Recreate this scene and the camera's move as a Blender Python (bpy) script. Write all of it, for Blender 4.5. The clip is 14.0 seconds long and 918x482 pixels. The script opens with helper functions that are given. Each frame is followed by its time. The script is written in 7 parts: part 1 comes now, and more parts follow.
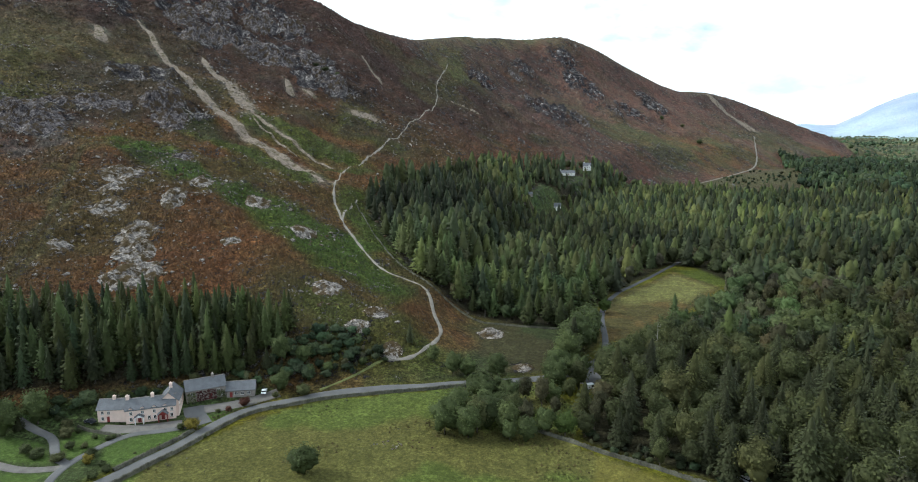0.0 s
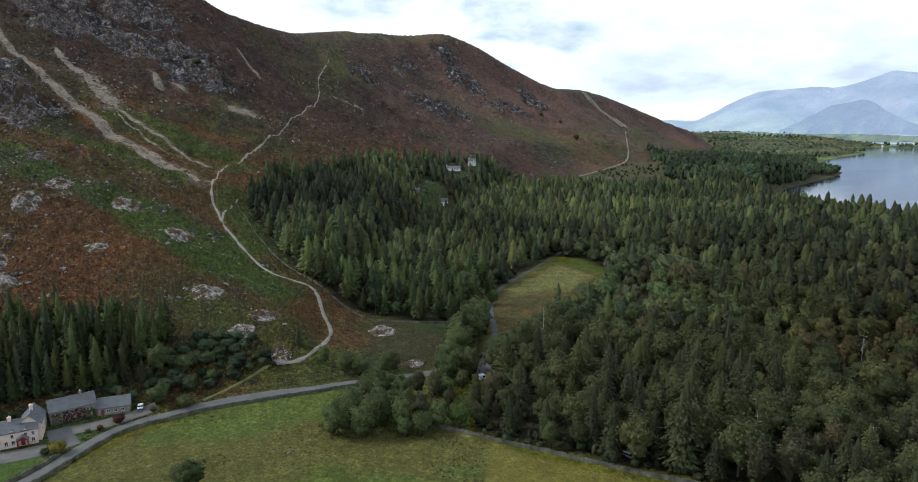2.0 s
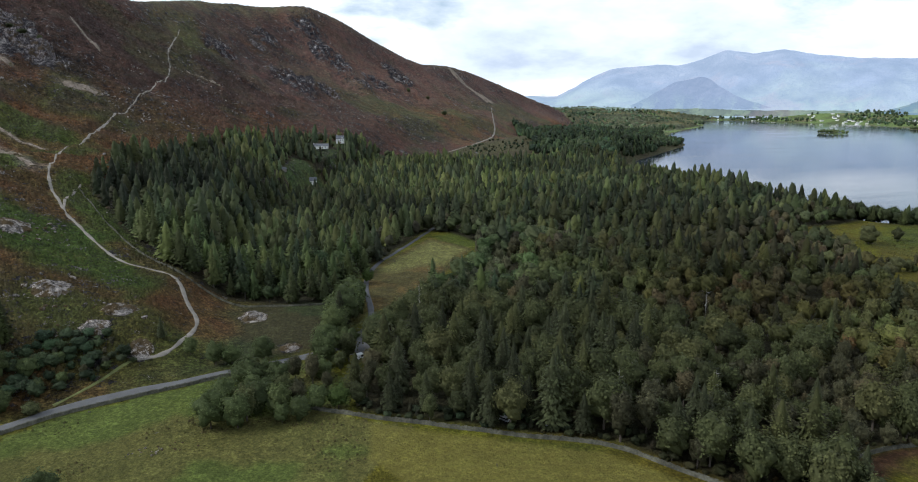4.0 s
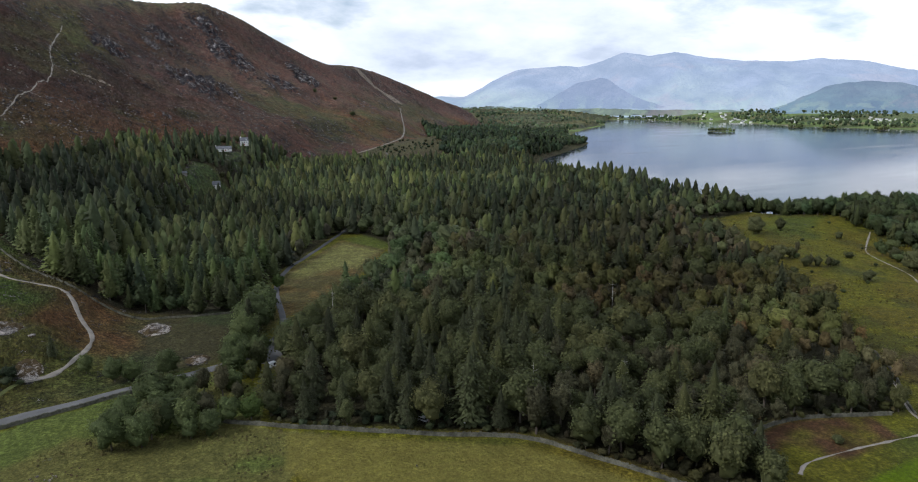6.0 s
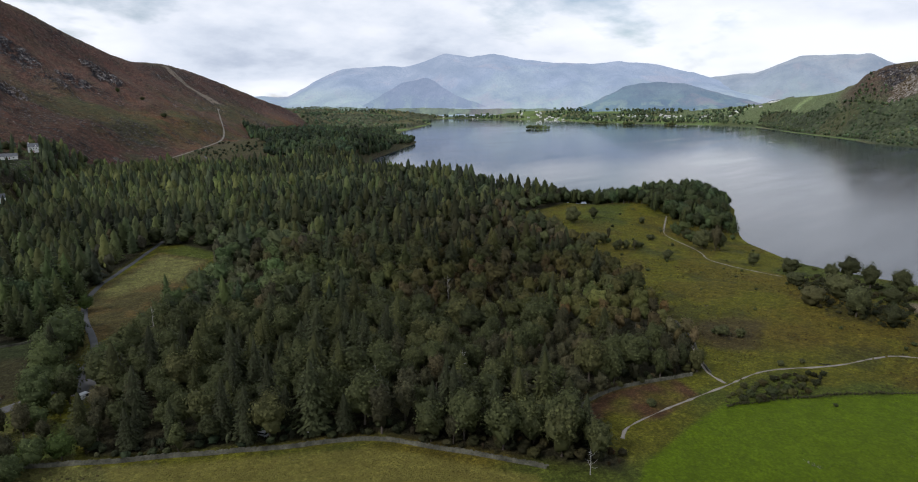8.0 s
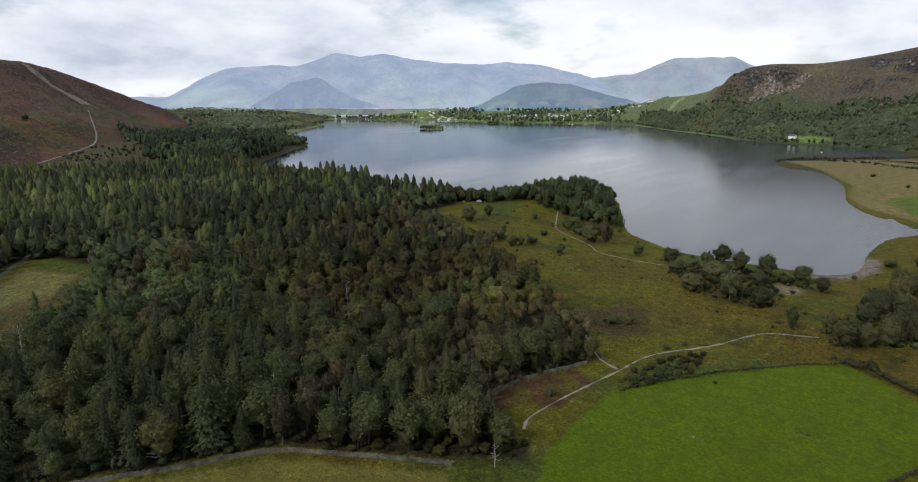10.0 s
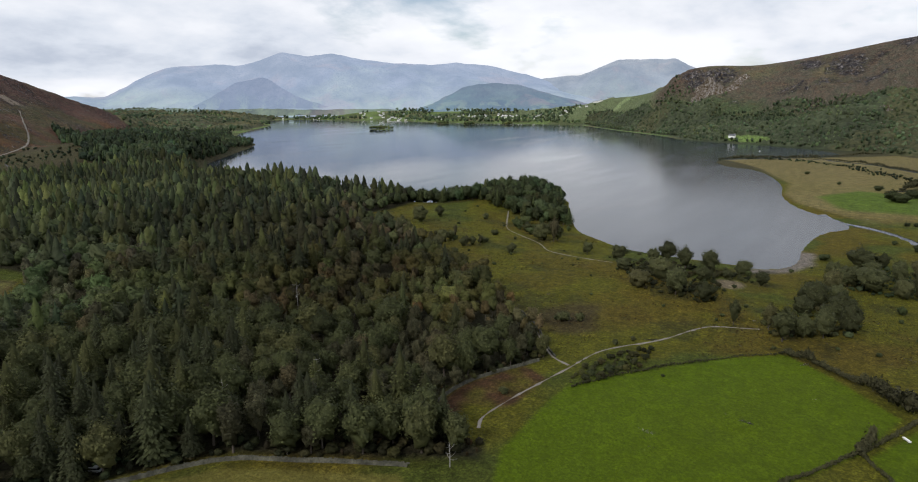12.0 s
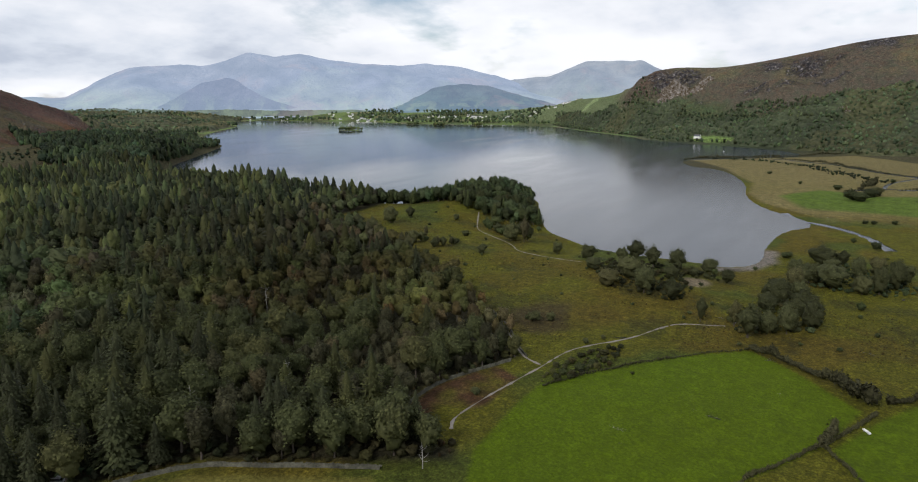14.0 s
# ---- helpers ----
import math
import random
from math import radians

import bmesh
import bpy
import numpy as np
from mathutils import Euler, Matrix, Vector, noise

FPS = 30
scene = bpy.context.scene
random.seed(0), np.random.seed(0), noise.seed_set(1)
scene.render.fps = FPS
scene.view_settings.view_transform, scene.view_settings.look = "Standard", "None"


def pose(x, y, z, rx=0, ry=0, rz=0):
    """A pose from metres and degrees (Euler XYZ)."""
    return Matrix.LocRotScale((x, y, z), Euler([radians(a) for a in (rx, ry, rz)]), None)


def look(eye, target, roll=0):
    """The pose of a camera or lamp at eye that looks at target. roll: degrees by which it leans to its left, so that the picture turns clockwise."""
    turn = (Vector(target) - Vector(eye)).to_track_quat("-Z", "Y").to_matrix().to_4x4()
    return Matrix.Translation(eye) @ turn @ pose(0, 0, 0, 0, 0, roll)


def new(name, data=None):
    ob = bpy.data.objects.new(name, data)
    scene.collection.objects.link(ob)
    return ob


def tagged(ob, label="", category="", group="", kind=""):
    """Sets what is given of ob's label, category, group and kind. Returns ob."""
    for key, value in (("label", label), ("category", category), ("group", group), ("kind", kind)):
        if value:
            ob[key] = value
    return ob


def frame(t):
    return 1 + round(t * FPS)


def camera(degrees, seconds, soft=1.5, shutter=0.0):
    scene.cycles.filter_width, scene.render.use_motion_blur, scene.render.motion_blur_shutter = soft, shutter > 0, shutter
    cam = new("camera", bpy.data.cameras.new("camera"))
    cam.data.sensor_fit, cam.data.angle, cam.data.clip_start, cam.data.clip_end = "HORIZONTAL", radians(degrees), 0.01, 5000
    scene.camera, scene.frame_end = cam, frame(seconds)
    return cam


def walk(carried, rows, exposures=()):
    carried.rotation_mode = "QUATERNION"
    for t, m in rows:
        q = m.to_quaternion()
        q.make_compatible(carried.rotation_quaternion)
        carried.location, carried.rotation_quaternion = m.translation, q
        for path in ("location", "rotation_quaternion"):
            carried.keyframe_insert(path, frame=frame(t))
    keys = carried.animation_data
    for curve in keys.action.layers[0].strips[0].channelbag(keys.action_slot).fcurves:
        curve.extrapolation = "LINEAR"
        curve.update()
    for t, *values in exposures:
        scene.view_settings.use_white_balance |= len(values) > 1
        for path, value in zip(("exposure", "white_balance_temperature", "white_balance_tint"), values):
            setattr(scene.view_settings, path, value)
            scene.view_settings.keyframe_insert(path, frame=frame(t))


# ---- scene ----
# ---- camera: a drone hovering 110 m above the lake, turning to its right ----
EYE = 110.0
cam = camera(70.75, 14.0, soft=1.05)
walk(cam, [
    (0.0, pose(0, 0, EYE, 80.02, -0.19, -0.39)),
    (0.5, pose(0, 0, EYE, 80.01, -0.25, -1.00)),
    (1.0, pose(0, 0, EYE, 80.02, -0.24, -3.11)),
    (1.5, pose(0, 0, EYE, 80.02, -0.14, -6.46)),
    (2.0, pose(0, 0, EYE, 79.71, -0.13, -10.41)),
    (2.5, pose(0, 0, EYE, 79.12, -0.06, -14.72)),
    (3.0, pose(0, 0, EYE, 78.21, -0.01, -18.75)),
    (5.5, pose(0, 0, EYE, 77.74, 0.04, -25.49)),
    (6.0, pose(0, 0, EYE, 77.72, 0.11, -29.77)),
    (6.5, pose(0, 0, EYE, 77.67, 0.17, -34.76)),
    (7.0, pose(0, 0, EYE, 77.68, 0.23, -38.83)),
    (7.5, pose(0, 0, EYE, 77.66, 0.27, -41.88)),
    (8.0, pose(0, 0, EYE, 77.65, 0.27, -44.74)),
    (8.5, pose(0, 0, EYE, 77.65, 0.29, -47.43)),
    (11.0, pose(0, 0, EYE, 77.60, 0.33, -56.90)),
    (11.5, pose(0, 0, EYE, 77.61, 0.30, -57.82)),
    (12.0, pose(0, 0, EYE, 77.62, 0.29, -58.36)),
    (12.5, pose(0, 0, EYE, 77.64, 0.27, -58.82)),
    (13.0, pose(0, 0, EYE, 77.67, 0.25, -59.20)),
    (13.5, pose(0, 0, EYE, 77.68, 0.21, -59.93)),
    (14.0, pose(0, 0, EYE, 77.69, 0.22, -60.99)),
], exposures=[(0.0, 0.58, 5860, 3), (0.75, 0.52, 5860, 3), (1.5, 0.26, 5840, 5), (3.0, 0.12, 5820, 8), (5.5, 0.10, 5860, 11), (6.5, -0.08, 5960, 12.5), (8.5, -0.21, 6110, 12.5), (11.0, -0.23, 6250, 12), (14.0, -0.23, 6270, 12)])
# ---- light: bright broken cloud all round, a weak wide sun behind it ----
SUN_EL, SUN_AZ = 38.0, 280.0     # azimuth clockwise from +y


def sky_world():
    w = bpy.data.worlds.new("sky")
    w.use_nodes = True
    scene.world = w
    nt = w.node_tree
    nt.nodes.clear()
    N, L = nt.nodes.new, nt.links.new
    out, bg = N("ShaderNodeOutputWorld"), N("ShaderNodeBackground")
    sky = N("ShaderNodeTexSky")
    sky.sky_type, sky.sun_disc = "NISHITA", False
    sky.sun_elevation, sky.sun_rotation = radians(SUN_EL), radians(SUN_AZ)
    dim = N("ShaderNodeVectorMath")
    dim.operation = "SCALE"
    dim.inputs["Scale"].default_value = 0.11
    L(sky.outputs[0], dim.inputs[0])
    # a layer of cloud: the view direction laid on a plane overhead
    tc, sep = N("ShaderNodeTexCoord"), N("ShaderNodeSeparateXYZ")
    L(tc.outputs["Generated"], sep.inputs[0])
    up = N("ShaderNodeMath")
    up.operation = "ADD"
    up.inputs[1].default_value = 0.30
    absz = N("ShaderNodeMath")
    absz.operation = "ABSOLUTE"
    L(sep.outputs["Z"], absz.inputs[0])
    L(absz.outputs[0], up.inputs[0])
    plane = N("ShaderNodeVectorMath")
    plane.operation = "DIVIDE"
    comb = N("ShaderNodeCombineXYZ")
    for k in range(3):
        L(up.outputs[0], comb.inputs[k])
    L(tc.outputs["Generated"], plane.inputs[0])
    L(comb.outputs[0], plane.inputs[1])

    def cloud_noise(scale, detail, offset, dist=0.15):
        add = N("ShaderNodeVectorMath")
        add.inputs[1].default_value = offset
        L(plane.outputs[0], add.inputs[0])
        n = N("ShaderNodeTexNoise")
        n.inputs["Scale"].default_value, n.inputs["Detail"].default_value, n.inputs["Distortion"].default_value = scale, detail, dist
        n.inputs["Roughness"].default_value = 0.55
        L(add.outputs[0], n.inputs["Vector"])
        return n.outputs["Fac"]

    def ramp(src, stops):
        r = N("ShaderNodeValToRGB")
        els = r.color_ramp.elements
        while len(els) < len(stops):
            els.new(0.5)
        for e, (p, c) in zip(els, stops):
            e.position, e.color = p, (*c, 1)
        L(src, r.inputs[0])
        return r.outputs[0]

    body = ramp(cloud_noise(1.5, 9, (3.1, 1.4, 0.0), 0.1), [(0.30, (0.64, 0.70, 0.79)), (0.40, (0.86, 0.91, 0.97)), (0.50, (1.05, 1.07, 1.09)), (0.62, (1.18, 1.19, 1.19))])
    gap = ramp(cloud_noise(1.8, 7, (7.7, 2.2, 0.0), 0.2), [(0.54, (0, 0, 0)), (0.72, (1, 1, 1))])
    mix = N("ShaderNodeMix")
    mix.data_type = "RGBA"
    L(gap, mix.inputs["Factor"])
    L(body, mix.inputs["A"])
    L(dim.outputs[0], mix.inputs["B"])
    # sky dimmed above the view, added so the near bay reflects darker
    thick = ramp(absz.outputs[0], [(0.15, (1, 1, 1)), (0.42, (0.86, 0.87, 0.89))])
    overhead_dim = N("ShaderNodeMix")
    overhead_dim.data_type, overhead_dim.blend_type = "RGBA", "MULTIPLY"
    overhead_dim.inputs["Factor"].default_value = 1.0
    L(mix.outputs["Result"], overhead_dim.inputs["A"])
    L(thick, overhead_dim.inputs["B"])
    L(overhead_dim.outputs["Result"], bg.inputs["Color"])
    bg.inputs["Strength"].default_value = 1.0
    L(bg.outputs[0], out.inputs[0])


sky_world()
sun = new("sun", bpy.data.lights.new("sun", "SUN"))
sun.data.energy, sun.data.angle, sun.data.color = 2.45, radians(8), (1.0, 0.95, 0.87)
sun.matrix_world = look((0, 0, 0), (-math.sin(radians(SUN_AZ)) * math.cos(radians(SUN_EL)), -math.cos(radians(SUN_AZ)) * math.cos(radians(SUN_EL)), -math.sin(radians(SUN_EL))))
scene.view_settings.exposure = 0.0
# ---- materials ----
class Nodes:
    """A small helper to write node materials."""

    def __init__(self, name):
        self.mat = bpy.data.materials.new(name)
        self.mat.use_nodes = True
        self.tree = self.mat.node_tree
        self.bsdf = self.tree.nodes["Principled BSDF"]
        self.out = self.tree.nodes["Material Output"]

    def node(self, kind, **values):
        n = self.tree.nodes.new("ShaderNode" + kind)
        for k, v in values.items():
            n.inputs[k.replace("_", " ")].default_value = v
        return n

    def link(self, a, b):
        self.tree.links.new(a, b)

    def place(self, scale=(1, 1, 1)):
        g, m = self.node("NewGeometry"), self.node("Mapping")
        m.inputs["Scale"].default_value = scale
        self.link(g.outputs["Position"], m.inputs["Vector"])
        return m.outputs[0]

    def local(self, scale=(1, 1, 1)):
        g, m = self.node("TexCoord"), self.node("Mapping")
        m.inputs["Scale"].default_value = scale
        self.link(g.outputs["Object"], m.inputs["Vector"])
        return m.outputs[0]

    def noise(self, vec, size, detail=4.0, rough=0.55, dist=0.0):
        n = self.node("TexNoise", Scale=1.0 / size, Detail=detail, Roughness=rough, Distortion=dist)
        self.link(vec, n.inputs["Vector"])
        return n.outputs["Fac"]

    def ramp(self, src, stops):
        r = self.node("ValToRGB")
        els = r.color_ramp.elements
        while len(els) < len(stops):
            els.new(0.5)
        for e, (p, c) in zip(els, stops):
            e.position, e.color = p, ((c, c, c, 1) if isinstance(c, (int, float)) else (*c, 1))
        self.link(src, r.inputs[0])
        return r.outputs[0]

    def mix(self, fac, a, b, blend="MIX"):
        m = self.node("Mix")
        m.data_type, m.blend_type = "RGBA", blend
        for s, v in (("Factor", fac), ("A", a), ("B", b)):
            if isinstance(v, (int, float)):
                m.inputs[s].default_value = v if s == "Factor" else (v, v, v, 1)
            elif isinstance(v, tuple):
                m.inputs[s].default_value = (*v, 1)
            else:
                self.link(v, m.inputs[s])
        return m.outputs["Result"]

    def math(self, op, a, b=0.0, clamp=False):
        m = self.node("Math")
        m.operation, m.use_clamp = op, clamp
        for k, v in enumerate((a, b)):
            if isinstance(v, (int, float)):
                m.inputs[k].default_value = v
            else:
                self.link(v, m.inputs[k])
        return m.outputs[0]

    def bump(self, height, strength, distance):
        b = self.node("Bump", Strength=strength, Distance=distance)
        self.link(height, b.inputs["Height"])
        self.link(b.outputs[0], self.bsdf.inputs["Normal"])
        return b

    def done(self, color, rough=0.8, spec=0.25, metal=0.0):
        for s, v in (("Base Color", color), ("Roughness", rough), ("Specular IOR Level", spec), ("Metallic", metal)):
            if isinstance(v, tuple):
                self.bsdf.inputs[s].default_value = (*v, 1)
            elif isinstance(v, (int, float)):
                self.bsdf.inputs[s].default_value = v
            else:
                self.link(v, self.bsdf.inputs[s])
        return self.mat


def plain_material(name, color, grain=0.05, size=1.2, rough=0.8, amount=0.3, spec=0.25, metal=0.0, bump=0.0):
    """A surface with stains of one size and a grain of another."""
    m = Nodes(name)
    v = m.local()
    a = m.ramp(m.noise(v, size, 5), [(0.25, 1 - amount), (0.75, 1 + amount)])
    b = m.ramp(m.noise(v, grain, 3), [(0.2, 1 - amount * 0.6), (0.8, 1 + amount * 0.6)])
    c = m.mix(1.0, m.mix(1.0, color, a, "MULTIPLY"), b, "MULTIPLY")
    if bump:
        m.bump(m.noise(v, grain, 4), 0.5, bump)
    return m.done(c, rough, spec, metal)


def ground_material():
    """Turf, bracken, heather, scree and rock, by the cover stored on the land."""
    m = Nodes("ground_cover")
    at = m.node("Attribute")
    at.attribute_name = "cover"
    v = m.place()
    n1 = m.ramp(m.noise(v, 7.0, 7, 0.68), [(0.36, 0.68), (0.5, 1.0), (0.64, 1.38)])
    n2 = m.ramp(m.noise(v, 1.5, 4, 0.7), [(0.36, 0.60), (0.5, 1.02), (0.64, 1.50)])
    rocky = m.ramp(at.outputs["Alpha"], [(0.02, 0.25), (0.09, 1.0)])
    n4 = m.ramp(m.noise(v, 0.85, 2, 0.6), [(0.36, 0.55), (0.64, 1.5)])
    n3 = m.ramp(m.noise(v, 3.6, 5, 0.7), [(0.36, 0.48), (0.44, 0.95), (0.56, 1.05), (0.66, 1.6)])
    hue = m.ramp(m.noise(v, 26.0, 9, 0.68), [(0.35, (1.14, 0.95, 0.88)), (0.5, (1, 1, 1)), (0.64, (0.88, 1.05, 0.95))])
    gr = m.node("Attribute")
    gr.attribute_name = "tussock"
    c = m.mix(1.0, m.mix(rocky, m.mix(1.0, n1, n2, "MULTIPLY"), hue, "MULTIPLY"), m.mix(1.0, n3, n4, "MULTIPLY"), "MULTIPLY")
    c = m.mix(1.0, at.outputs["Color"], m.mix(gr.outputs["Fac"], 1.0, c), "MULTIPLY")
    # stone breaks through where the land is rocky
    grain = m.noise(m.place((1.0, 1.0, 0.5)), 9.0, 10, 0.86, 0.6)
    stone = m.ramp(grain, [(0.42, (0.014, 0.013, 0.015)), (0.50, (0.040, 0.036, 0.040)), (0.55, (0.15, 0.138, 0.132)), (0.62, (0.46, 0.42, 0.39))])
    edge = m.math("ADD", m.noise(v, 13.0, 12, 0.82, 0.5), m.math("MULTIPLY", at.outputs["Alpha"], 0.165))
    fac = m.ramp(edge, [(0.622, 0.0), (0.645, 1.0)])
    few = m.math("ADD", m.noise(v, 5.5, 7, 0.80), m.math("MULTIPLY", m.math("MINIMUM", at.outputs["Alpha"], 0.45), 0.16))
    few = m.math("MULTIPLY", m.ramp(few, [(0.612, 0.0), (0.630, 1.0)]), m.ramp(at.outputs["Alpha"], [(0.02, 0.0), (0.09, 1.0)]))
    fac = m.math("MAXIMUM", fac, few)
    c = m.mix(fac, c, stone)
    h = m.math("ADD", m.math("ADD", m.noise(v, 2.2, 7, 0.7), m.math("MULTIPLY", m.noise(v, 13.0, 5, 0.6), 2.6)), m.math("MULTIPLY", fac, m.math("ADD", m.math("MULTIPLY", grain, 1.6), 0.3)))
    m.bump(h, 1.0, 2.0)
    return m.done(c, 0.95, 0.12)


def leaf_material(name, color, spread=0.35, attribute=False, warm=(0.30, 0.17, 0.05)):
    """Foliage: varies from tree to tree and from clump to clump, lets a little light through."""
    m = Nodes(name)
    if attribute:
        at = m.node("Attribute")
        at.attribute_name = "leaf"
        base = at.outputs["Color"]
    else:
        info = m.node("ObjectInfo")
        k = m.ramp(info.outputs["Random"], [(0.0, 1 - spread), (1.0, 1 + spread)])
        base = m.mix(1.0, color, k, "MULTIPLY")
        base = m.mix(m.ramp(info.outputs["Random"], [(0.80, 0.0), (0.97, 0.35)]), base, warm)
    g = m.node("NewGeometry")
    isl = m.ramp(g.outputs["Random Per Island"], [(0.0, 0.66), (1.0, 1.36)])
    c = m.mix(1.0, base, isl, "MULTIPLY")
    v = m.place()
    c = m.mix(1.0, c, m.ramp(m.noise(v, 2.4, 3), [(0.3, 0.86), (0.7, 1.14)]), "MULTIPLY")
    m.done(c, 0.75, 0.2)
    tr = m.node("BsdfTranslucent")
    m.link(c, tr.inputs["Color"])
    mx = m.node("MixShader", Fac=0.30)
    m.link(m.bsdf.outputs[0], mx.inputs[1])
    m.link(tr.outputs[0], mx.inputs[2])
    m.link(mx.outputs[0], m.out.inputs["Surface"])
    return m.mat


def water_material():
    """Lake water: fine ripple everywhere, wind lanes drawn out across the lake."""
    m = Nodes("lake_water")
    v = m.place()
    m.bump(m.noise(v, 1.4, 3, 0.6), 0.05, 0.12)
    # rougher near the camera, smoother to the north, to grade the lake's brightness
    xyz = m.node("SeparateXYZ")
    m.link(v, xyz.inputs[0])
    south_rough = m.ramp(m.math("MULTIPLY", xyz.outputs["Y"], 1 / 1500.0), [(0.05, 0.10), (0.45, 0.0)])
    lane = m.node("Mapping")
    lane.inputs["Rotation"].default_value, lane.inputs["Scale"].default_value = (0, 0, radians(59)), (0.22, 1.6, 1)
    m.link(m.node("NewGeometry").outputs["Position"], lane.inputs["Vector"])
    rough = m.math("ADD", south_rough, m.ramp(m.noise(lane.outputs[0], 150.0, 6, 0.6, 0.1), [(0.36, 0.05), (0.48, 0.10), (0.54, 0.07), (0.66, 0.16)]))
    m.bsdf.inputs["IOR"].default_value = 1.33
    return m.done((0.022, 0.030, 0.042), rough, 0.42)


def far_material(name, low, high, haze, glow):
    """Far mountains: their own colours, with lit haze painted over them as emission."""
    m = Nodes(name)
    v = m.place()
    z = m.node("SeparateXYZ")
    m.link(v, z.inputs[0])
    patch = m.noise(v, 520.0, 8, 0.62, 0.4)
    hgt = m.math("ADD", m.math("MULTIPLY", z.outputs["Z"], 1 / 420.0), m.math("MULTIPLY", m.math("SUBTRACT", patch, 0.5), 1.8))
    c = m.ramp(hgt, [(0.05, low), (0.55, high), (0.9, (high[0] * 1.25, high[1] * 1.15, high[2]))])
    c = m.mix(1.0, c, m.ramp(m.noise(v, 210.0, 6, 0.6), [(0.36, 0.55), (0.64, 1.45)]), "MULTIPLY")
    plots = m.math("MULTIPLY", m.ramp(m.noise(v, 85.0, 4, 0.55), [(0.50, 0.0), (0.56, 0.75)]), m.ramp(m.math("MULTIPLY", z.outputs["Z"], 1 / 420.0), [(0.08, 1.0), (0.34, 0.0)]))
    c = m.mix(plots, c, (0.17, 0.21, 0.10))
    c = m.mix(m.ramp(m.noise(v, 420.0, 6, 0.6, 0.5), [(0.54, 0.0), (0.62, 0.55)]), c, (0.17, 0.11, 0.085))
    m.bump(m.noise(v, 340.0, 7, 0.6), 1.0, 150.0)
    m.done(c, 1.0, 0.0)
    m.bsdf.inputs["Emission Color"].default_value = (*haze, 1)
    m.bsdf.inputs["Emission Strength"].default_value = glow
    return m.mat


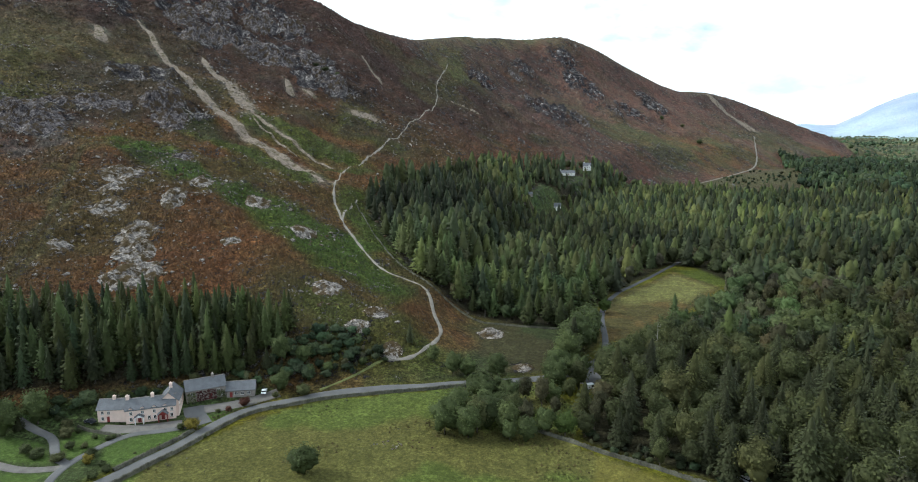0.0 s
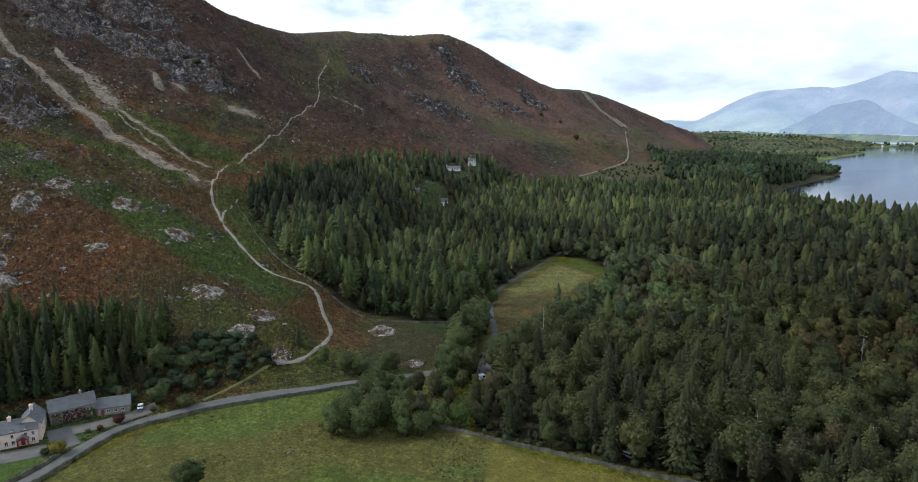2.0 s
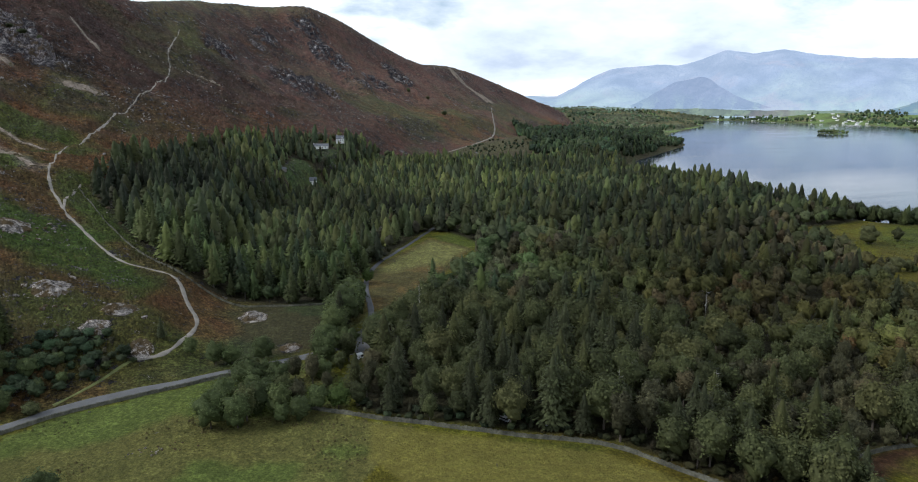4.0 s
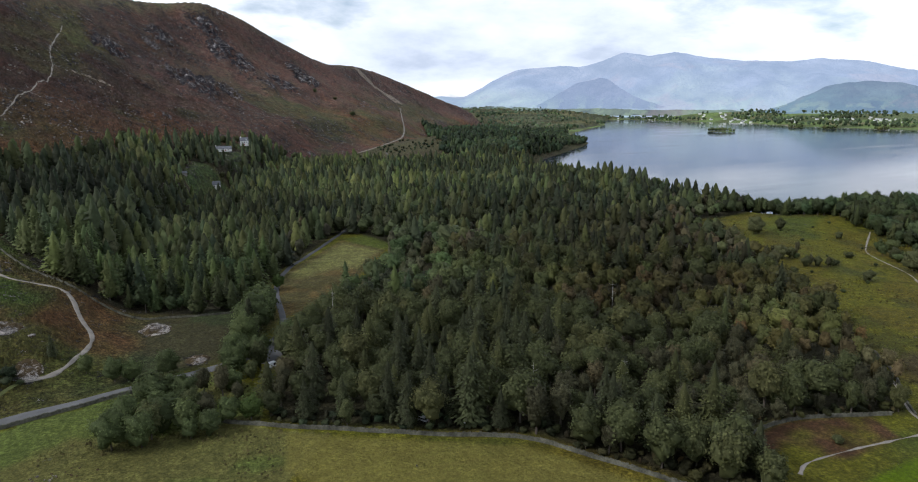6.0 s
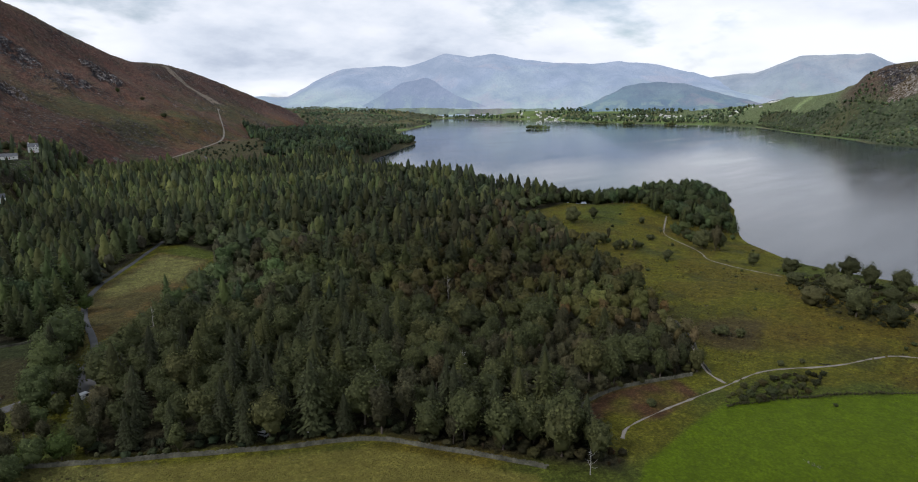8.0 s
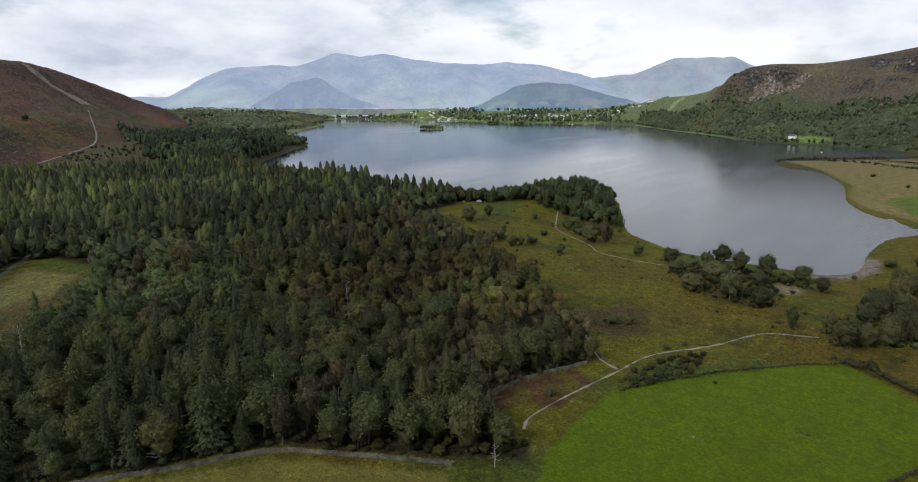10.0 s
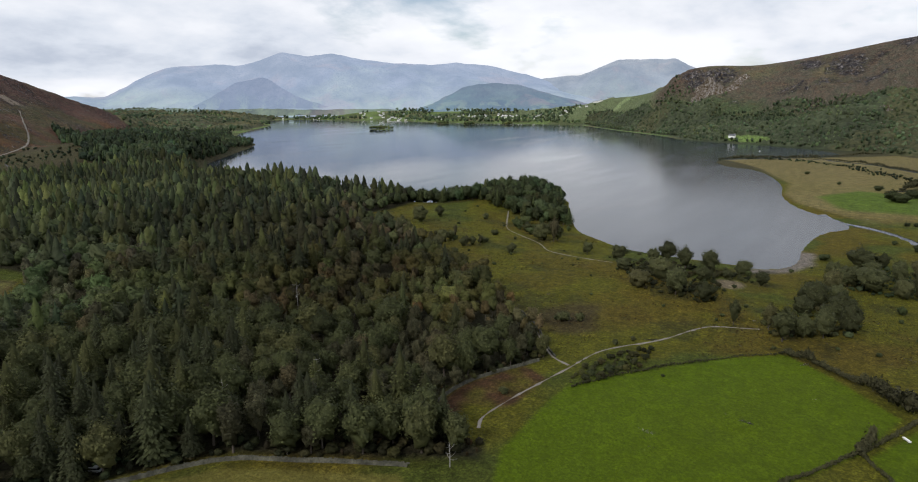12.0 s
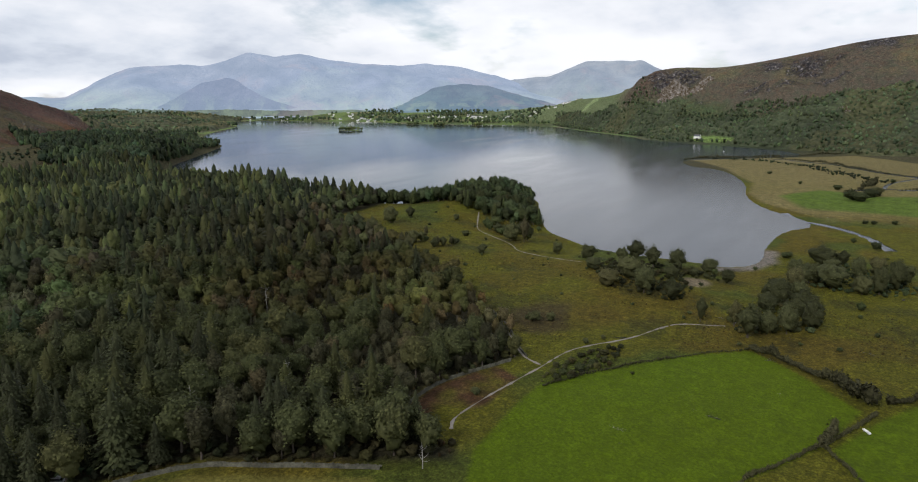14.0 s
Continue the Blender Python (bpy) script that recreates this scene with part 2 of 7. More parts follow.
MAT = {
    "ground": ground_material(),
    "water": water_material(),
    "wood_leaf": leaf_material("woodland_foliage", None, attribute=True),
    "spruce": leaf_material("spruce_foliage", (0.046, 0.052, 0.023), 0.35, warm=(0.05, 0.06, 0.02)),
    "larch": leaf_material("larch_foliage", (0.070, 0.076, 0.025), 0.35, warm=(0.09, 0.085, 0.03)),
    "broadleaf": leaf_material("broadleaf_foliage", (0.066, 0.075, 0.028), 0.38, warm=(0.10, 0.075, 0.025)),
    "birch": leaf_material("birch_foliage", (0.074, 0.072, 0.036), 0.3, warm=(0.12, 0.075, 0.035)),
    "field_leaf": leaf_material("open_grown_foliage", (0.076, 0.098, 0.034), 0.3, warm=(0.09, 0.09, 0.03)),
    "grove_leaf": leaf_material("shore_grove_foliage", (0.082, 0.089, 0.036), 0.4, warm=(0.12, 0.085, 0.035)),
    "shrub": leaf_material("shrub_foliage", (0.066, 0.080, 0.031), 0.4, warm=(0.09, 0.06, 0.03)),
    "hedge_leaf": leaf_material("hedge_foliage", (0.068, 0.066, 0.031), 0.3, warm=(0.09, 0.06, 0.03)),
    "bright_leaf": leaf_material("golden_foliage", (0.17, 0.14, 0.025), 0.2),
    "fresh_leaf": leaf_material("fresh_green_foliage", (0.075, 0.11, 0.025), 0.2),
    "red_leaf": leaf_material("dark_red_foliage", (0.060, 0.022, 0.020), 0.2),
    "render_pink": plain_material("pink_washed_render", (0.68, 0.54, 0.47), 0.2, 2.0, 0.9, 0.10),
    "render_white": plain_material("white_limewash", (0.78, 0.77, 0.74), 0.2, 2.0, 0.9, 0.08),
    "house_stone": plain_material("grey_slate_stone", (0.22, 0.20, 0.18), 0.25, 1.5, 0.95, 0.35),
    "slate": plain_material("roof_slate", (0.115, 0.120, 0.130), 0.3, 2.2, 0.75, 0.25),
    "paint_white": plain_material("white_paint", (0.78, 0.78, 0.76), 0.2, 1.0, 0.5, 0.05),
    "door_red": plain_material("dark_red_paint", (0.20, 0.035, 0.03), 0.2, 1.0, 0.5, 0.1),
    "glass": plain_material("window_glass", (0.02, 0.023, 0.026), 0.5, 2.0, 0.08, 0.1, 0.6),
    "car_white": plain_material("white_car_paint", (0.75, 0.76, 0.77), 0.5, 2.0, 0.25, 0.03, 0.5),
    "car_dark": plain_material("dark_car_paint", (0.025, 0.028, 0.035), 0.5, 2.0, 0.25, 0.1, 0.5),
    "car_silver": plain_material("silver_car_paint", (0.42, 0.43, 0.45), 0.5, 2.0, 0.3, 0.05, 0.5, 0.4),
    "tyre": plain_material("tyre_rubber", (0.02, 0.02, 0.02), 0.1, 0.5, 0.9, 0.2),
    "steel": plain_material("wheel_steel", (0.5, 0.5, 0.5), 0.1, 0.5, 0.4, 0.1, 0.5, 0.8),
    "rock": None,
    "bark": plain_material("bark", (0.09, 0.075, 0.06), 0.15, 1.0, 0.9, 0.4),
    "deadwood": plain_material("bleached_deadwood", (0.27, 0.26, 0.24), 0.15, 1.0, 0.9, 0.3),
    "asphalt": plain_material("worn_asphalt", (0.10, 0.099, 0.098), 0.3, 6.0, 0.9, 0.25),
    # the lane's tree shade is painted in as a darker asphalt
    "lane": plain_material("asphalt_in_painted_shade", (0.065, 0.066, 0.068), 0.3, 6.0, 0.85, 0.25),
    "gravel": plain_material("pale_gravel", (0.20, 0.18, 0.15), 0.25, 3.0, 0.95, 0.3),
    "turf": plain_material("trodden_turf", (0.11, 0.12, 0.04), 0.3, 3.0, 0.95, 0.35),
    "yard": plain_material("yard_gravel", (0.13, 0.12, 0.11), 0.25, 3.0, 0.95, 0.25),
    "wallstone": plain_material("dry_wall_stone", (0.085, 0.083, 0.062), 0.6, 3.0, 0.95, 0.7),
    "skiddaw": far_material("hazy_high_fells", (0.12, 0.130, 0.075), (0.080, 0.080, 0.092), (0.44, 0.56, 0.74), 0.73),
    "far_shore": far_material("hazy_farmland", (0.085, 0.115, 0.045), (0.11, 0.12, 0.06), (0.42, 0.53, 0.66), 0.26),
    # cloud shade on this foothill is painted in as darker tones
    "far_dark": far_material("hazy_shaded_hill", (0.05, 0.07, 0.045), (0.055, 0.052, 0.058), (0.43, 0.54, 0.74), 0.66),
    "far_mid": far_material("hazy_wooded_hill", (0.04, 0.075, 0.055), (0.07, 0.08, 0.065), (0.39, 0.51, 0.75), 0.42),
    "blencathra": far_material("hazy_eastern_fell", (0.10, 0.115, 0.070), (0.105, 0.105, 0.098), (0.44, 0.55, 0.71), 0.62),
}


def rock_material(name, dark, mid, pale, growth, mossy):
    """Weathered volcanic rock: pale faces, dark cracks, turf and heather on the ledges."""
    m = Nodes(name)
    v = m.place((1, 1, 0.55))
    n = m.noise(v, 2.6, 9, 0.82, 0.6)
    c = m.ramp(n, [(0.40, dark), (0.47, mid), (0.54, tuple((a + b) / 2 for a, b in zip(mid, pale))), (0.62, pale)])
    moss = m.ramp(m.noise(m.place(), 7.0, 10, 0.78), [(mossy, 0.0), (mossy + 0.045, 1.0)])
    c = m.mix(moss, c, growth)
    m.bump(n, 1.0, 0.9)
    return m.done(c, 0.95, 0.15)


MAT["rock"] = rock_material("weathered_rock", (0.030, 0.029, 0.030), (0.12, 0.108, 0.098), (0.45, 0.405, 0.36), (0.060, 0.042, 0.019), 0.475)
# shadow on the cliff faces is painted into these darker rock tones
MAT["crag"] = rock_material("dark_crag", (0.012, 0.011, 0.013), (0.036, 0.031, 0.034), (0.27, 0.24, 0.23), (0.048, 0.034, 0.020), 0.495)
MAT["scree"] = rock_material("loose_scree", (0.095, 0.075, 0.056), (0.165, 0.132, 0.102), (0.27, 0.225, 0.18), (0.075, 0.064, 0.030), 0.53)
# ---- the lie of the land: numpy functions of the plan ----
def hash_grid(ix, iy, seed):
    h = (ix * 374761393 + iy * 668265263 + seed * 974634777) & 0xFFFFFFFF
    h = ((h ^ (h >> 13)) * 1274126177) & 0xFFFFFFFF
    return ((h ^ (h >> 16)) & 0xFFFF) / 65535.0


def value_noise(x, y, seed=0):
    """Smooth noise of 0 to 1 with cells one unit wide."""
    ix, iy = np.floor(x).astype(np.int64), np.floor(y).astype(np.int64)
    fx, fy = x - ix, y - iy
    fx, fy = fx * fx * (3 - 2 * fx), fy * fy * (3 - 2 * fy)
    a, b = hash_grid(ix, iy, seed), hash_grid(ix + 1, iy, seed)
    c, d = hash_grid(ix, iy + 1, seed), hash_grid(ix + 1, iy + 1, seed)
    return (a * (1 - fx) + b * fx) * (1 - fy) + (c * (1 - fx) + d * fx) * fy


def fractal(x, y, size, octaves=4, seed=0, ridged=False):
    """Fractal noise, about 0 to 1, whose largest forms are size metres wide."""
    total, weight, amp = 0.0, 0.0, 1.0
    for k in range(octaves):
        f = 2.03**k / size
        n = value_noise(x * f + 17.3 * k, y * f - 9.1 * k, seed + k)
        if ridged:
            n = 1 - np.abs(2 * n - 1)
        total, weight, amp = total + n * amp, weight + amp, amp * 0.52
    return total / weight


def smooth(a, b, v):
    s = np.clip((v - a) / (b - a), 0, 1)
    return s * s * (3 - 2 * s)


def dense(points, step=40.0):
    """A polyline of any dimension, with points no further apart than step."""
    pts = np.asarray(points, float)
    out = [pts[:1]]
    for a, b in zip(pts[:-1], pts[1:]):
        n = max(1, int(np.ceil(np.linalg.norm((b - a)[:2]) / step)))
        out.append(a + (b - a) * (np.arange(1, n + 1) / n)[:, None])
    return np.concatenate(out)


def rounded(points, rounds=2, closed=False):
    """Chaikin corner cutting."""
    p = np.asarray(points, float)
    for _ in range(rounds):
        q = np.roll(p, -1, 0) if closed else p[1:]
        s = p if closed else p[:-1]
        mid = np.stack([s * 0.75 + q * 0.25, s * 0.25 + q * 0.75], 1).reshape(-1, p.shape[1])
        p = mid if closed else np.concatenate([p[:1], mid, p[-1:]])
    return p


def line_field(x, y, line):
    """The distance to a polyline, and the height of the line near each place."""
    num, den = 0.0, 0.0
    for px, py, pz in dense(line, 35.0):
        w = ((x - px) ** 2 + (y - py) ** 2 + 3600.0) ** -2.0
        num, den = num + w * pz, den + w
    return line_distance(x, y, line), num / den


def line_distance(x, y, line):
    """The distance to a polyline in plan, by its segments."""
    best = np.full(np.shape(x), 1e12)
    for (ax, ay), (bx, by) in zip(line[:-1, :2], line[1:, :2]):
        ux, uy = bx - ax, by - ay
        s = np.clip(((x - ax) * ux + (y - ay) * uy) / max(ux * ux + uy * uy, 1e-9), 0, 1)
        best = np.minimum(best, (x - ax - s * ux) ** 2 + (y - ay - s * uy) ** 2)
    return np.sqrt(best)


def inside(x, y, poly):
    """Whether places lie in a polygon."""
    res = np.zeros(np.shape(x), bool)
    q = np.roll(poly, -1, 0)
    for (ax, ay), (bx, by) in zip(poly[:, :2], q[:, :2]):
        if ay != by:
            res ^= ((ay > y) != (by > y)) & (x < (bx - ax) * (y - ay) / (by - ay) + ax)
    return res


def signed(x, y, poly):
    """Distance to a polygon's edge, positive inside."""
    d = line_distance(x, y, np.concatenate([poly, poly[:1]]))
    return np.where(inside(x, y, poly), d, -d)


# the west fell: the line of its foot and the line of its ridge (x, y, height over the lake)
WEST_FOOT = np.array([(-900, -500, 40), (-420, -60, 30), (-177, 177, 22), (-117, 203, 20), (-72, 221, 18), (-24, 230, 17), (9, 252, 18), (29, 419, 27),
                   (100, 713, 33), (259, 966, 39), (468, 1159, 42), (704, 1381, 30), (1030, 1714, 20), (1416, 2180, 15), (1900, 2900, 10)])
WEST_RIDGE = np.array([(-1900, -300, 430), (-1083, 625, 450), (-660, 942, 440), (-420, 1040, 390), (-265, 1030, 325), (-206, 1030, 299), (-160, 1108, 277), (-90, 1197, 263),
                    (57, 1499, 312), (173, 1611, 320), (275, 1678, 340), (350, 1715, 321), (435, 1747, 276), (567, 1761, 210), (794, 1998, 216),
                    (951, 2039, 171), (1157, 2103, 99), (1267, 2155, 65), (1600, 2500, 22)])
# the east fell
EAST_FOOT = np.array([(700, -1500, 25), (1150, -600, 10), (1440, -150, 6), (1570, 40, 5), (1700, 200, 5), (1830, 390, 5), (2030, 520, 6), (2330, 760, 8), (2750, 1000, 10), (2900, 1300, 12), (3200, 1700, 16)])
EAST_RIDGE = np.array([(1700, -1600, 330), (2150, -700, 310), (2291, -208, 288), (2298, -86, 277), (2300, 32, 253), (2296, 141, 231), (2284, 272, 203), (2256, 448, 215),
                    (2245, 502, 205), (2290, 549, 183), (2360, 605, 150), (2500, 691, 131), (2686, 792, 121), (3131, 1043, 112), (3565, 1314, 82), (3886, 1594, 40)])
LAKE = rounded([(690, 945), (910, 1116), (1156, 1312), (1213, 1459), (1480, 1800), (2127, 2288), (2362, 2738), (2740, 2840), (2686, 2455), (2814, 2151), (2666, 1821),
                (2636, 1506), (2691, 1209), (2632, 1022), (2249, 744), (1965, 500), (1773, 399), (1680, 206), (1564, 60), (1431, 16), (1358, 97), (1256, 229), (1126, 186),
                (1106, 132), (935, 80), (821, 72), (750, 54), (709, 35), (674, 6), (634, -4), (605, 20), (526, 29), (470, 26), (448, 48), (456, 63), (459, 138),
                (486, 170), (509, 199), (602, 243), (675, 272), (672, 310), (600, 345), (560, 370), (545, 430), (533, 590), (570, 740)], 2, True)
ISLANDS = ((1958, 1552, 58, 20), (2490, 1482, 34, 12), (2560, 1330, 30, 8), (2520, 1640, 40, 10))


# where the fell breaks into crags: middle and half-widths
CRAGS = ((-305, 870, 60, 36), (-355, 905, 60, 40), (-280, 960, 70, 30), (-235, 930, 50, 28), (-205, 868, 52, 26), (-160, 822, 38, 24), (-320, 664, 36, 30), (-303, 565, 34, 22), (-335, 520, 50, 26),
         (-252, 600, 38, 28), (-328, 842, 40, 26), (-420, 840, 60, 34), (156, 1436, 40, 45), (258, 1600, 46, 40), (300, 1520, 45, 45), (400, 1500, 40, 40), (104, 1125, 36, 36), (170, 1240, 52, 45),
         (50, 1217, 30, 36), (330, 1420, 45, 40), (240, 1300, 40, 36), (480, 1600, 40, 40))
KNOLLS = ((700, 1120, 210, 30), (820, 1290, 160, 18), (600, 292, 75, 14), (445, 470, 150, 11), (505, 640, 140, 10), (540, 520, 90, 6), (640, 880, 120, 8), (250, 260, 120, 4), (375, 95, 60, 3.0))


def west_fell(x, y):
    df, zf = line_field(x, y, WEST_FOOT)
    dr, zr = line_field(x, y, WEST_RIDGE)
    land = np.concatenate([WEST_FOOT[:, :2], WEST_RIDGE[::-1, :2]])
    between = inside(x, y, land)
    t = df / (df + dr + 1e-6)
    dr = np.sqrt(dr * dr + 144.0) - 4.0
    t = df / (df + dr + 1e-6)
    up = zf + (zr + 3.0 - zf) * (0.35 * t + 0.65 * t * t)
    beyond = inside(x, y, np.concatenate([WEST_FOOT[:, :2], [(2200, 5200), (-5200, 5200), (-5200, -500)]])) & ~between
    z = np.where(between, up, np.where(beyond, np.maximum(zr + 1.0 - 0.42 * dr, -30.0), -50.0))
    return z, np.where(between, t, np.where(beyond, 1.0, 0.0))


def east_fell(x, y):
    df, zf = line_field(x, y, EAST_FOOT)
    dr, zr = line_field(x, y, EAST_RIDGE)
    between = inside(x, y, np.concatenate([EAST_FOOT[:, :2], EAST_RIDGE[::-1, :2]]))
    t = df / (df + dr + 1e-6)
    up = zf + (zr - zf) * (0.75 * t + 0.25 * t * t)
    beyond = inside(x, y, np.concatenate([EAST_FOOT[:, :2], [(5200, 1500), (5200, -3500), (700, -3500)]])) & ~between
    z = np.where(between, up, np.where(beyond, np.maximum(zr + np.minimum(dr, 300) * 0.05 * smooth(60, 150, zr) - 0.12 * np.maximum(dr - 300, 0) - 0.3 * dr * smooth(150, 60, zr), -30.0), -50.0))
    return z, np.where(between, t, np.where(beyond, 1.0, 0.0))


def crag_mask(x, y):
    """Where bare rock shows on the west fell."""
    z, t = west_fell(x, y)
    n = fractal(x, y, 95, 4, 31)
    crags = 0.0
    for cx, cy, rx, ry in CRAGS:
        crags = np.maximum(crags, smooth(1.5, 0.5, np.hypot((x - cx) / rx, (y - cy) / ry)))
    return smooth(0.44, 0.62, n * 0.62 + crags * 0.34) * smooth(0.03, 0.12, t) * smooth(0.985, 0.9, t)


def ground_height(x, y):
    """The height of the ground over the lake."""
    x, y = np.asarray(x, float), np.asarray(y, float)
    shore = -signed(x, y, LAKE)
    r = np.hypot(x, y)
    plain = np.where(shore > 0, 0.25 + 10.5 * (1 - np.exp(-np.maximum(shore, 0) / 190.0)), np.maximum(shore * 0.08, -4.0))
    bumps = (fractal(x, y, 140, 4, 5) - 0.5) * 5.0 + (fractal(x, y, 18, 3, 8) - 0.5) * 0.9
    plain = plain + bumps * smooth(5, 90, shore) * 0.8
    # rolling ground far to the north and south
    plain = plain + (smooth(2700, 4300, r) * 34 + smooth(2300, 4000, r) * 36 * (fractal(x, y, 520, 4, 51) - 0.35)) * smooth(20, 500, shore) * smooth(-0.4, 0.2, y / (r + 1))
    zw, tw = west_fell(x, y)
    ze, te = east_fell(x, y)
    z = np.maximum(plain, 0 * plain - 4)
    k = smooth(0, 60, shore)
    ease = smooth(0.0, 0.05 + 0.20 * smooth(900, 1150, y), tw)
    z = np.where(zw > -40, np.maximum(z, zw * k + z * (1 - k)) * ease + z * (1 - ease), z)
    z = np.where(ze > -40, np.maximum(z, ze * k + z * (1 - k)) * smooth(0.0, 0.05, te) + z * (1 - smooth(0.0, 0.05, te)), z)
    # spurs, gullies and broken rock on the fells
    t = np.maximum(tw * (zw > -40), te * (ze > -40))
    fell = smooth(0.04, 0.22, t) * smooth(1.0, 0.86, t)
    z = z + fell * ((fractal(x, y, 260, 3, 21) - 0.5) * 34 + (fractal(x, y, 60, 4, 23, True) - 0.55) * 12)
    z = z + (tw >= 0.86) * (zw > -40) * (fractal(x, y, 120, 3, 27) - 0.5) * 8
    z = z + fell * (fractal(x, y, 27, 4, 37, True) - 0.5) * 8.0
    z = z + smooth(0.08, 0.3, te) * smooth(0.99, 0.8, te) * (ze > -40) * (fractal(x, y, 240, 5, 39, True) - 0.58) * 70 * (0.15 + 0.85 * smooth(720, 560, y))
    c = crag_mask(x, y) * (zw > -40)
    # crags stand in broken steps
    tall = 15.0
    q = (z + 14 * (fractal(x, y, 45, 3, 131) - 0.5)) / tall
    f = q - np.floor(q)
    z = z + c * tall * (smooth(0.35, 0.75, f) - f) * 0.85
    z = z + c * ((fractal(x, y, 26, 4, 33, True) - 0.45) * 14 + (fractal(x, y, 7, 2, 35) - 0.5) * 3.5)
    for kx, ky, kr, kh in KNOLLS:
        z = z + kh * np.exp(-(((x - kx) ** 2 + (y - ky) ** 2) / kr**2)) * smooth(2, 40, shore)
    for ix, iy, rad, top in ISLANDS:
        z = np.maximum(z, 2.5 - 4 * (np.hypot((x - ix) * 0.8, y - iy) / rad) ** 2)
    return z
# ---- ground cover by the plan, and the sheet of land itself ----
def blend(base, colour, mask):
    return base + (np.asarray(colour) - base) * mask[..., None]


WOODS_EDGE = np.array([(40.5, 194.5), (57, 183.2), (71, 172.5), (87, 161), (98, 155), (110, 146), (117, 131), (121, 123.5), (131.5, 104), (144, 82), (153, 84), (151, 101), (158, 113), (185, 114), (205, 107), (228, 98),
                  (262, 121), (300, 166), (362, 246), (404, 318), (408, 362), (480, 365), (538, 378), (536, 430), (522, 590), (556, 735), (640, 890), (560, 905), (470, 935), (430, 965),
                  (360, 1010), (300, 1020), (215, 985), (150, 915), (100, 850), (40, 790), (-40, 579), (-69, 478), (-49, 412), (-28, 361), (-5, 334), (16, 325), (51, 312), (75, 342), (94, 377), (126, 421), (160, 468),
                  (174, 455), (180, 402), (146, 352), (128, 335), (104, 303), (87, 285), (75, 270), (64, 254), (57, 238), (46, 213)])
HOUSE_PLANTING_EDGE = np.array([(-205, 192), (-138, 217), (-122, 222), (-104, 231), (-80, 240), (-66, 262), (-84, 270), (-112, 270), (-141, 264), (-172, 250), (-225, 240)])
# trees lowered or cleared here so the houses show from the camera
GLADES = (np.array([(52, 668), (72, 640), (125, 655), (142, 735), (135, 775), (92, 770), (66, 730)]), np.array([(130, 740), (150, 760), (172, 850), (200, 925), (205, 945), (178, 950), (150, 872), (128, 868), (124, 850), (142, 840)]))
CLEARINGS = (np.array([(82, 712), (104, 688), (122, 694), (140, 742), (136, 782), (102, 782)]), np.array([(130, 822), (164, 828), (178, 886), (150, 884), (128, 868)]), np.array([(176, 908), (206, 922), (206, 946), (178, 950)]))
GARDEN = np.array([(-155, 158), (-155, 205), (-138, 214), (-110, 226), (-84, 236), (-66, 232), (-80, 214), (-90, 198), (-104, 172), (-116, 150)])
LAWNS = (np.array([(-107, 196), (-92, 202), (-89, 197), (-95, 184), (-100, 178), (-108, 183), (-110, 191)]), np.array([(-127, 202), (-113, 196.5), (-113.5, 189), (-117, 183.5), (-126, 190)]), np.array([(-88, 212), (-82, 217), (-79, 214.5), (-85, 209)]),
         np.array([(-145, 196), (-131, 193), (-121, 180.5), (-134, 181), (-150, 187)]), np.array([(-117, 174), (-135, 175), (-150, 165), (-125, 160)]))
GREEN_BANDS = ((np.array([(-240, 493), (-180, 449), (-126, 413), (-82, 377), (-58, 355), (-35, 320)]), 22, 1.0), (np.array([(-241, 584), (-200, 551), (-163, 539), (-115, 498)]), 20, 0.8),
               (np.array([(-190, 634), (-142, 620), (-96, 574)]), 28, 0.8), (np.array([(-109, 783), (-110, 699), (-68, 700)]), 26, 0.55), (np.array([(-111, 1087), (-70, 1046), (-29, 1035), (22, 1039)]), 34, 0.45),
               (np.array([(14, 1173), (76, 1168), (122, 1106), (174, 1054)]), 30, 0.65), (np.array([(333, 1418), (388, 1339), (435, 1227)]), 34, 0.75), (np.array([(-76, 474), (-51, 410), (-26, 366)]), 13, 0.9),
               (np.array([(-438, 660), (-381, 567), (-342, 534)]), 24, 0.8), (np.array([(-60, 290), (-30, 262), (0, 262)]), 24, 0.5), (np.array([(400, 1050), (470, 1115), (570, 1170), (640, 1300)]), 42, 0.75),
               (np.array([(-22, 1330), (-15, 1230), (-30, 1122), (-44, 970)]), 36, 0.65), (np.array([(30, 1150), (80, 1120), (60, 1040)]), 26, 0.5))
SCREE = ((np.array([(-385, 822), (-356, 797), (-328, 749), (-267, 679), (-222, 631)]), 6), (np.array([(-222, 631), (-174, 578), (-136, 547), (-98, 489)]), 10),
         (np.array([(-300, 794), (-278, 762), (-259, 735)]), 7), (np.array([(-259, 735), (-224, 692), (-203, 656)]), 15), (np.array([(-201, 655), (-150, 608), (-106, 570)]), 3.2), (np.array([(-202, 799), (-191, 774)]), 8),
         (np.array([(-119, 780), (-96, 788)]), 13), (np.array([(-179, 790), (-167, 785)]), 7), (np.array([(-129, 944), (-100, 901)]), 5), (np.array([(-400, 760), (-385, 735)]), 12), (np.array([(740, 1902), (766, 1812), (811, 1762)]), 20))
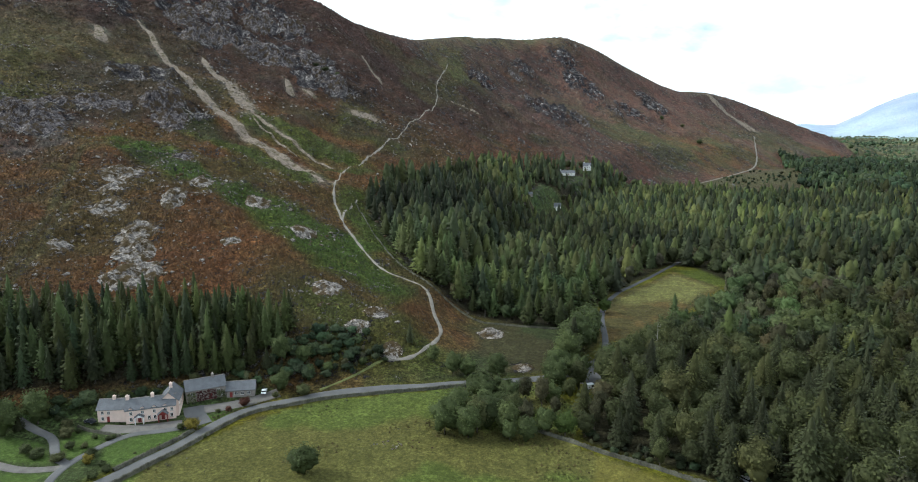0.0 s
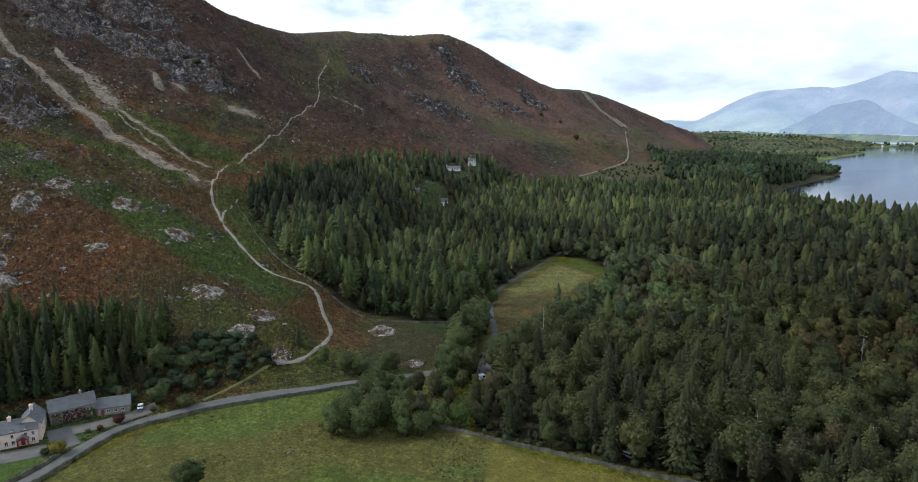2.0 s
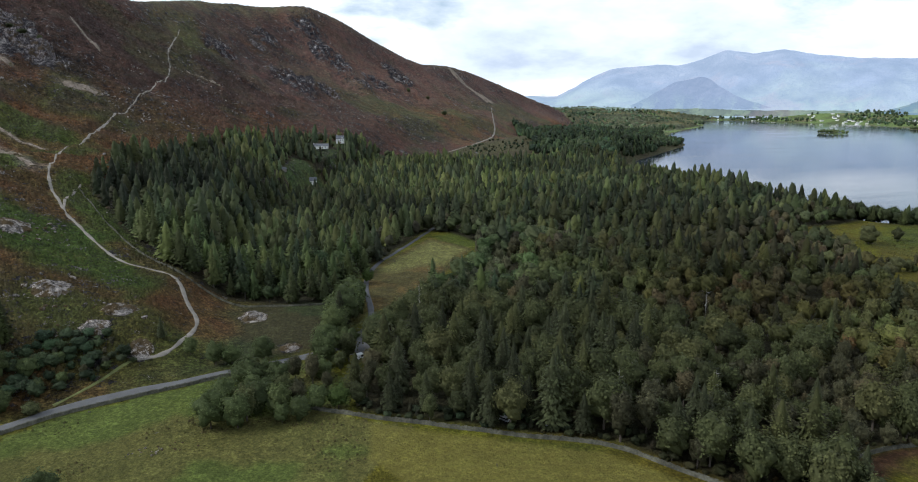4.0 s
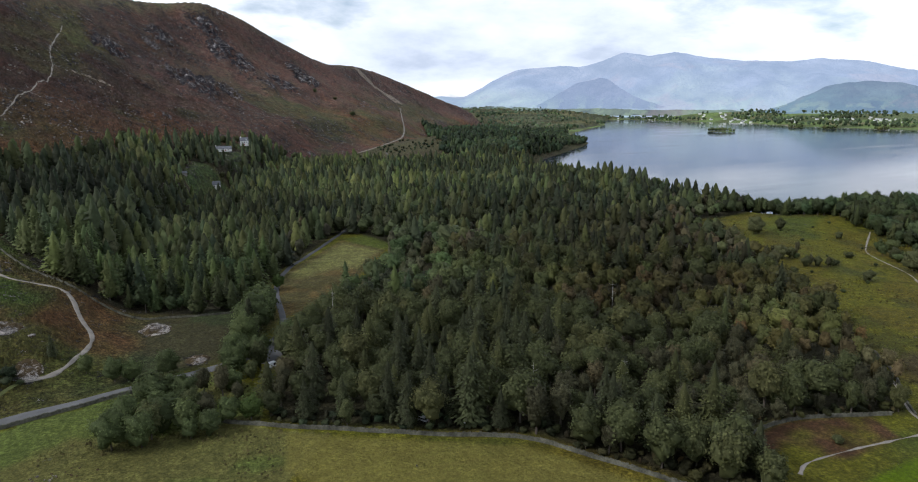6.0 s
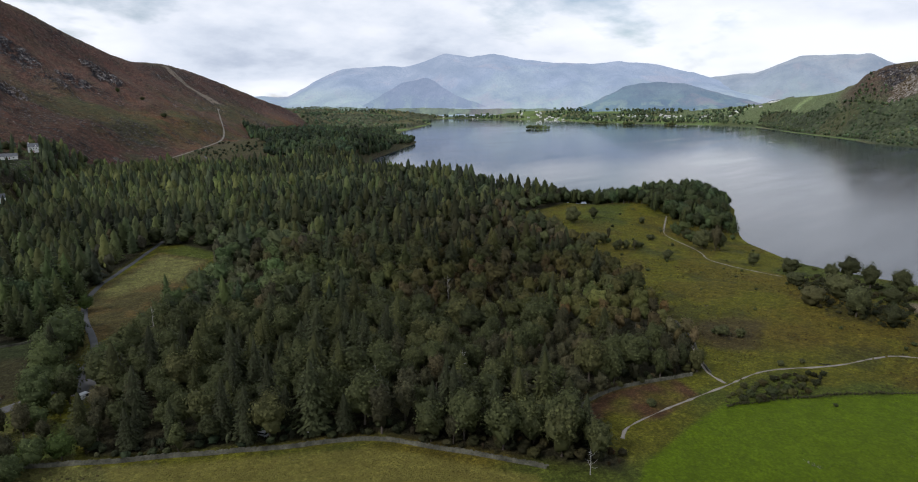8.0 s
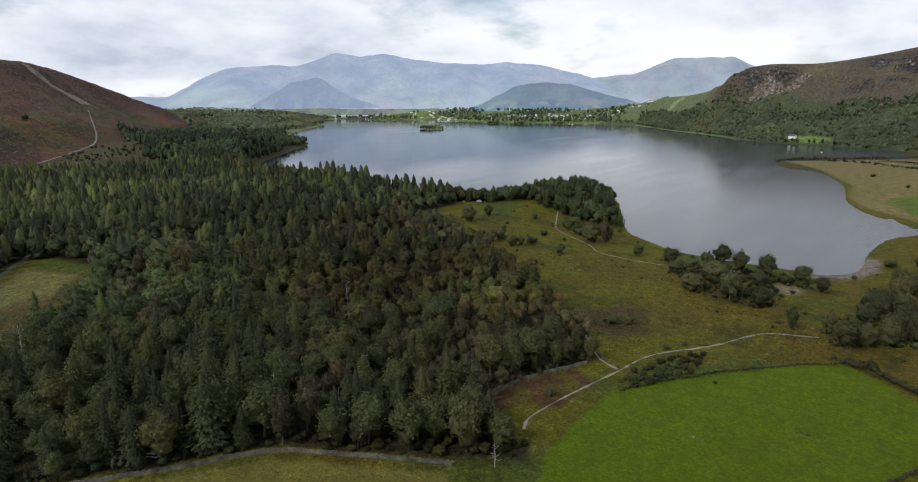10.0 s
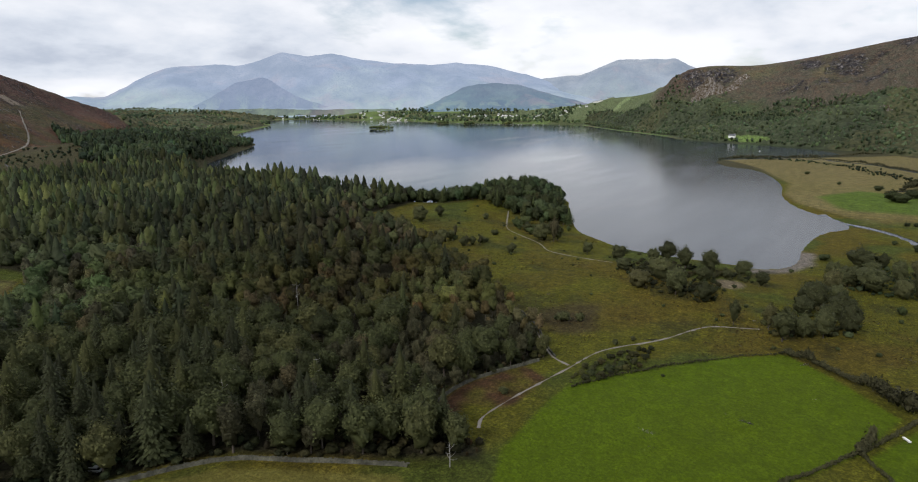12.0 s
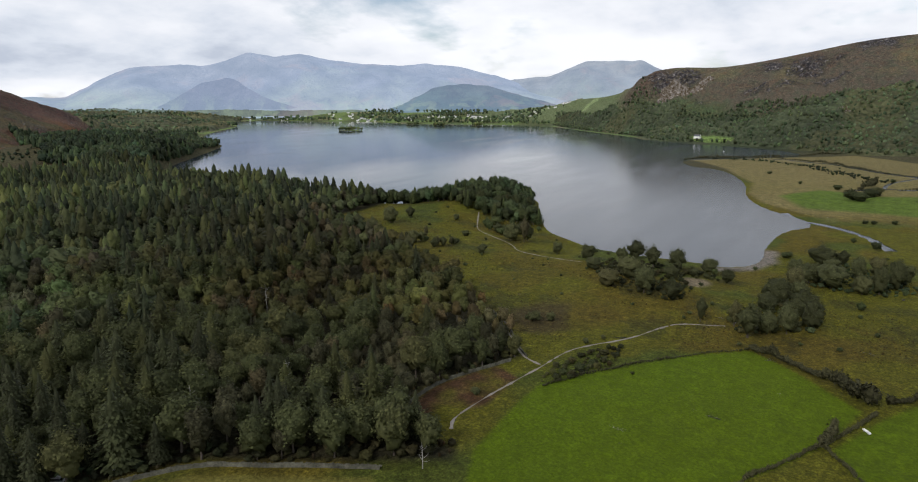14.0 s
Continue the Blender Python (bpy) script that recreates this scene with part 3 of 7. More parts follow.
FELL_TRACKS = (np.array([(-190, 255), (-205, 286), (-213, 325), (-232, 379), (-252, 430)]), np.array([(-186, 262), (-198, 283), (-204, 317), (-222, 371)]), np.array([(-252, 430), (-262, 470), (-240, 500)]))
DEBRIS = ((-313, 485, 20), (-288, 470, 17), (-301, 451, 15), (-293, 519, 16), (-330, 500, 18), (-345, 470, 15))
OUTCROPS = ((-152, 300, 15), (-163, 325, 13), (-172, 345, 12), (-215, 424, 16), (-199, 370, 11), (-208, 395, 9), (-166, 384, 9), (-160, 400, 7), (-167, 428, 10), (-203, 486, 10), (-126, 414, 9), (-88, 373, 9), (-120, 343, 6),
            (-61, 303, 8), (-26, 258, 5), (18, 303, 8), (-42, 269, 6), (-35, 284, 7), (-199, 323, 6), (29, 257, 5), (-356, 533, 16), (-338, 546, 18), (-306, 571, 20), (-267, 602, 20),
            (-249, 577, 16), (-308, 492, 18), (-330, 500, 16))
PASTURE = np.array([(136, 74), (152, 80), (189, 82), (207, 81), (233, 63), (262, 41), (281, 20), (282, 16), (259, -5), (238, -21), (207, -10), (176, 9), (150, 30), (120, 55)])
PASTURE_EAST = np.array([(206, -12), (236, -27), (256, -40), (198, -60), (188, -19)])
MOWN = np.array([(44, 186), (78, 161), (104, 143), (113, 126), (127, 98), (110, 70), (60, 110), (38, 165)])
EAST_MEADOW = np.array([(1738, 246), (1768, 296), (1800, 300), (1775, 240), (1735, 188), (1716, 190)])
REED_SPIT = [(1210, 222), (1313, 195), (1256, 137), (1227, 79), (1159, 10), (1054, -34), (973, -73)]
MARSH = np.array([(1260, 215), (1358, 80), (1440, -60), (990, -260), (560, -180), (460, 10), (526, 20), (620, 0), (674, -8), (760, 50), (830, 70), (940, 75), (1110, 130)])
MARSH_GREEN = np.array([(815, 29), (885, -1), (830, -64), (860, -150), (700, -110), (723, -58), (733, 2)])
BRACKEN_GAP = np.array([(150, 112), (184, 114), (216, 104), (208, 90), (182, 90), (165, 97), (145, 104)])
MEADOW_GAP = np.array([(94, 373), (155, 445), (168, 395), (124, 337), (88, 296), (70, 290), (76, 335)])
EAST_CRAGS = ((2186, 435, 45), (2219, 391, 45), (2090, 462, 28), (2215, 480, 35), (1779, -50, 26), (1698, -30, 20), (2200, 60, 60), (2260, -120, 60), (2240, 150, 40))
MOOR = np.array([(230, 90), (270, 130), (320, 190), (400, 310), (410, 355), (540, 370), (560, 300), (510, 200), (480, 150), (455, 60), (520, -40), (420, -120), (290, -40), (285, 25), (235, 66)])
BRACKEN_SLOPE = np.array([(-60, 226), (0, 243), (48, 254), (70, 300), (66, 325), (16, 322), (-5, 331), (-30, 300), (-42, 262)])
FIELD_NORTH = np.array([(-95, 175), (-70, 210), (-45, 226), (0, 236), (36, 243), (45, 215), (38, 192), (56, 178), (30, 150), (-40, 120), (-120, 110)])


def cover(x, y, z):
    """The colour of what grows at each place, and how rocky it is."""
    zw, tw = west_fell(x, y)
    ze, te = east_fell(x, y)
    onw, one = (zw > -40) & (tw > 0.0), (ze > -40) & (te > 0.005)
    a, b, c = fractal(x, y, 90, 5, 61), fractal(x, y, 300, 4, 63), fractal(x, y, 24, 4, 65)
    col = np.zeros(x.shape + (3,)) + (0.108, 0.106, 0.010)
    # low ground: rough olive turf with rushes and brown patches
    col = blend(col, (0.118, 0.088, 0.013), smooth(0.53, 0.66, a) * 0.7)
    col = blend(col, (0.074, 0.092, 0.014), smooth(0.54, 0.66, fractal(x, y, 60, 4, 67)))
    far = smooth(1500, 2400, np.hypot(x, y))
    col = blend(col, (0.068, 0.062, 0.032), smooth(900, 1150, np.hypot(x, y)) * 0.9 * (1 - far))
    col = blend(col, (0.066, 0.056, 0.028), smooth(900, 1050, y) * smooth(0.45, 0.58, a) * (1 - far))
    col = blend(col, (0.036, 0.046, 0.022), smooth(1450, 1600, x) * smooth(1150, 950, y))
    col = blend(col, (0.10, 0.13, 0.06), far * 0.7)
    plot = hash_grid(np.floor((x + 0.3 * y) / 130).astype(np.int64), np.floor((y - 0.2 * x) / 95).astype(np.int64), 9)
    col = np.where((plot > 0.55)[..., None], blend(col, (0.17, 0.24, 0.07), far * 0.8), np.where((plot < 0.15)[..., None], blend(col, (0.22, 0.20, 0.10), far * 0.7), col))
    fld = inside(x, y, FIELD_NORTH)
    col = np.where(fld[..., None], blend(blend(np.zeros_like(col) + (0.104, 0.132, 0.028), (0.122, 0.118, 0.032), smooth(0.53, 0.63, fractal(x, y, 38, 4, 71))), (0.075, 0.060, 0.026), smooth(0.56, 0.64, c) * smooth(0.42, 0.55, fractal(x, y, 55, 3, 77)) * 0.8), col)
    mown = smooth(-1, 2, signed(x, y, MOWN))
    stripe = 0.5 + 0.5 * np.sin((x * 0.62 + y * 0.78) * 2.4)
    col = blend(col, (0.178, 0.158, 0.036), mown * (0.75 + 0.25 * stripe))
    col = blend(col, (0.100, 0.152, 0.003), smooth(-1.0, 1.0, np.maximum(signed(x, y, PASTURE), signed(x, y, PASTURE_EAST))) * (0.88 + 0.12 * c))
    col = blend(col, (0.215, 0.178, 0.070), smooth(-4, 6, signed(x, y, MARSH)) * (0.7 + 0.3 * a) * smooth(640, 760, x + 60 * (a - 0.5)))
    col = blend(col, (0.105, 0.158, 0.022), smooth(-6, 8, signed(x, y, MARSH_GREEN) + 30 * (a - 0.5)))
    col = blend(col, (0.085, 0.045, 0.022), smooth(-1, 2, signed(x, y, BRACKEN_GAP)) * smooth(0.35, 0.55, c + 0.1))
    col = blend(col, (0.21, 0.185, 0.15), smooth(10, 3, line_distance(x, y, np.array([(440.0, 52), (452, 34), (478, 24), (510, 27)])) + 8 * (c - 0.5)))
    slope = smooth(-6, 6, signed(x, y, BRACKEN_SLOPE) + 8 * (c - 0.5))
    col = blend(col, (0.044, 0.054, 0.020), slope)
    col = blend(col, (0.060, 0.042, 0.020), 0.5 * slope * smooth(0.50, 0.60, fractal(x, y, 26, 4, 111)))
    gap = signed(x, y, MEADOW_GAP)
    col = blend(col, (0.112, 0.080, 0.026), smooth(-2, 2, gap))
    col = blend(col, (0.060, 0.062, 0.022), smooth(-2, 2, gap) * smooth(0.50, 0.60, fractal(x, y, 14, 3, 141)) * 0.6)
    col = blend(col, (0.15, 0.145, 0.045), smooth(0, 8, gap) * smooth(355, 372, y + 30 * (c - 0.5)))
    moor = inside(x, y, MOOR)
    tuft = smooth(0.52, 0.60, fractal(x, y, 30, 4, 79))
    col = np.where(moor[..., None], blend(blend(col, (0.092, 0.066, 0.012), tuft * 0.45), (0.030, 0.034, 0.014), smooth(0.60, 0.66, fractal(x, y, 20, 4, 83)) * 0.45), col)
    col = blend(col, (0.20, 0.16, 0.10), smooth(13, 8, np.hypot(x - 386, (y - 56) * 1.3) + 8 * (c - 0.5)))
    col = blend(col, (0.060, 0.046, 0.020), 0.8 * smooth(30, 14, np.hypot(x - 281, (y - 110) * 1.6) + 26 * (c - 0.5)))
    # the west fell: brown bracken and heather, green bracken in bands, turf on top
    fell = np.zeros_like(col) + (0.116, 0.057, 0.021)
    fell = blend(fell, (0.094, 0.050, 0.020), smooth(0.46, 0.60, b))
    fell = blend(fell, (0.086, 0.066, 0.022), smooth(0.56, 0.68, a) * 0.8)
    fell = blend(fell, (0.064, 0.060, 0.020), smooth(0.58, 0.70, fractal(x, y, 170, 5, 69)) * 0.5)
    # upper slopes darkened to paint in cloud shade, in a heather colour
    fell = blend(fell, (0.042, 0.030, 0.025), smooth(0.38, 0.62, tw + 0.25 * (a - 0.5)) * 0.75)
    for line, wide, much in GREEN_BANDS:
        fell = blend(fell, (0.058, 0.084, 0.016), smooth(wide + 7, wide - 9, line_distance(x, y, line) + 34 * (a - 0.5) + 24 * (c - 0.5)) * much)
    fell = blend(fell, (0.105, 0.105, 0.048), smooth(0.90, 0.985, tw + 0.06 * (a - 0.5)) * smooth(-120, -20, x) * 0.9)
    olive = smooth(170, 60, np.hypot((x + 400) * 0.8, y - 640) + 60 * (a - 0.5))
    fell = blend(fell, (0.088, 0.074, 0.030), olive * 0.9)
    # dark heather in drifts, rusty bracken low down, green seams in the hollows
    fell = blend(fell, (0.030, 0.021, 0.020), smooth(0.52, 0.62, fractal(x, y, 52, 5, 143)) * smooth(0.16, 0.42, tw) * 0.55)
    fell = blend(fell, (0.058, 0.058, 0.018), smooth(0.54, 0.64, fractal(x, y, 115, 5, 145)) * smooth(0.95, 0.6, tw) * 0.4)
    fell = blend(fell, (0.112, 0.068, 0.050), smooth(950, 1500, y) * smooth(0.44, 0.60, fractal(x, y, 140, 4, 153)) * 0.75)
    fell = blend(fell, (0.105, 0.048, 0.020), smooth(0.56, 0.66, fractal(x, y, 64, 4, 147)) * smooth(0.5, 0.2, tw) * 0.6)
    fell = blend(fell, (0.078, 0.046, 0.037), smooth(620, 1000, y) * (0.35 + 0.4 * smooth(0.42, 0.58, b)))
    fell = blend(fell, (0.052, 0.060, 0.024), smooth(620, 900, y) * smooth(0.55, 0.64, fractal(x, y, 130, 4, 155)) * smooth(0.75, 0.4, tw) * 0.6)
    # far end of the fell lightened to paint in distance haze
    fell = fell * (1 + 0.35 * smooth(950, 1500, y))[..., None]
    for line in FELL_TRACKS:
        fell = blend(fell, (0.085, 0.072, 0.030), 0.8 * smooth(3.2, 1.2, line_distance(x, y, line) + 3.0 * (c - 0.5)))
    for dx, dy, r in DEBRIS:
        fell = blend(fell, (0.115, 0.102, 0.092), 0.55 * smooth(1.2, 0.4, np.hypot(x - dx, y - dy) / r + 1.3 * (fractal(x, y, 12, 3, 149) - 0.5)))
    for line, w in SCREE:
        fell = blend(fell, (0.130, 0.112, 0.088), 0.6 * smooth(w * 1.0, w * 0.4, line_distance(x, y, line) + w * 1.4 * (fractal(x, y, 16, 4, 73) - 0.5)))
    foot = smooth(0.0, 0.02, tw + 0.02 * (c - 0.5))
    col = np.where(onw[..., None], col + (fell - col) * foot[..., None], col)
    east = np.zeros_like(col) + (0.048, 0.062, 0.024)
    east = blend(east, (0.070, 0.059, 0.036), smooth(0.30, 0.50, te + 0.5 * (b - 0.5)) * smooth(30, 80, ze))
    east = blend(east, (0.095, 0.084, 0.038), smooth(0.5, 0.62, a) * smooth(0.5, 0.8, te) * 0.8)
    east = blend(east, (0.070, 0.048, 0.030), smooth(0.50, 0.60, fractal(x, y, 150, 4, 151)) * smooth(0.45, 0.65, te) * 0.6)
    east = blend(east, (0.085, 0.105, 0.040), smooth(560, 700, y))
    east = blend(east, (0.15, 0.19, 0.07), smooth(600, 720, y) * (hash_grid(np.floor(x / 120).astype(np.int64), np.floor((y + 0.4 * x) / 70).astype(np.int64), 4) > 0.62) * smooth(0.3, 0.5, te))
    # haze over the east fell painted in: colours lifted and blued
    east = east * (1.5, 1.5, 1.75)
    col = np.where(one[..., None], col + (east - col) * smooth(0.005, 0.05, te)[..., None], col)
    col = blend(col, (0.15, 0.22, 0.06), smooth(-4, 4, signed(x, y, EAST_MEADOW)))
    col = blend(col, (0.058, 0.078, 0.026), smooth(-3, 3, signed(x, y, GARDEN)))
    lawn = np.max([signed(x, y, g) for g in LAWNS], 0)
    col = blend(col, (0.088, 0.135, 0.030), smooth(-0.6, 0.6, lawn))
    # leaf litter under the trees, darkened to paint in canopy shade
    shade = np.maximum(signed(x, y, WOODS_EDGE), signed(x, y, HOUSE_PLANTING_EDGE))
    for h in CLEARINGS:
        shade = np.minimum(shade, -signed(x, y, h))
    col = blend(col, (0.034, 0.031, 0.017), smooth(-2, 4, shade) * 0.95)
    grain = 1 - 0.72 * smooth(-1.0, 1.0, np.maximum(np.maximum(signed(x, y, PASTURE), signed(x, y, PASTURE_EAST)), signed(x, y, MOWN)))
    grain = np.minimum(grain, np.where(onw | one, 1.0, 0.6))
    grain = np.minimum(grain, 1 - 0.5 * fld)
    grain = np.minimum(grain, 1 - 0.4 * inside(x, y, MOOR) - 0.45 * inside(x, y, MARSH))
    grain = np.minimum(grain, 1 - 0.7 * smooth(-0.6, 0.6, lawn))
    for g in CLEARINGS:
        col = blend(col, (0.060, 0.080, 0.028), smooth(-4, 3, signed(x, y, g)))
    rock = np.maximum(crag_mask(x, y), 0.12 + 0.33 * smooth(0.46, 0.60, fractal(x, y, 70, 4, 121))) * onw * smooth(0.0, 0.03, tw)
    for ox, oy, r in OUTCROPS:
        rock = np.maximum(rock, 0.8 * smooth(1.5, 0.5, np.hypot(x - ox, (y - oy) * 0.8) / r + 1.1 * (c - 0.5)))
    rock = np.maximum(rock, 0.42 * smooth(0.50, 0.66, c) * smooth(0.46, 0.6, b) * onw)
    erock = smooth(0.46, 0.60, fractal(x, y, 130, 5, 75) - 0.13 + 0.06 * smooth(150, 420, y)) * smooth(0.25, 0.5, te) * smooth(1.0, 0.93, te) * smooth(640, 540, y) * one
    for cx, cy, cr in EAST_CRAGS:
        erock = np.maximum(erock, smooth(1.3, 0.5, np.hypot(x - cx, y - cy) / cr + 0.8 * (c - 0.5)) * one)
    rock = np.maximum(rock, np.maximum(erock, 0.14 * one * smooth(0.2, 0.4, te) * smooth(640, 540, y)))
    col = col * (0.80, 0.80, 0.82)
    return col, np.clip(rock, 0, 1), grain


def mesh_of(name, verts, faces, material, smooth_shading=True, normals=None):
    """A mesh from numpy arrays of places and of triangles or quads."""
    me = bpy.data.meshes.new(name)
    n, k = len(faces), faces.shape[1]
    me.vertices.add(len(verts))
    me.vertices.foreach_set("co", np.ascontiguousarray(verts, np.float32).ravel())
    me.loops.add(n * k)
    me.loops.foreach_set("vertex_index", np.ascontiguousarray(faces, np.int32).ravel())
    me.polygons.add(n)
    me.polygons.foreach_set("loop_start", np.arange(n, dtype=np.int32) * k)
    me.update(calc_edges=True)
    me.polygons.foreach_set("use_smooth", np.full(n, smooth_shading))
    me.materials.append(material)
    if normals is not None:
        at = me.attributes.new("custom_normal", "FLOAT_VECTOR", "POINT")
        at.data.foreach_set("vector", np.ascontiguousarray(normals, np.float32).ravel())
    return me


def colour_layer(me, name, rgba):
    at = me.attributes.new(name, "FLOAT_COLOR", "POINT")
    at.data.foreach_set("color", np.ascontiguousarray(rgba, np.float32).ravel())


# polar grid centred under the camera, fine columns only across its sweep
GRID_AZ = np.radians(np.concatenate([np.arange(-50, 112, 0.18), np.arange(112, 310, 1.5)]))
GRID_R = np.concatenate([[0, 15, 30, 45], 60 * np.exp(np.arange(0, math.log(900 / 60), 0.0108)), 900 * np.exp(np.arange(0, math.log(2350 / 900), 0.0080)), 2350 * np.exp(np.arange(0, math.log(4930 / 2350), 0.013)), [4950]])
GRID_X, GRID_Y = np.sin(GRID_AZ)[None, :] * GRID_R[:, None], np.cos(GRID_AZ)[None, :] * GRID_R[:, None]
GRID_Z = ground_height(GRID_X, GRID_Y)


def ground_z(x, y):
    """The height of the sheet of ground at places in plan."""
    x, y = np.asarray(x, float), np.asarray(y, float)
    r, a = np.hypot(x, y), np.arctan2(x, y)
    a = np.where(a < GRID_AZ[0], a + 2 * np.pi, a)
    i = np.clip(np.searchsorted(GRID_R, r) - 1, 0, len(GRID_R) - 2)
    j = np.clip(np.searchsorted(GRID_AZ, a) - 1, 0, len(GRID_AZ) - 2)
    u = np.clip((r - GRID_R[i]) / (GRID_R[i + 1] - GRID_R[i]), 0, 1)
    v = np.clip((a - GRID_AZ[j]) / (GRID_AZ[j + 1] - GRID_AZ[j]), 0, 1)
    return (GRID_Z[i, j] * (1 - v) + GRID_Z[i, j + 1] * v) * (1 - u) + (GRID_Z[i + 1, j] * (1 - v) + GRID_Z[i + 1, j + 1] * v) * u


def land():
    """One sheet of ground on a polar grid about the camera, finer near it and across its sweep."""
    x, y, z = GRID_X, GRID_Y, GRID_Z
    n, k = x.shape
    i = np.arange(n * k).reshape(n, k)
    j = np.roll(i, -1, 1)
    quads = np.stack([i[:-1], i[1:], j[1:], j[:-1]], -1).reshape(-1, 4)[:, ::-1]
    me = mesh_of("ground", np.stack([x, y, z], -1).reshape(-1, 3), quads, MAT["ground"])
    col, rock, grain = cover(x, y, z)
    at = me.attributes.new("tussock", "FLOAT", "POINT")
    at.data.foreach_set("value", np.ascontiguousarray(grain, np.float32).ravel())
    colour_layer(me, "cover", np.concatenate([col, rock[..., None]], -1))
    return tagged(new("ground", me), "fellside of brown bracken and rock above green valley pasture", "ground", kind="structure")


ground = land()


def lake():
    bm = bmesh.new()
    p = LAKE
    nxt, prv = np.roll(p, -1, 0), np.roll(p, 1, 0)
    t = nxt - prv
    nrm = np.stack([t[:, 1], -t[:, 0]], 1) / np.linalg.norm(t, axis=1)[:, None]
    area = 0.5 * np.sum(p[:, 0] * nxt[:, 1] - nxt[:, 0] * p[:, 1])
    q = p + nrm * (4 if area > 0 else -4)
    f = bm.faces.new([bm.verts.new((a, b, 0.0)) for a, b in q])
    bmesh.ops.recalc_face_normals(bm, faces=[f])
    if f.normal.z < 0:
        f.normal_flip()
    bmesh.ops.triangulate(bm, faces=bm.faces[:])
    me = bpy.data.meshes.new("lake")
    bm.to_mesh(me)
    bm.free()
    me.materials.append(MAT["water"])
    return tagged(new("lake_water", me), "grey lake water with a light wind ripple", "lake", kind="structure")


lake()
# ---- the far fells: a backdrop behind the lake, sized by angle from the camera ----
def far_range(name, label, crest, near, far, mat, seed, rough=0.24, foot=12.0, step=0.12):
    """A range whose crest follows (degrees from +y, degrees of height) as seen from the camera."""
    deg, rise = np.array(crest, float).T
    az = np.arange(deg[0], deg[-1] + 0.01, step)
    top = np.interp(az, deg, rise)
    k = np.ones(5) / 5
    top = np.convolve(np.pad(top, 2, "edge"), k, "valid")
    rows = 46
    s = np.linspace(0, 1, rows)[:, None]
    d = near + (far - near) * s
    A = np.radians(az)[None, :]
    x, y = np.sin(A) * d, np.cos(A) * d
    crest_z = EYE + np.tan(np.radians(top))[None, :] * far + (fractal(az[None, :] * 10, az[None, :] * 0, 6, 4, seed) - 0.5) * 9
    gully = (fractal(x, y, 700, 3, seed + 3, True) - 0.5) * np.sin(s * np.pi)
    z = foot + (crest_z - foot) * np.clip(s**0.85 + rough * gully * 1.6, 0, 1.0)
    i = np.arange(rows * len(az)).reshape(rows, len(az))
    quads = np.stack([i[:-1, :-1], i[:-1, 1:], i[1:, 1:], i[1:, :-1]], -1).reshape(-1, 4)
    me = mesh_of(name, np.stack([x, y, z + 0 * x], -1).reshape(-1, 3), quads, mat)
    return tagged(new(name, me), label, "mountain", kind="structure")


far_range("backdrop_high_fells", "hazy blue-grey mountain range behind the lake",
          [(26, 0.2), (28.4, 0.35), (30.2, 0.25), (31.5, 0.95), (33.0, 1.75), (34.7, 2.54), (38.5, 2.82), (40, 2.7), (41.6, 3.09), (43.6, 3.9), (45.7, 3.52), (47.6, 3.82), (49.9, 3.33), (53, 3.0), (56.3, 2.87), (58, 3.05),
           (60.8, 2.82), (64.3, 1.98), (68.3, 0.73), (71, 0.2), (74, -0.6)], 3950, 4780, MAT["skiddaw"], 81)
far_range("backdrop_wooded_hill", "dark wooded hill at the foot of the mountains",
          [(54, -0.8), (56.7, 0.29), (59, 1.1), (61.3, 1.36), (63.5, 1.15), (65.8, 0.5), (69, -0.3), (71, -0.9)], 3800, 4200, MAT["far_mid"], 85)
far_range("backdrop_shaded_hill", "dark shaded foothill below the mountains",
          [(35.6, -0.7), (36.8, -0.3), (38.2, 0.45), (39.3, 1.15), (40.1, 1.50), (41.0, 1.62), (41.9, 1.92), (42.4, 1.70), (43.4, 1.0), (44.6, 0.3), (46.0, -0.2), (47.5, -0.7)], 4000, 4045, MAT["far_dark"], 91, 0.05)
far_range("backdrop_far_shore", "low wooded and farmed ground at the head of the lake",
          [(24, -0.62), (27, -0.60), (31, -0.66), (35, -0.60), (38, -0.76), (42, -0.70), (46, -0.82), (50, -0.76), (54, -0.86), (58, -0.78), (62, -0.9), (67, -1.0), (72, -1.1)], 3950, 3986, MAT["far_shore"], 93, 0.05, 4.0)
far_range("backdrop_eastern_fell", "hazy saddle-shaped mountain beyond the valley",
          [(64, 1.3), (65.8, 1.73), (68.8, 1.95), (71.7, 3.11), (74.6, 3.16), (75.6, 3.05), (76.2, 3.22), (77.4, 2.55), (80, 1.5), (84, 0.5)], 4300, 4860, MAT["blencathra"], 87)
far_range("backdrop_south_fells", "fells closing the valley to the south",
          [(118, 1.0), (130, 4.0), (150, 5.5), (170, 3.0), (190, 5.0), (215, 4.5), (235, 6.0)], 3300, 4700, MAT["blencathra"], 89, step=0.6)
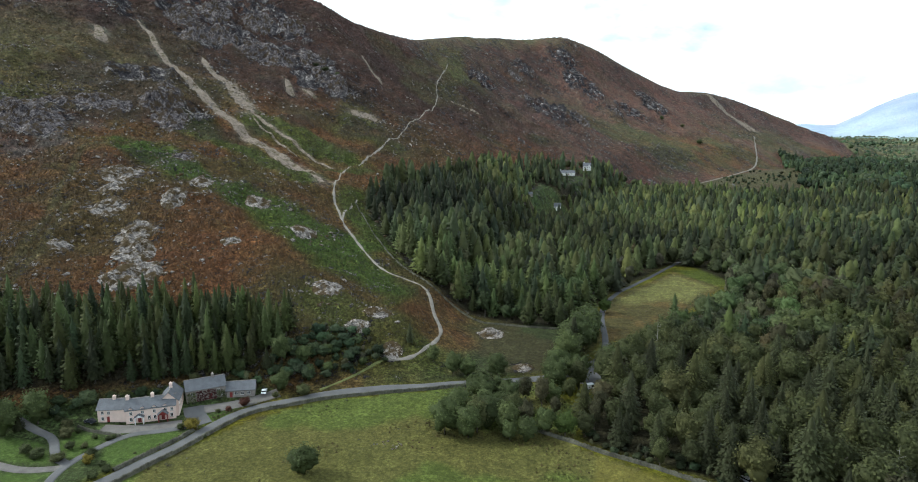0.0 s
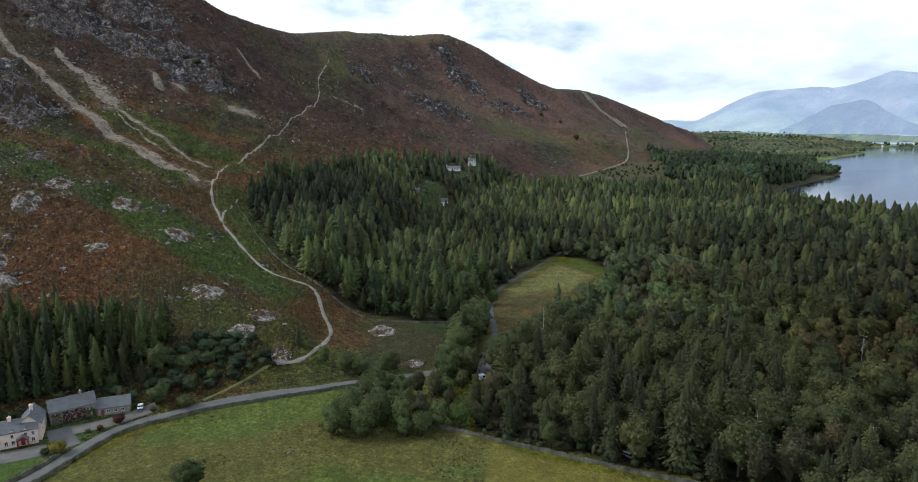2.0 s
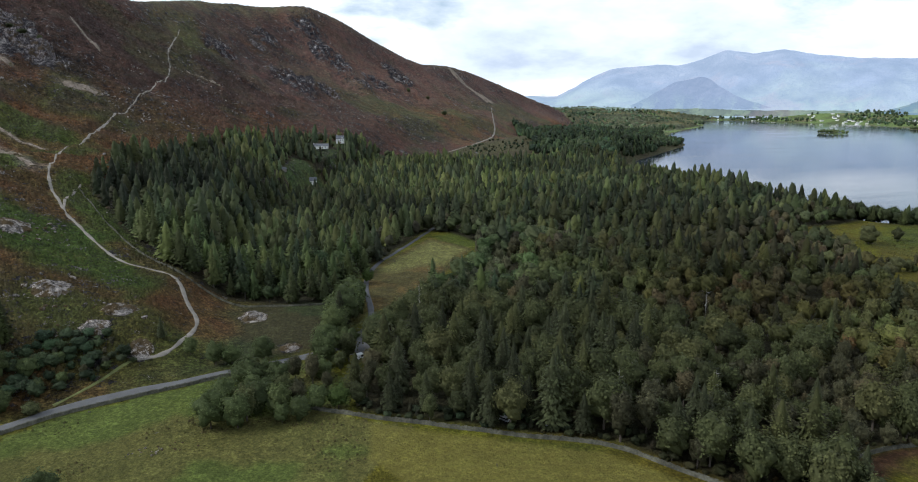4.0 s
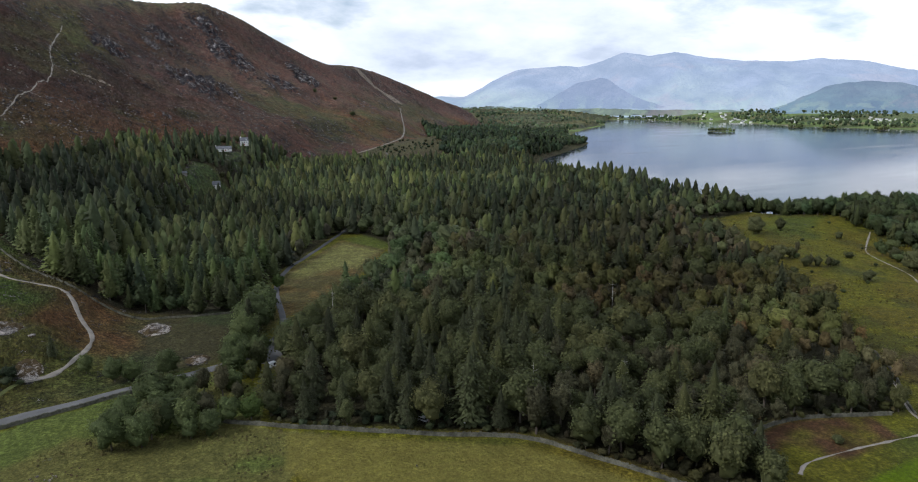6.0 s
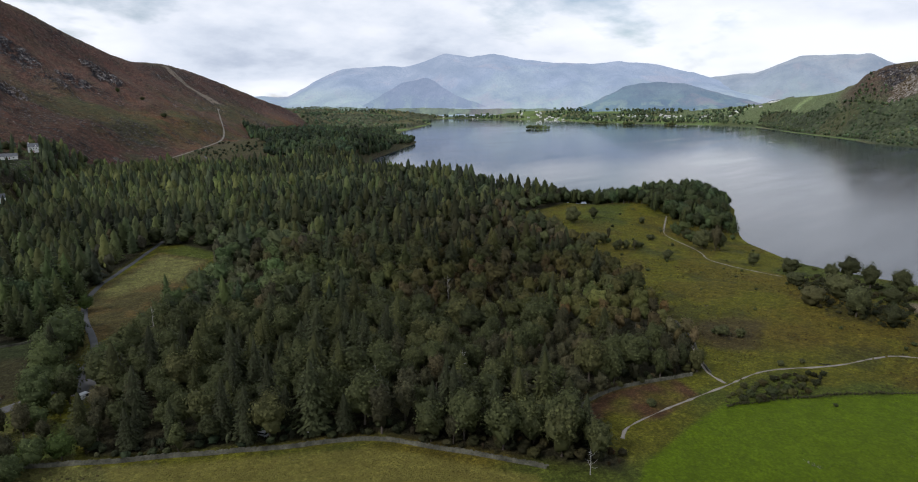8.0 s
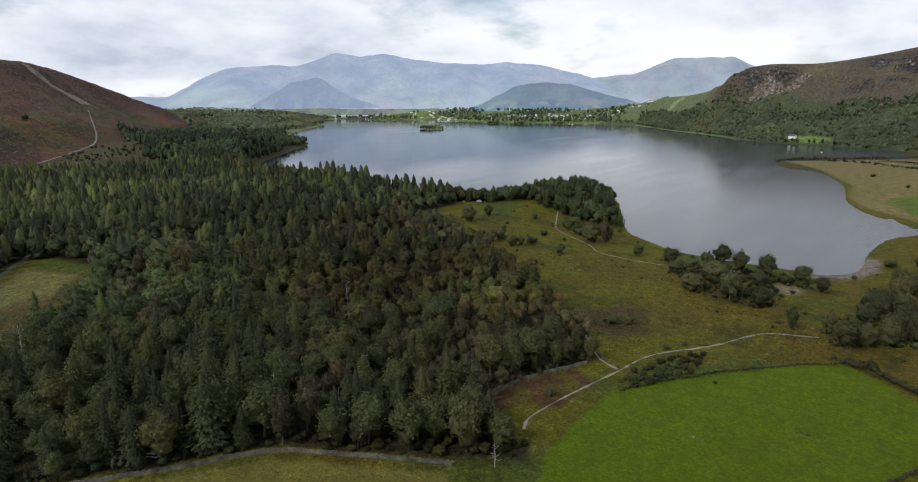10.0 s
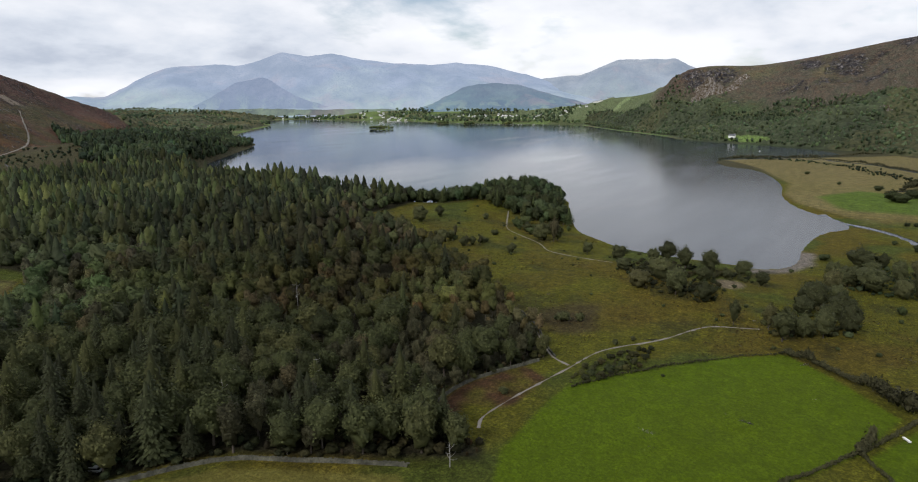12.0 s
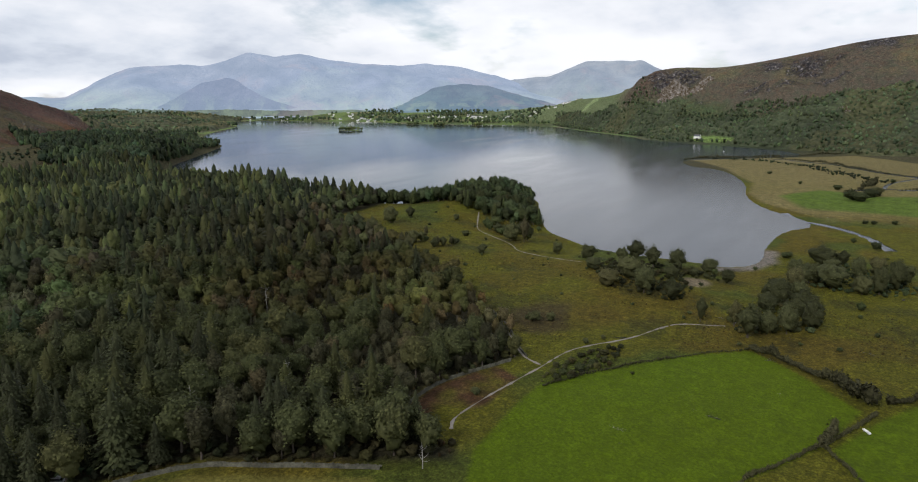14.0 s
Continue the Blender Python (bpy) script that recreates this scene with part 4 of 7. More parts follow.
# ---- trees ----
def tube(path, radii, sides=6):
    """A tapered tube along a path, as triangles."""
    path, V, T = np.asarray(path, float), [], []
    for k, (p, r) in enumerate(zip(path, radii)):
        d = path[min(k + 1, len(path) - 1)] - path[max(k - 1, 0)]
        d = d / np.linalg.norm(d)
        u = np.cross(d, (0.31, 0.95, 0.05))
        u /= np.linalg.norm(u)
        w = np.cross(d, u)
        a = np.arange(sides) * 2 * np.pi / sides
        V.append(p + r * (np.cos(a)[:, None] * u + np.sin(a)[:, None] * w))
    for k in range(len(path) - 1):
        for i in range(sides):
            a, b, c, d = k * sides + i, k * sides + (i + 1) % sides, (k + 1) * sides + (i + 1) % sides, (k + 1) * sides + i
            T += [(a, b, c), (a, c, d)]
    return np.concatenate(V), np.array(T)


def joined(pieces):
    V, T, n = [], [], 0
    for v, t in pieces:
        V.append(v)
        T.append(t + n)
        n += len(v)
    return np.concatenate(V), np.concatenate(T)


def cards(centres, normals, size, rng, long=1.2):
    """Small rhombic clumps of leaves at the given places, facing roughly along the normals."""
    n = len(centres)
    nr = normals + rng.normal(0, 0.38, (n, 3))
    nr /= np.linalg.norm(nr, axis=1)[:, None]
    u = np.cross(nr, rng.normal(0, 1, (n, 3)))
    u /= np.linalg.norm(u, axis=1)[:, None]
    w = np.cross(nr, u)
    s = size * rng.uniform(0.6, 1.3, (n, 1))
    a, b = u * s * long * 0.5, w * s * 0.5
    bend = nr * s * 0.18
    V = np.stack([centres + a, centres + b + bend, centres - a, centres - b + bend], 1).reshape(-1, 3)
    i = np.arange(n)[:, None] * 4
    return V, np.concatenate([i + [0, 1, 2], i + [0, 2, 3]])


def lobe(centre, radius, rng, squash=0.85, rings=4, segs=7):
    """A rough dark core inside a clump of leaves."""
    V = [centre + (0, 0, radius * squash)]
    for k in range(1, rings):
        th = math.pi * k / rings
        for j in range(segs):
            ph = 2 * math.pi * (j + 0.5 * (k % 2)) / segs
            r = radius * rng.uniform(0.8, 1.15)
            V.append(centre + (r * math.sin(th) * math.cos(ph), r * math.sin(th) * math.sin(ph), r * squash * math.cos(th)))
    V.append(centre - (0, 0, radius * squash))
    T = [(0, 1 + j, 1 + (j + 1) % segs) for j in range(segs)]
    for k in range(rings - 2):
        for j in range(segs):
            a, b = 1 + k * segs + j, 1 + k * segs + (j + 1) % segs
            T += [(a, a + segs, b + segs), (a, b + segs, b)]
    last, top = len(V) - 1, 1 + (rings - 2) * segs
    T += [(last, top + (j + 1) % segs, top + j) for j in range(segs)]
    return np.array(V), np.array(T)


def outward(V, T, N):
    """Turn every triangle so that it faces the way its normals point."""
    a, b, c = V[T[:, 0]], V[T[:, 1]], V[T[:, 2]]
    away = np.einsum("ij,ij->i", np.cross(b - a, c - a), N[T].sum(1)) < 0
    return V, np.where(away[:, None], T[:, ::-1], T), N / (np.linalg.norm(N, axis=1)[:, None] + 1e-9)


def unit(v):
    return v / (np.linalg.norm(v, axis=1)[:, None] + 1e-9)


def broadleaf_crown(rng, width=0.36, leaves=230, size=0.055, low=0.26, lump=0.20, rings=6, segs=9, core=0.80, bosses=20):
    """A crown on a tree of unit height: boughs swelling out of a dome, clad in small clumps of leaves, looser at the edge."""
    mid = (1.0 + low) * 0.5 - 0.03
    half = (1.0 - low) * 0.5
    blobs = unit(rng.normal(0, 1, (bosses, 3)) + (0, 0, 0.30))
    push = rng.uniform(0.35, 1.0, bosses)

    def radius(d):
        k = np.exp(-((1 - d @ blobs.T) / 0.07)) * push
        return 1 - lump + 1.5 * lump * k.max(1)

    def swell(d):
        near = blobs[np.argmin((1 - d @ blobs.T) / push, 1)]
        return unit(unit(d / np.array((width, width, half)) * width) + 2.1 * (d - near) + (0, 0, 0.12))

    th = np.linspace(0.0, np.pi * 0.93, rings + 1)
    ph = np.arange(segs) * 2 * np.pi / segs
    turn = np.arange(rings + 1)[:, None] * 0.5 * 2 * np.pi / segs
    d = np.stack([np.sin(th)[:, None] * np.cos(ph + turn), np.sin(th)[:, None] * np.sin(ph + turn), np.cos(th)[:, None] + 0 * ph], -1).reshape(-1, 3)
    shape = np.array((width, width, half))
    taper = lambda v: np.where(v[:, 2:] < 0, (0.95, 0.95, 0.95), (1.0, 1.0, 1.0))
    V = d * (radius(d) * core * rng.uniform(0.92, 1.07, len(d)))[:, None] * shape * taper(d) + (0, 0, mid)
    i = np.arange((rings + 1) * segs).reshape(rings + 1, segs)
    j = np.roll(i, -1, 1)
    shell = np.concatenate([np.stack([i[:-1], i[1:], j[1:]], -1).reshape(-1, 3), np.stack([i[:-1], j[1:], j[:-1]], -1).reshape(-1, 3)])
    n = unit(rng.normal(0, 1, (leaves, 3)))
    n[:, 2] = np.where((n[:, 2] < -0.35), -n[:, 2], n[:, 2])
    at = n * (radius(n) * rng.uniform(core, 1.06, leaves))[:, None] * shape * taper(n) + (0, 0, mid)
    sw = swell(n)
    cv, ct = cards(at, sw * 1.3 + (0, 0, 0.15), size, rng)
    norm = unit(sw + rng.normal(0, 0.36, (leaves, 3)))
    V2, T2 = joined([(V, shell), (cv, ct)])
    return outward(V2, T2, np.concatenate([swell(d) * 1.0, np.repeat(norm, 4, 0)]))


def conifer_crown(rng, width=0.19, sprays=150, low=0.08, size=0.06, rings=8, segs=8, core=0.72, blunt=0.70, soft=0.5):
    """A spire of unit height: uneven whorls of drooping sprays about a ragged core; soft ones have no clear whorls."""
    whorls = rng.integers(9, 13)
    lean, wave, wave4 = rng.uniform(0, 6.28, 3)

    def reach(f, ang):
        tier = (f * whorls + 0.12 * np.sin(ang * 3 + wave)) % 1.0
        bias = 1 + 0.14 * np.cos(ang - lean) + 0.13 * np.cos(ang * 4 + wave4 + f * 9) + 0.12 * np.sin(ang * 3 + f * 27 + wave)
        return width * np.clip(1 - f, 0.015, 1) ** blunt * (1.10 - (0.50 - 0.36 * soft) * tier) * bias * np.minimum(1, 0.55 + f * 3.0), tier

    f = 1 - np.sqrt(1 - np.linspace(0, 0.992, sprays))
    ang = np.arange(sprays) * 2.39996 + rng.uniform(-0.7, 0.7, sprays)
    r, tier = reach(f, ang)
    r = r * rng.uniform(0.78, 1.06, sprays)
    z = low + (0.99 - low) * f
    out = np.stack([np.cos(ang), np.sin(ang), 0 * ang], 1)
    side = np.stack([-np.sin(ang), np.cos(ang), 0 * ang], 1)
    up = np.array((0, 0, 1.0))
    s = (size * (0.55 + 0.65 * (1 - f)) * rng.uniform(0.7, 1.25, sprays))[:, None]
    droop = unit(out * 0.85 + up * (rng.uniform(-0.75, -0.2, sprays) + soft * rng.uniform(0.0, 1.1, sprays))[:, None])
    c = out * r[:, None] + up * z[:, None]
    sd = unit(side + up * rng.normal(0, 0.25 + 0.5 * soft, sprays)[:, None])
    V = np.stack([c - droop * s * 0.95, c + sd * s * 0.52 - up * s * 0.08, c + droop * s * 0.85, c - sd * s * 0.52 - up * s * 0.08], 1).reshape(-1, 3)
    i = np.arange(sprays)[:, None] * 4
    T = np.concatenate([i + [0, 1, 2], i + [0, 2, 3]])
    N = unit(out * (0.80 - 0.3 * tier - 0.25 * f)[:, None] + up * (0.10 + 0.65 * (1 - tier) + 0.25 * f)[:, None] + rng.normal(0, 0.16, (sprays, 3)))
    fr = np.linspace(0, 1, rings)[:, None] + 0 * np.arange(segs)[None, :]
    ar = (np.arange(segs)[None, :] + 0.5 * np.arange(rings)[:, None]) * 2 * np.pi / segs
    rr = reach(fr, ar)[0] * core * rng.uniform(0.84, 1.12, fr.shape)
    ring = np.stack([np.cos(ar), np.sin(ar), 0 * ar], -1)
    cone = (ring * rr[..., None] + up * (low + (1.0 - low) * fr)[..., None]).reshape(-1, 3)
    q = np.arange(rings * segs).reshape(rings, segs)
    p = np.roll(q, -1, 1)
    ct = np.concatenate([np.stack([q[:-1], q[1:], p[1:]], -1).reshape(-1, 3), np.stack([q[:-1], p[1:], p[:-1]], -1).reshape(-1, 3)])
    cn = unit(ring.reshape(-1, 3) + up * (0.15 + 0.5 * fr.reshape(-1, 1)) + rng.normal(0, 0.22, (rings * segs, 3)))
    V2, T2 = joined([(V, T), (cone, ct)])
    return outward(V2, T2, np.concatenate([np.repeat(N, 4, 0), cn]))


CONIFERS = ("spruce", "larch")


def trunk_piece(rng, kind, fine, low=0.3):
    bend = rng.uniform(-0.02, 0.02, 2)
    h = 0.94 if kind in CONIFERS else 0.7
    path = [(0, 0, -0.03), (bend[0], bend[1], h * 0.35), (bend[0] * 1.5, bend[1], h * 0.7), (0, 0, h)]
    pieces = [tube(path, [0.022, 0.017, 0.010, 0.003], 6 if fine == 2 else 4)]
    if kind not in CONIFERS and fine == 2:
        for k in range(5):
            a, z0 = k * 2.5 + rng.uniform(0, 1), rng.uniform(low * 0.8, 0.55)
            r = rng.uniform(0.14, 0.26)
            pieces.append(tube([(0, 0, z0), (r * 0.5 * math.cos(a), r * 0.5 * math.sin(a), z0 + 0.08), (r * math.cos(a), r * math.sin(a), z0 + 0.2)], [0.010, 0.007, 0.003], 5))
    v, t = joined(pieces)
    return outward(v, t, unit(v * (1, 1, 0) + (1e-4, 0, 0)))


def tree_kind(kind, seed, fine):
    """The trunk and the crown of one tree, one unit high; fine runs from -1 (far) to 2 (near)."""
    rng = np.random.default_rng(seed)
    if kind == "spruce":
        sprays, size, rings, segs = ((8, 0.12, 6, 6), (34, 0.10, 9, 7), (230, 0.058, 10, 8), (1050, 0.031, 14, 10))[fine + 1]
        crown = conifer_crown(rng, rng.uniform(0.20, 0.27), sprays, rng.uniform(0.04, 0.12), size, rings, segs, (0.92, 0.85, 0.66, 0.60)[fine + 1], 0.58 if fine < 1 else 0.66, 0.15)
    elif kind == "larch":
        sprays, size, rings, segs = ((8, 0.11, 6, 6), (60, 0.078, 8, 8), (300, 0.052, 9, 7), (860, 0.036, 12, 9))[fine + 1]
        crown = conifer_crown(rng, rng.uniform(0.23, 0.30), sprays, rng.uniform(0.05, 0.14), size, rings, segs, (0.95, 0.82, 0.64, 0.60)[fine + 1], 0.48 if fine < 1 else 0.58, 0.60)
    else:
        wide, low, size = {"broadleaf": (0.37, 0.10, 0.046), "birch": (0.27, 0.12, 0.040), "shrub": (0.62, 0.0, 0.08), "field": (0.46, 0.0, 0.046)}[kind]
        w = wide * rng.uniform(0.86, 1.14)
        if fine == 2:
            crown = broadleaf_crown(rng, w, 760, size * 0.86, low, 0.44, 13, 18, 0.84, 34)
        elif fine == 1:
            crown = broadleaf_crown(rng, w, 210, size * 1.15, low, 0.42, 9, 13, 0.86, 26)
        elif fine == -1:
            crown = broadleaf_crown(rng, w, 8, size * 2.4, low, 0.30, 5, 7, 0.95, 12)
        else:
            crown = broadleaf_crown(rng, w, 36, size * 1.7, low, 0.34, 7, 9, 0.92, 16)
    return trunk_piece(rng, kind, fine), crown


NEAR_TREES = {}
for kind in ("spruce", "larch", "broadleaf", "birch", "shrub", "field"):
    for v in range(6):
        (tv, tt, tn), (cv, ct, cn) = tree_kind(kind, 100 + v * 7 + len(kind), 2)
        NEAR_TREES[kind, v] = (mesh_of("trunk", tv, tt, MAT["bark"]), mesh_of("crown", cv, ct, MAT["field_leaf" if kind == "field" else kind], True, cn))

LABELS = {"larch": ("soft green larch with a full conical crown", "conifer"), "spruce": ("dark green spruce with drooping boughs", "conifer"), "broadleaf": ("rounded broadleaf tree in dull late-summer green", "tree"),
          "field": ("broad full-skirted tree standing in the open", "tree"), "shrub": ("low rounded dark green bush", "bush"), "birch": ("slender birch with thin yellowing leaves", "tree")}


def plant(kind, x, y, height, seed, group="", label="", wide=1.0, sink=0.3, leaf=None):
    """A tree as a thing of its own: an empty at its foot, with trunk and crown."""
    rng = random.Random(seed)
    tm, cm = NEAR_TREES[kind, rng.randrange(6)]
    z = float(ground_z(x, y)) - sink
    root = new("bush" if kind == "shrub" else "broadleaf_tree" if kind == "field" else kind + "_tree")
    if leaf:
        cm = cm.copy()
        cm.materials[0] = MAT[leaf]
    s = height * wide * rng.uniform(0.9, 1.12)
    root.matrix_world = Matrix.LocRotScale((x, y, z), Euler((0, 0, rng.uniform(0, 6.28))), (s, s, height))
    for nm, me in (("trunk", tm), ("crown", cm)):
        o = new(nm, me)
        o.parent = root
    lb, cat = LABELS[kind]
    return tagged(root, label or lb, cat, group)


# ---- the woods ----
WOODS, HOUSE_PLANTING, HOLES = WOODS_EDGE, HOUSE_PLANTING_EDGE, CLEARINGS
WEST_PLANTING = np.array([(160, 468), (126, 421), (94, 377), (75, 342), (51, 312), (16, 325), (-5, 334), (-28, 361), (-49, 412), (-69, 478), (-40, 579), (55, 800), (132, 850), (268, 975), (360, 1000),
                          (330, 700), (230, 540)])
HOUSE_SCRUB = np.array([(-150, 205), (-138, 212), (-122, 218), (-102, 228), (-84, 238), (-70, 240), (-72, 234), (-87, 234), (-100, 229), (-106, 224), (-122, 215.5), (-130, 207)])
SCRUB = np.array([(-72, 240), (-58, 237), (-40, 242), (-27, 250), (-34, 262), (-52, 266), (-70, 256)])
POINT_WOOD = np.array([(522, 420), (530, 350), (548, 318), (528, 280), (512, 240), (520, 208), (560, 232), (600, 250), (668, 276), (662, 304), (602, 338), (560, 364), (541, 425)])
HEADLAND = np.array([(690, 955), (905, 1125), (1150, 1320), (1205, 1470), (1450, 1790), (1380, 1850), (1150, 1680), (960, 1560), (900, 1640), (800, 1600), (720, 1400), (640, 1230), (590, 1120), (545, 1040), (530, 965), (575, 908), (640, 900)])
NORTH_SHORE = np.array([(1450, 1800), (2100, 2300), (2340, 2740), (2760, 2860), (2720, 3150), (2450, 3450), (2050, 3650), (1650, 3200), (1420, 2500), (1250, 2050), (1280, 1850)])
FAR_PLAIN = np.array([(2700, 2840), (2700, 2440), (2830, 2150), (2680, 1820), (2650, 1500), (2710, 1210), (2650, 1030), (3300, 1250), (3500, 1800), (3300, 2500), (3000, 2950)])
EAST_WOOD = np.array([(1450, -60), (1580, 50), (1700, 195), (1790, 385), (1980, 490), (2260, 735), (2640, 1010), (3100, 1150), (2700, 900), (2350, 690), (2180, 470), (2060, 250), (1960, 60),
                      (1900, -200), (1500, -600), (1250, -500)])


GROVES = (np.array([(303, 22), (318, 34), (350, 20), (396, 12), (402, -2), (345, -12), (318, -4)]), np.array([(336, 58), (342, 92), (370, 112), (408, 124), (424, 104), (424, 60), (398, 44), (395, 66), (365, 54)]), np.array([(402, -42), (410, -8), (428, 4), (452, -6), (484, -6), (486, -24), (450, -50), (424, -60)]))


def scatter(poly, cell, seed, holes=()):
    """Places in a polygon about cell metres apart."""
    rng = np.random.default_rng(seed)
    lo, hi = poly.min(0), poly.max(0)
    gx, gy = np.meshgrid(np.arange(lo[0], hi[0], cell), np.arange(lo[1], hi[1], cell))
    p = np.stack([gx.ravel(), gy.ravel()], 1) + rng.uniform(-0.42, 0.42, (gx.size, 2)) * cell
    keep = inside(p[:, 0], p[:, 1], poly)
    for h in holes:
        keep &= ~inside(p[:, 0], p[:, 1], h)
    return p[keep]


LEAF = {"spruce": (0.043, 0.052, 0.026), "larch": (0.073, 0.082, 0.030), "broadleaf": (0.062, 0.074, 0.032), "birch": (0.074, 0.070, 0.040), "shrub": (0.050, 0.064, 0.031)}


def wood(name, label, places, kinds, heights, fine, seed, tint=(1, 1, 1), category="woodland", slim=1.0, spread=1.0):
    """Many trees joined into one object."""
    rng = np.random.default_rng(seed)
    pool = {k: [tree_kind(k, seed + 11 * v, fine) for v in range(6)] for k in LEAF}
    z = ground_z(places[:, 0], places[:, 1]) - 0.3
    V, T, C, M, n = [], [], [], [], 0
    patch = fractal(places[:, 0], places[:, 1], 75, 4, 101)
    brown = fractal(places[:, 0], places[:, 1], 50, 3, 103)
    for (x, y), zz, kind, h, pt, br in zip(places, z, kinds, heights, patch, brown):
        (tv, tt, tn), (cv, ct, cn) = pool[kind][rng.integers(6)]
        a, w = rng.uniform(0, 6.28), rng.uniform(0.85, 1.18) * slim
        c, s = math.cos(a), math.sin(a)
        turn = np.array([(c, s, 0), (-s, c, 0), (0, 0, 1)])
        rot = turn * (w * h, w * h, h)
        col = np.array(LEAF[kind]) * tint * max(0.25, 1.04 + spread * rng.uniform(-0.38, 0.38)) * np.array((rng.uniform(0.88, 1.12), 1, rng.uniform(0.85, 1.1)))
        col = col * (0.70 + 0.6 * smooth(0.3, 0.7, pt)) * ((1.10, 1.0, 0.95) if br > 0.56 and kind not in CONIFERS else (1, 1, 1))
        # leaf tint runs warmer towards the near east, cooler elsewhere
        east = float(smooth(0.35, 1.0, x / (y + 1)) * smooth(640, 330, math.hypot(x, y)))
        col = col * (np.array((0.89, 1.02, 1.0)) * (1 - east) + np.array((1.05, 0.94, 0.80)) * east)
        if kind not in CONIFERS and rng.uniform() < 0.04 + 0.05 * east:
            col = col * (1.14, 1.0, 0.9)
        parts = [(cv, ct, cn, col)]
        if fine > 0:
            parts.append((tv, tt, tn, np.array((0.09, 0.08, 0.07))))
        for v, t, nn, cc in parts:
            M.append(nn @ turn)
            V.append(v @ rot + (x, y, zz))
            T.append(t + n)
            C.append(np.broadcast_to(np.append(cc, 1.0), (len(v), 4)))
            n += len(v)
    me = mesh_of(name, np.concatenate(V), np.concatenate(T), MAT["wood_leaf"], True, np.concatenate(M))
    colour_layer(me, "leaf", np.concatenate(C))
    return tagged(new(name, me), label, category, kind="stuff")


STONE_WALL = np.array([(23, 206), (40.2, 192), (56.8, 181), (70, 170.5), (86, 159), (97, 153), (109, 144), (115, 130.3), (119, 123), (129.3, 103.6), (131.3, 98.5)])


def kinds_for(p, rng):
    """Larch with stands of dark spruce in the planting to the west; oak, birch and groups of conifers elsewhere, in drifts."""
    x, y = p.T
    drift, birch, dark = fractal(x, y, 70, 3, 91), fractal(x, y, 45, 3, 93), fractal(x, y, 85, 3, 95)
    west = inside(x, y, WEST_PLANTING)
    north = smooth(420, 560, np.hypot(x, y))
    u, v = rng.uniform(0, 1, len(p)), rng.uniform(0, 1, len(p))
    conifer = np.where(west, 0.88, np.maximum(np.where(drift > 0.54, 0.46, 0.05), 0.55 * north))
    spruce = np.where(dark > 0.55, 0.75, np.where(west, 0.14, 0.55 - 0.35 * north))
    kinds = np.where(u < conifer, np.where(v < spruce, "spruce", "larch"), np.where((birch > 0.51) & (v < 0.65), "birch", "broadleaf"))
    fringe = (np.abs(signed(x, y, WOODS)) < 16) & (x > 190) & (y < 380)
    kinds = np.where(fringe & np.isin(kinds, CONIFERS), "broadleaf", kinds)
    lo = np.select([kinds == "spruce", kinds == "larch", kinds == "birch"], [15, 14, 9.5], 10)
    hi = np.select([kinds == "spruce", kinds == "larch", kinds == "birch"], [24, 22, 15], 17.5)
    hs = lo + (hi - lo) * rng.uniform(0, 1, len(p))
    # trees shortened along the camera's sightlines to the houses
    young = np.max([inside(x, y, g) for g in GLADES], 0)
    hs = np.where(young, hs * 0.62, hs)
    hs = hs * (0.76 + 0.5 * fractal(x, y, 55, 3, 99)) * rng.uniform(0.82, 1.15, len(p))
    return kinds, hs


def canopy(name, label, poly, cell, height, seed, where, tint=(1, 1, 1)):
    """The closed roof of a distant wood: crowns crowding into one bumpy sheet."""
    lo, hi = poly.min(0), poly.max(0)
    x, y = np.meshgrid(np.arange(lo[0], hi[0], cell), np.arange(lo[1], hi[1], cell))
    rng = np.random.default_rng(seed)
    x, y = x + rng.uniform(-0.3, 0.3, x.shape) * cell, y + rng.uniform(-0.3, 0.3, x.shape) * cell
    m = np.minimum(signed(x, y, poly) / 25, where(x, y) / 0.08)
    bump = 0.35 + 0.8 * value_noise(x / 15.0, y / 15.0, seed) + rng.uniform(-0.42, 0.42, x.shape)
    z = ground_z(x, y) + np.where(m > 0, height * bump * smooth(0, 0.5, m), -2.0)
    n, k = x.shape
    i = np.arange(n * k).reshape(n, k)
    keep = (m[:-1, :-1] > 0) | (m[1:, 1:] > 0) | (m[1:, :-1] > 0) | (m[:-1, 1:] > 0)
    quads = np.stack([i[:-1, :-1], i[:-1, 1:], i[1:, 1:], i[1:, :-1]], -1)[keep]
    used, inv = np.unique(quads, return_inverse=True)
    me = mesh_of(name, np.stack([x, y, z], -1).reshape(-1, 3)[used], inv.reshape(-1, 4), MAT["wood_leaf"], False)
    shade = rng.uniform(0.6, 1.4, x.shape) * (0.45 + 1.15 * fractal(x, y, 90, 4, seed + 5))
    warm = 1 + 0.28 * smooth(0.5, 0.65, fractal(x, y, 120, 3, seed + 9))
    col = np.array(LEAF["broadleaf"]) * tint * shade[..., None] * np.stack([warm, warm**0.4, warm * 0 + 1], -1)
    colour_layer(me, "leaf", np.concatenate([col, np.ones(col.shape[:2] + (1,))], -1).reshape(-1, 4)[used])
    return tagged(new(name, me), label, "woodland", kind="stuff")


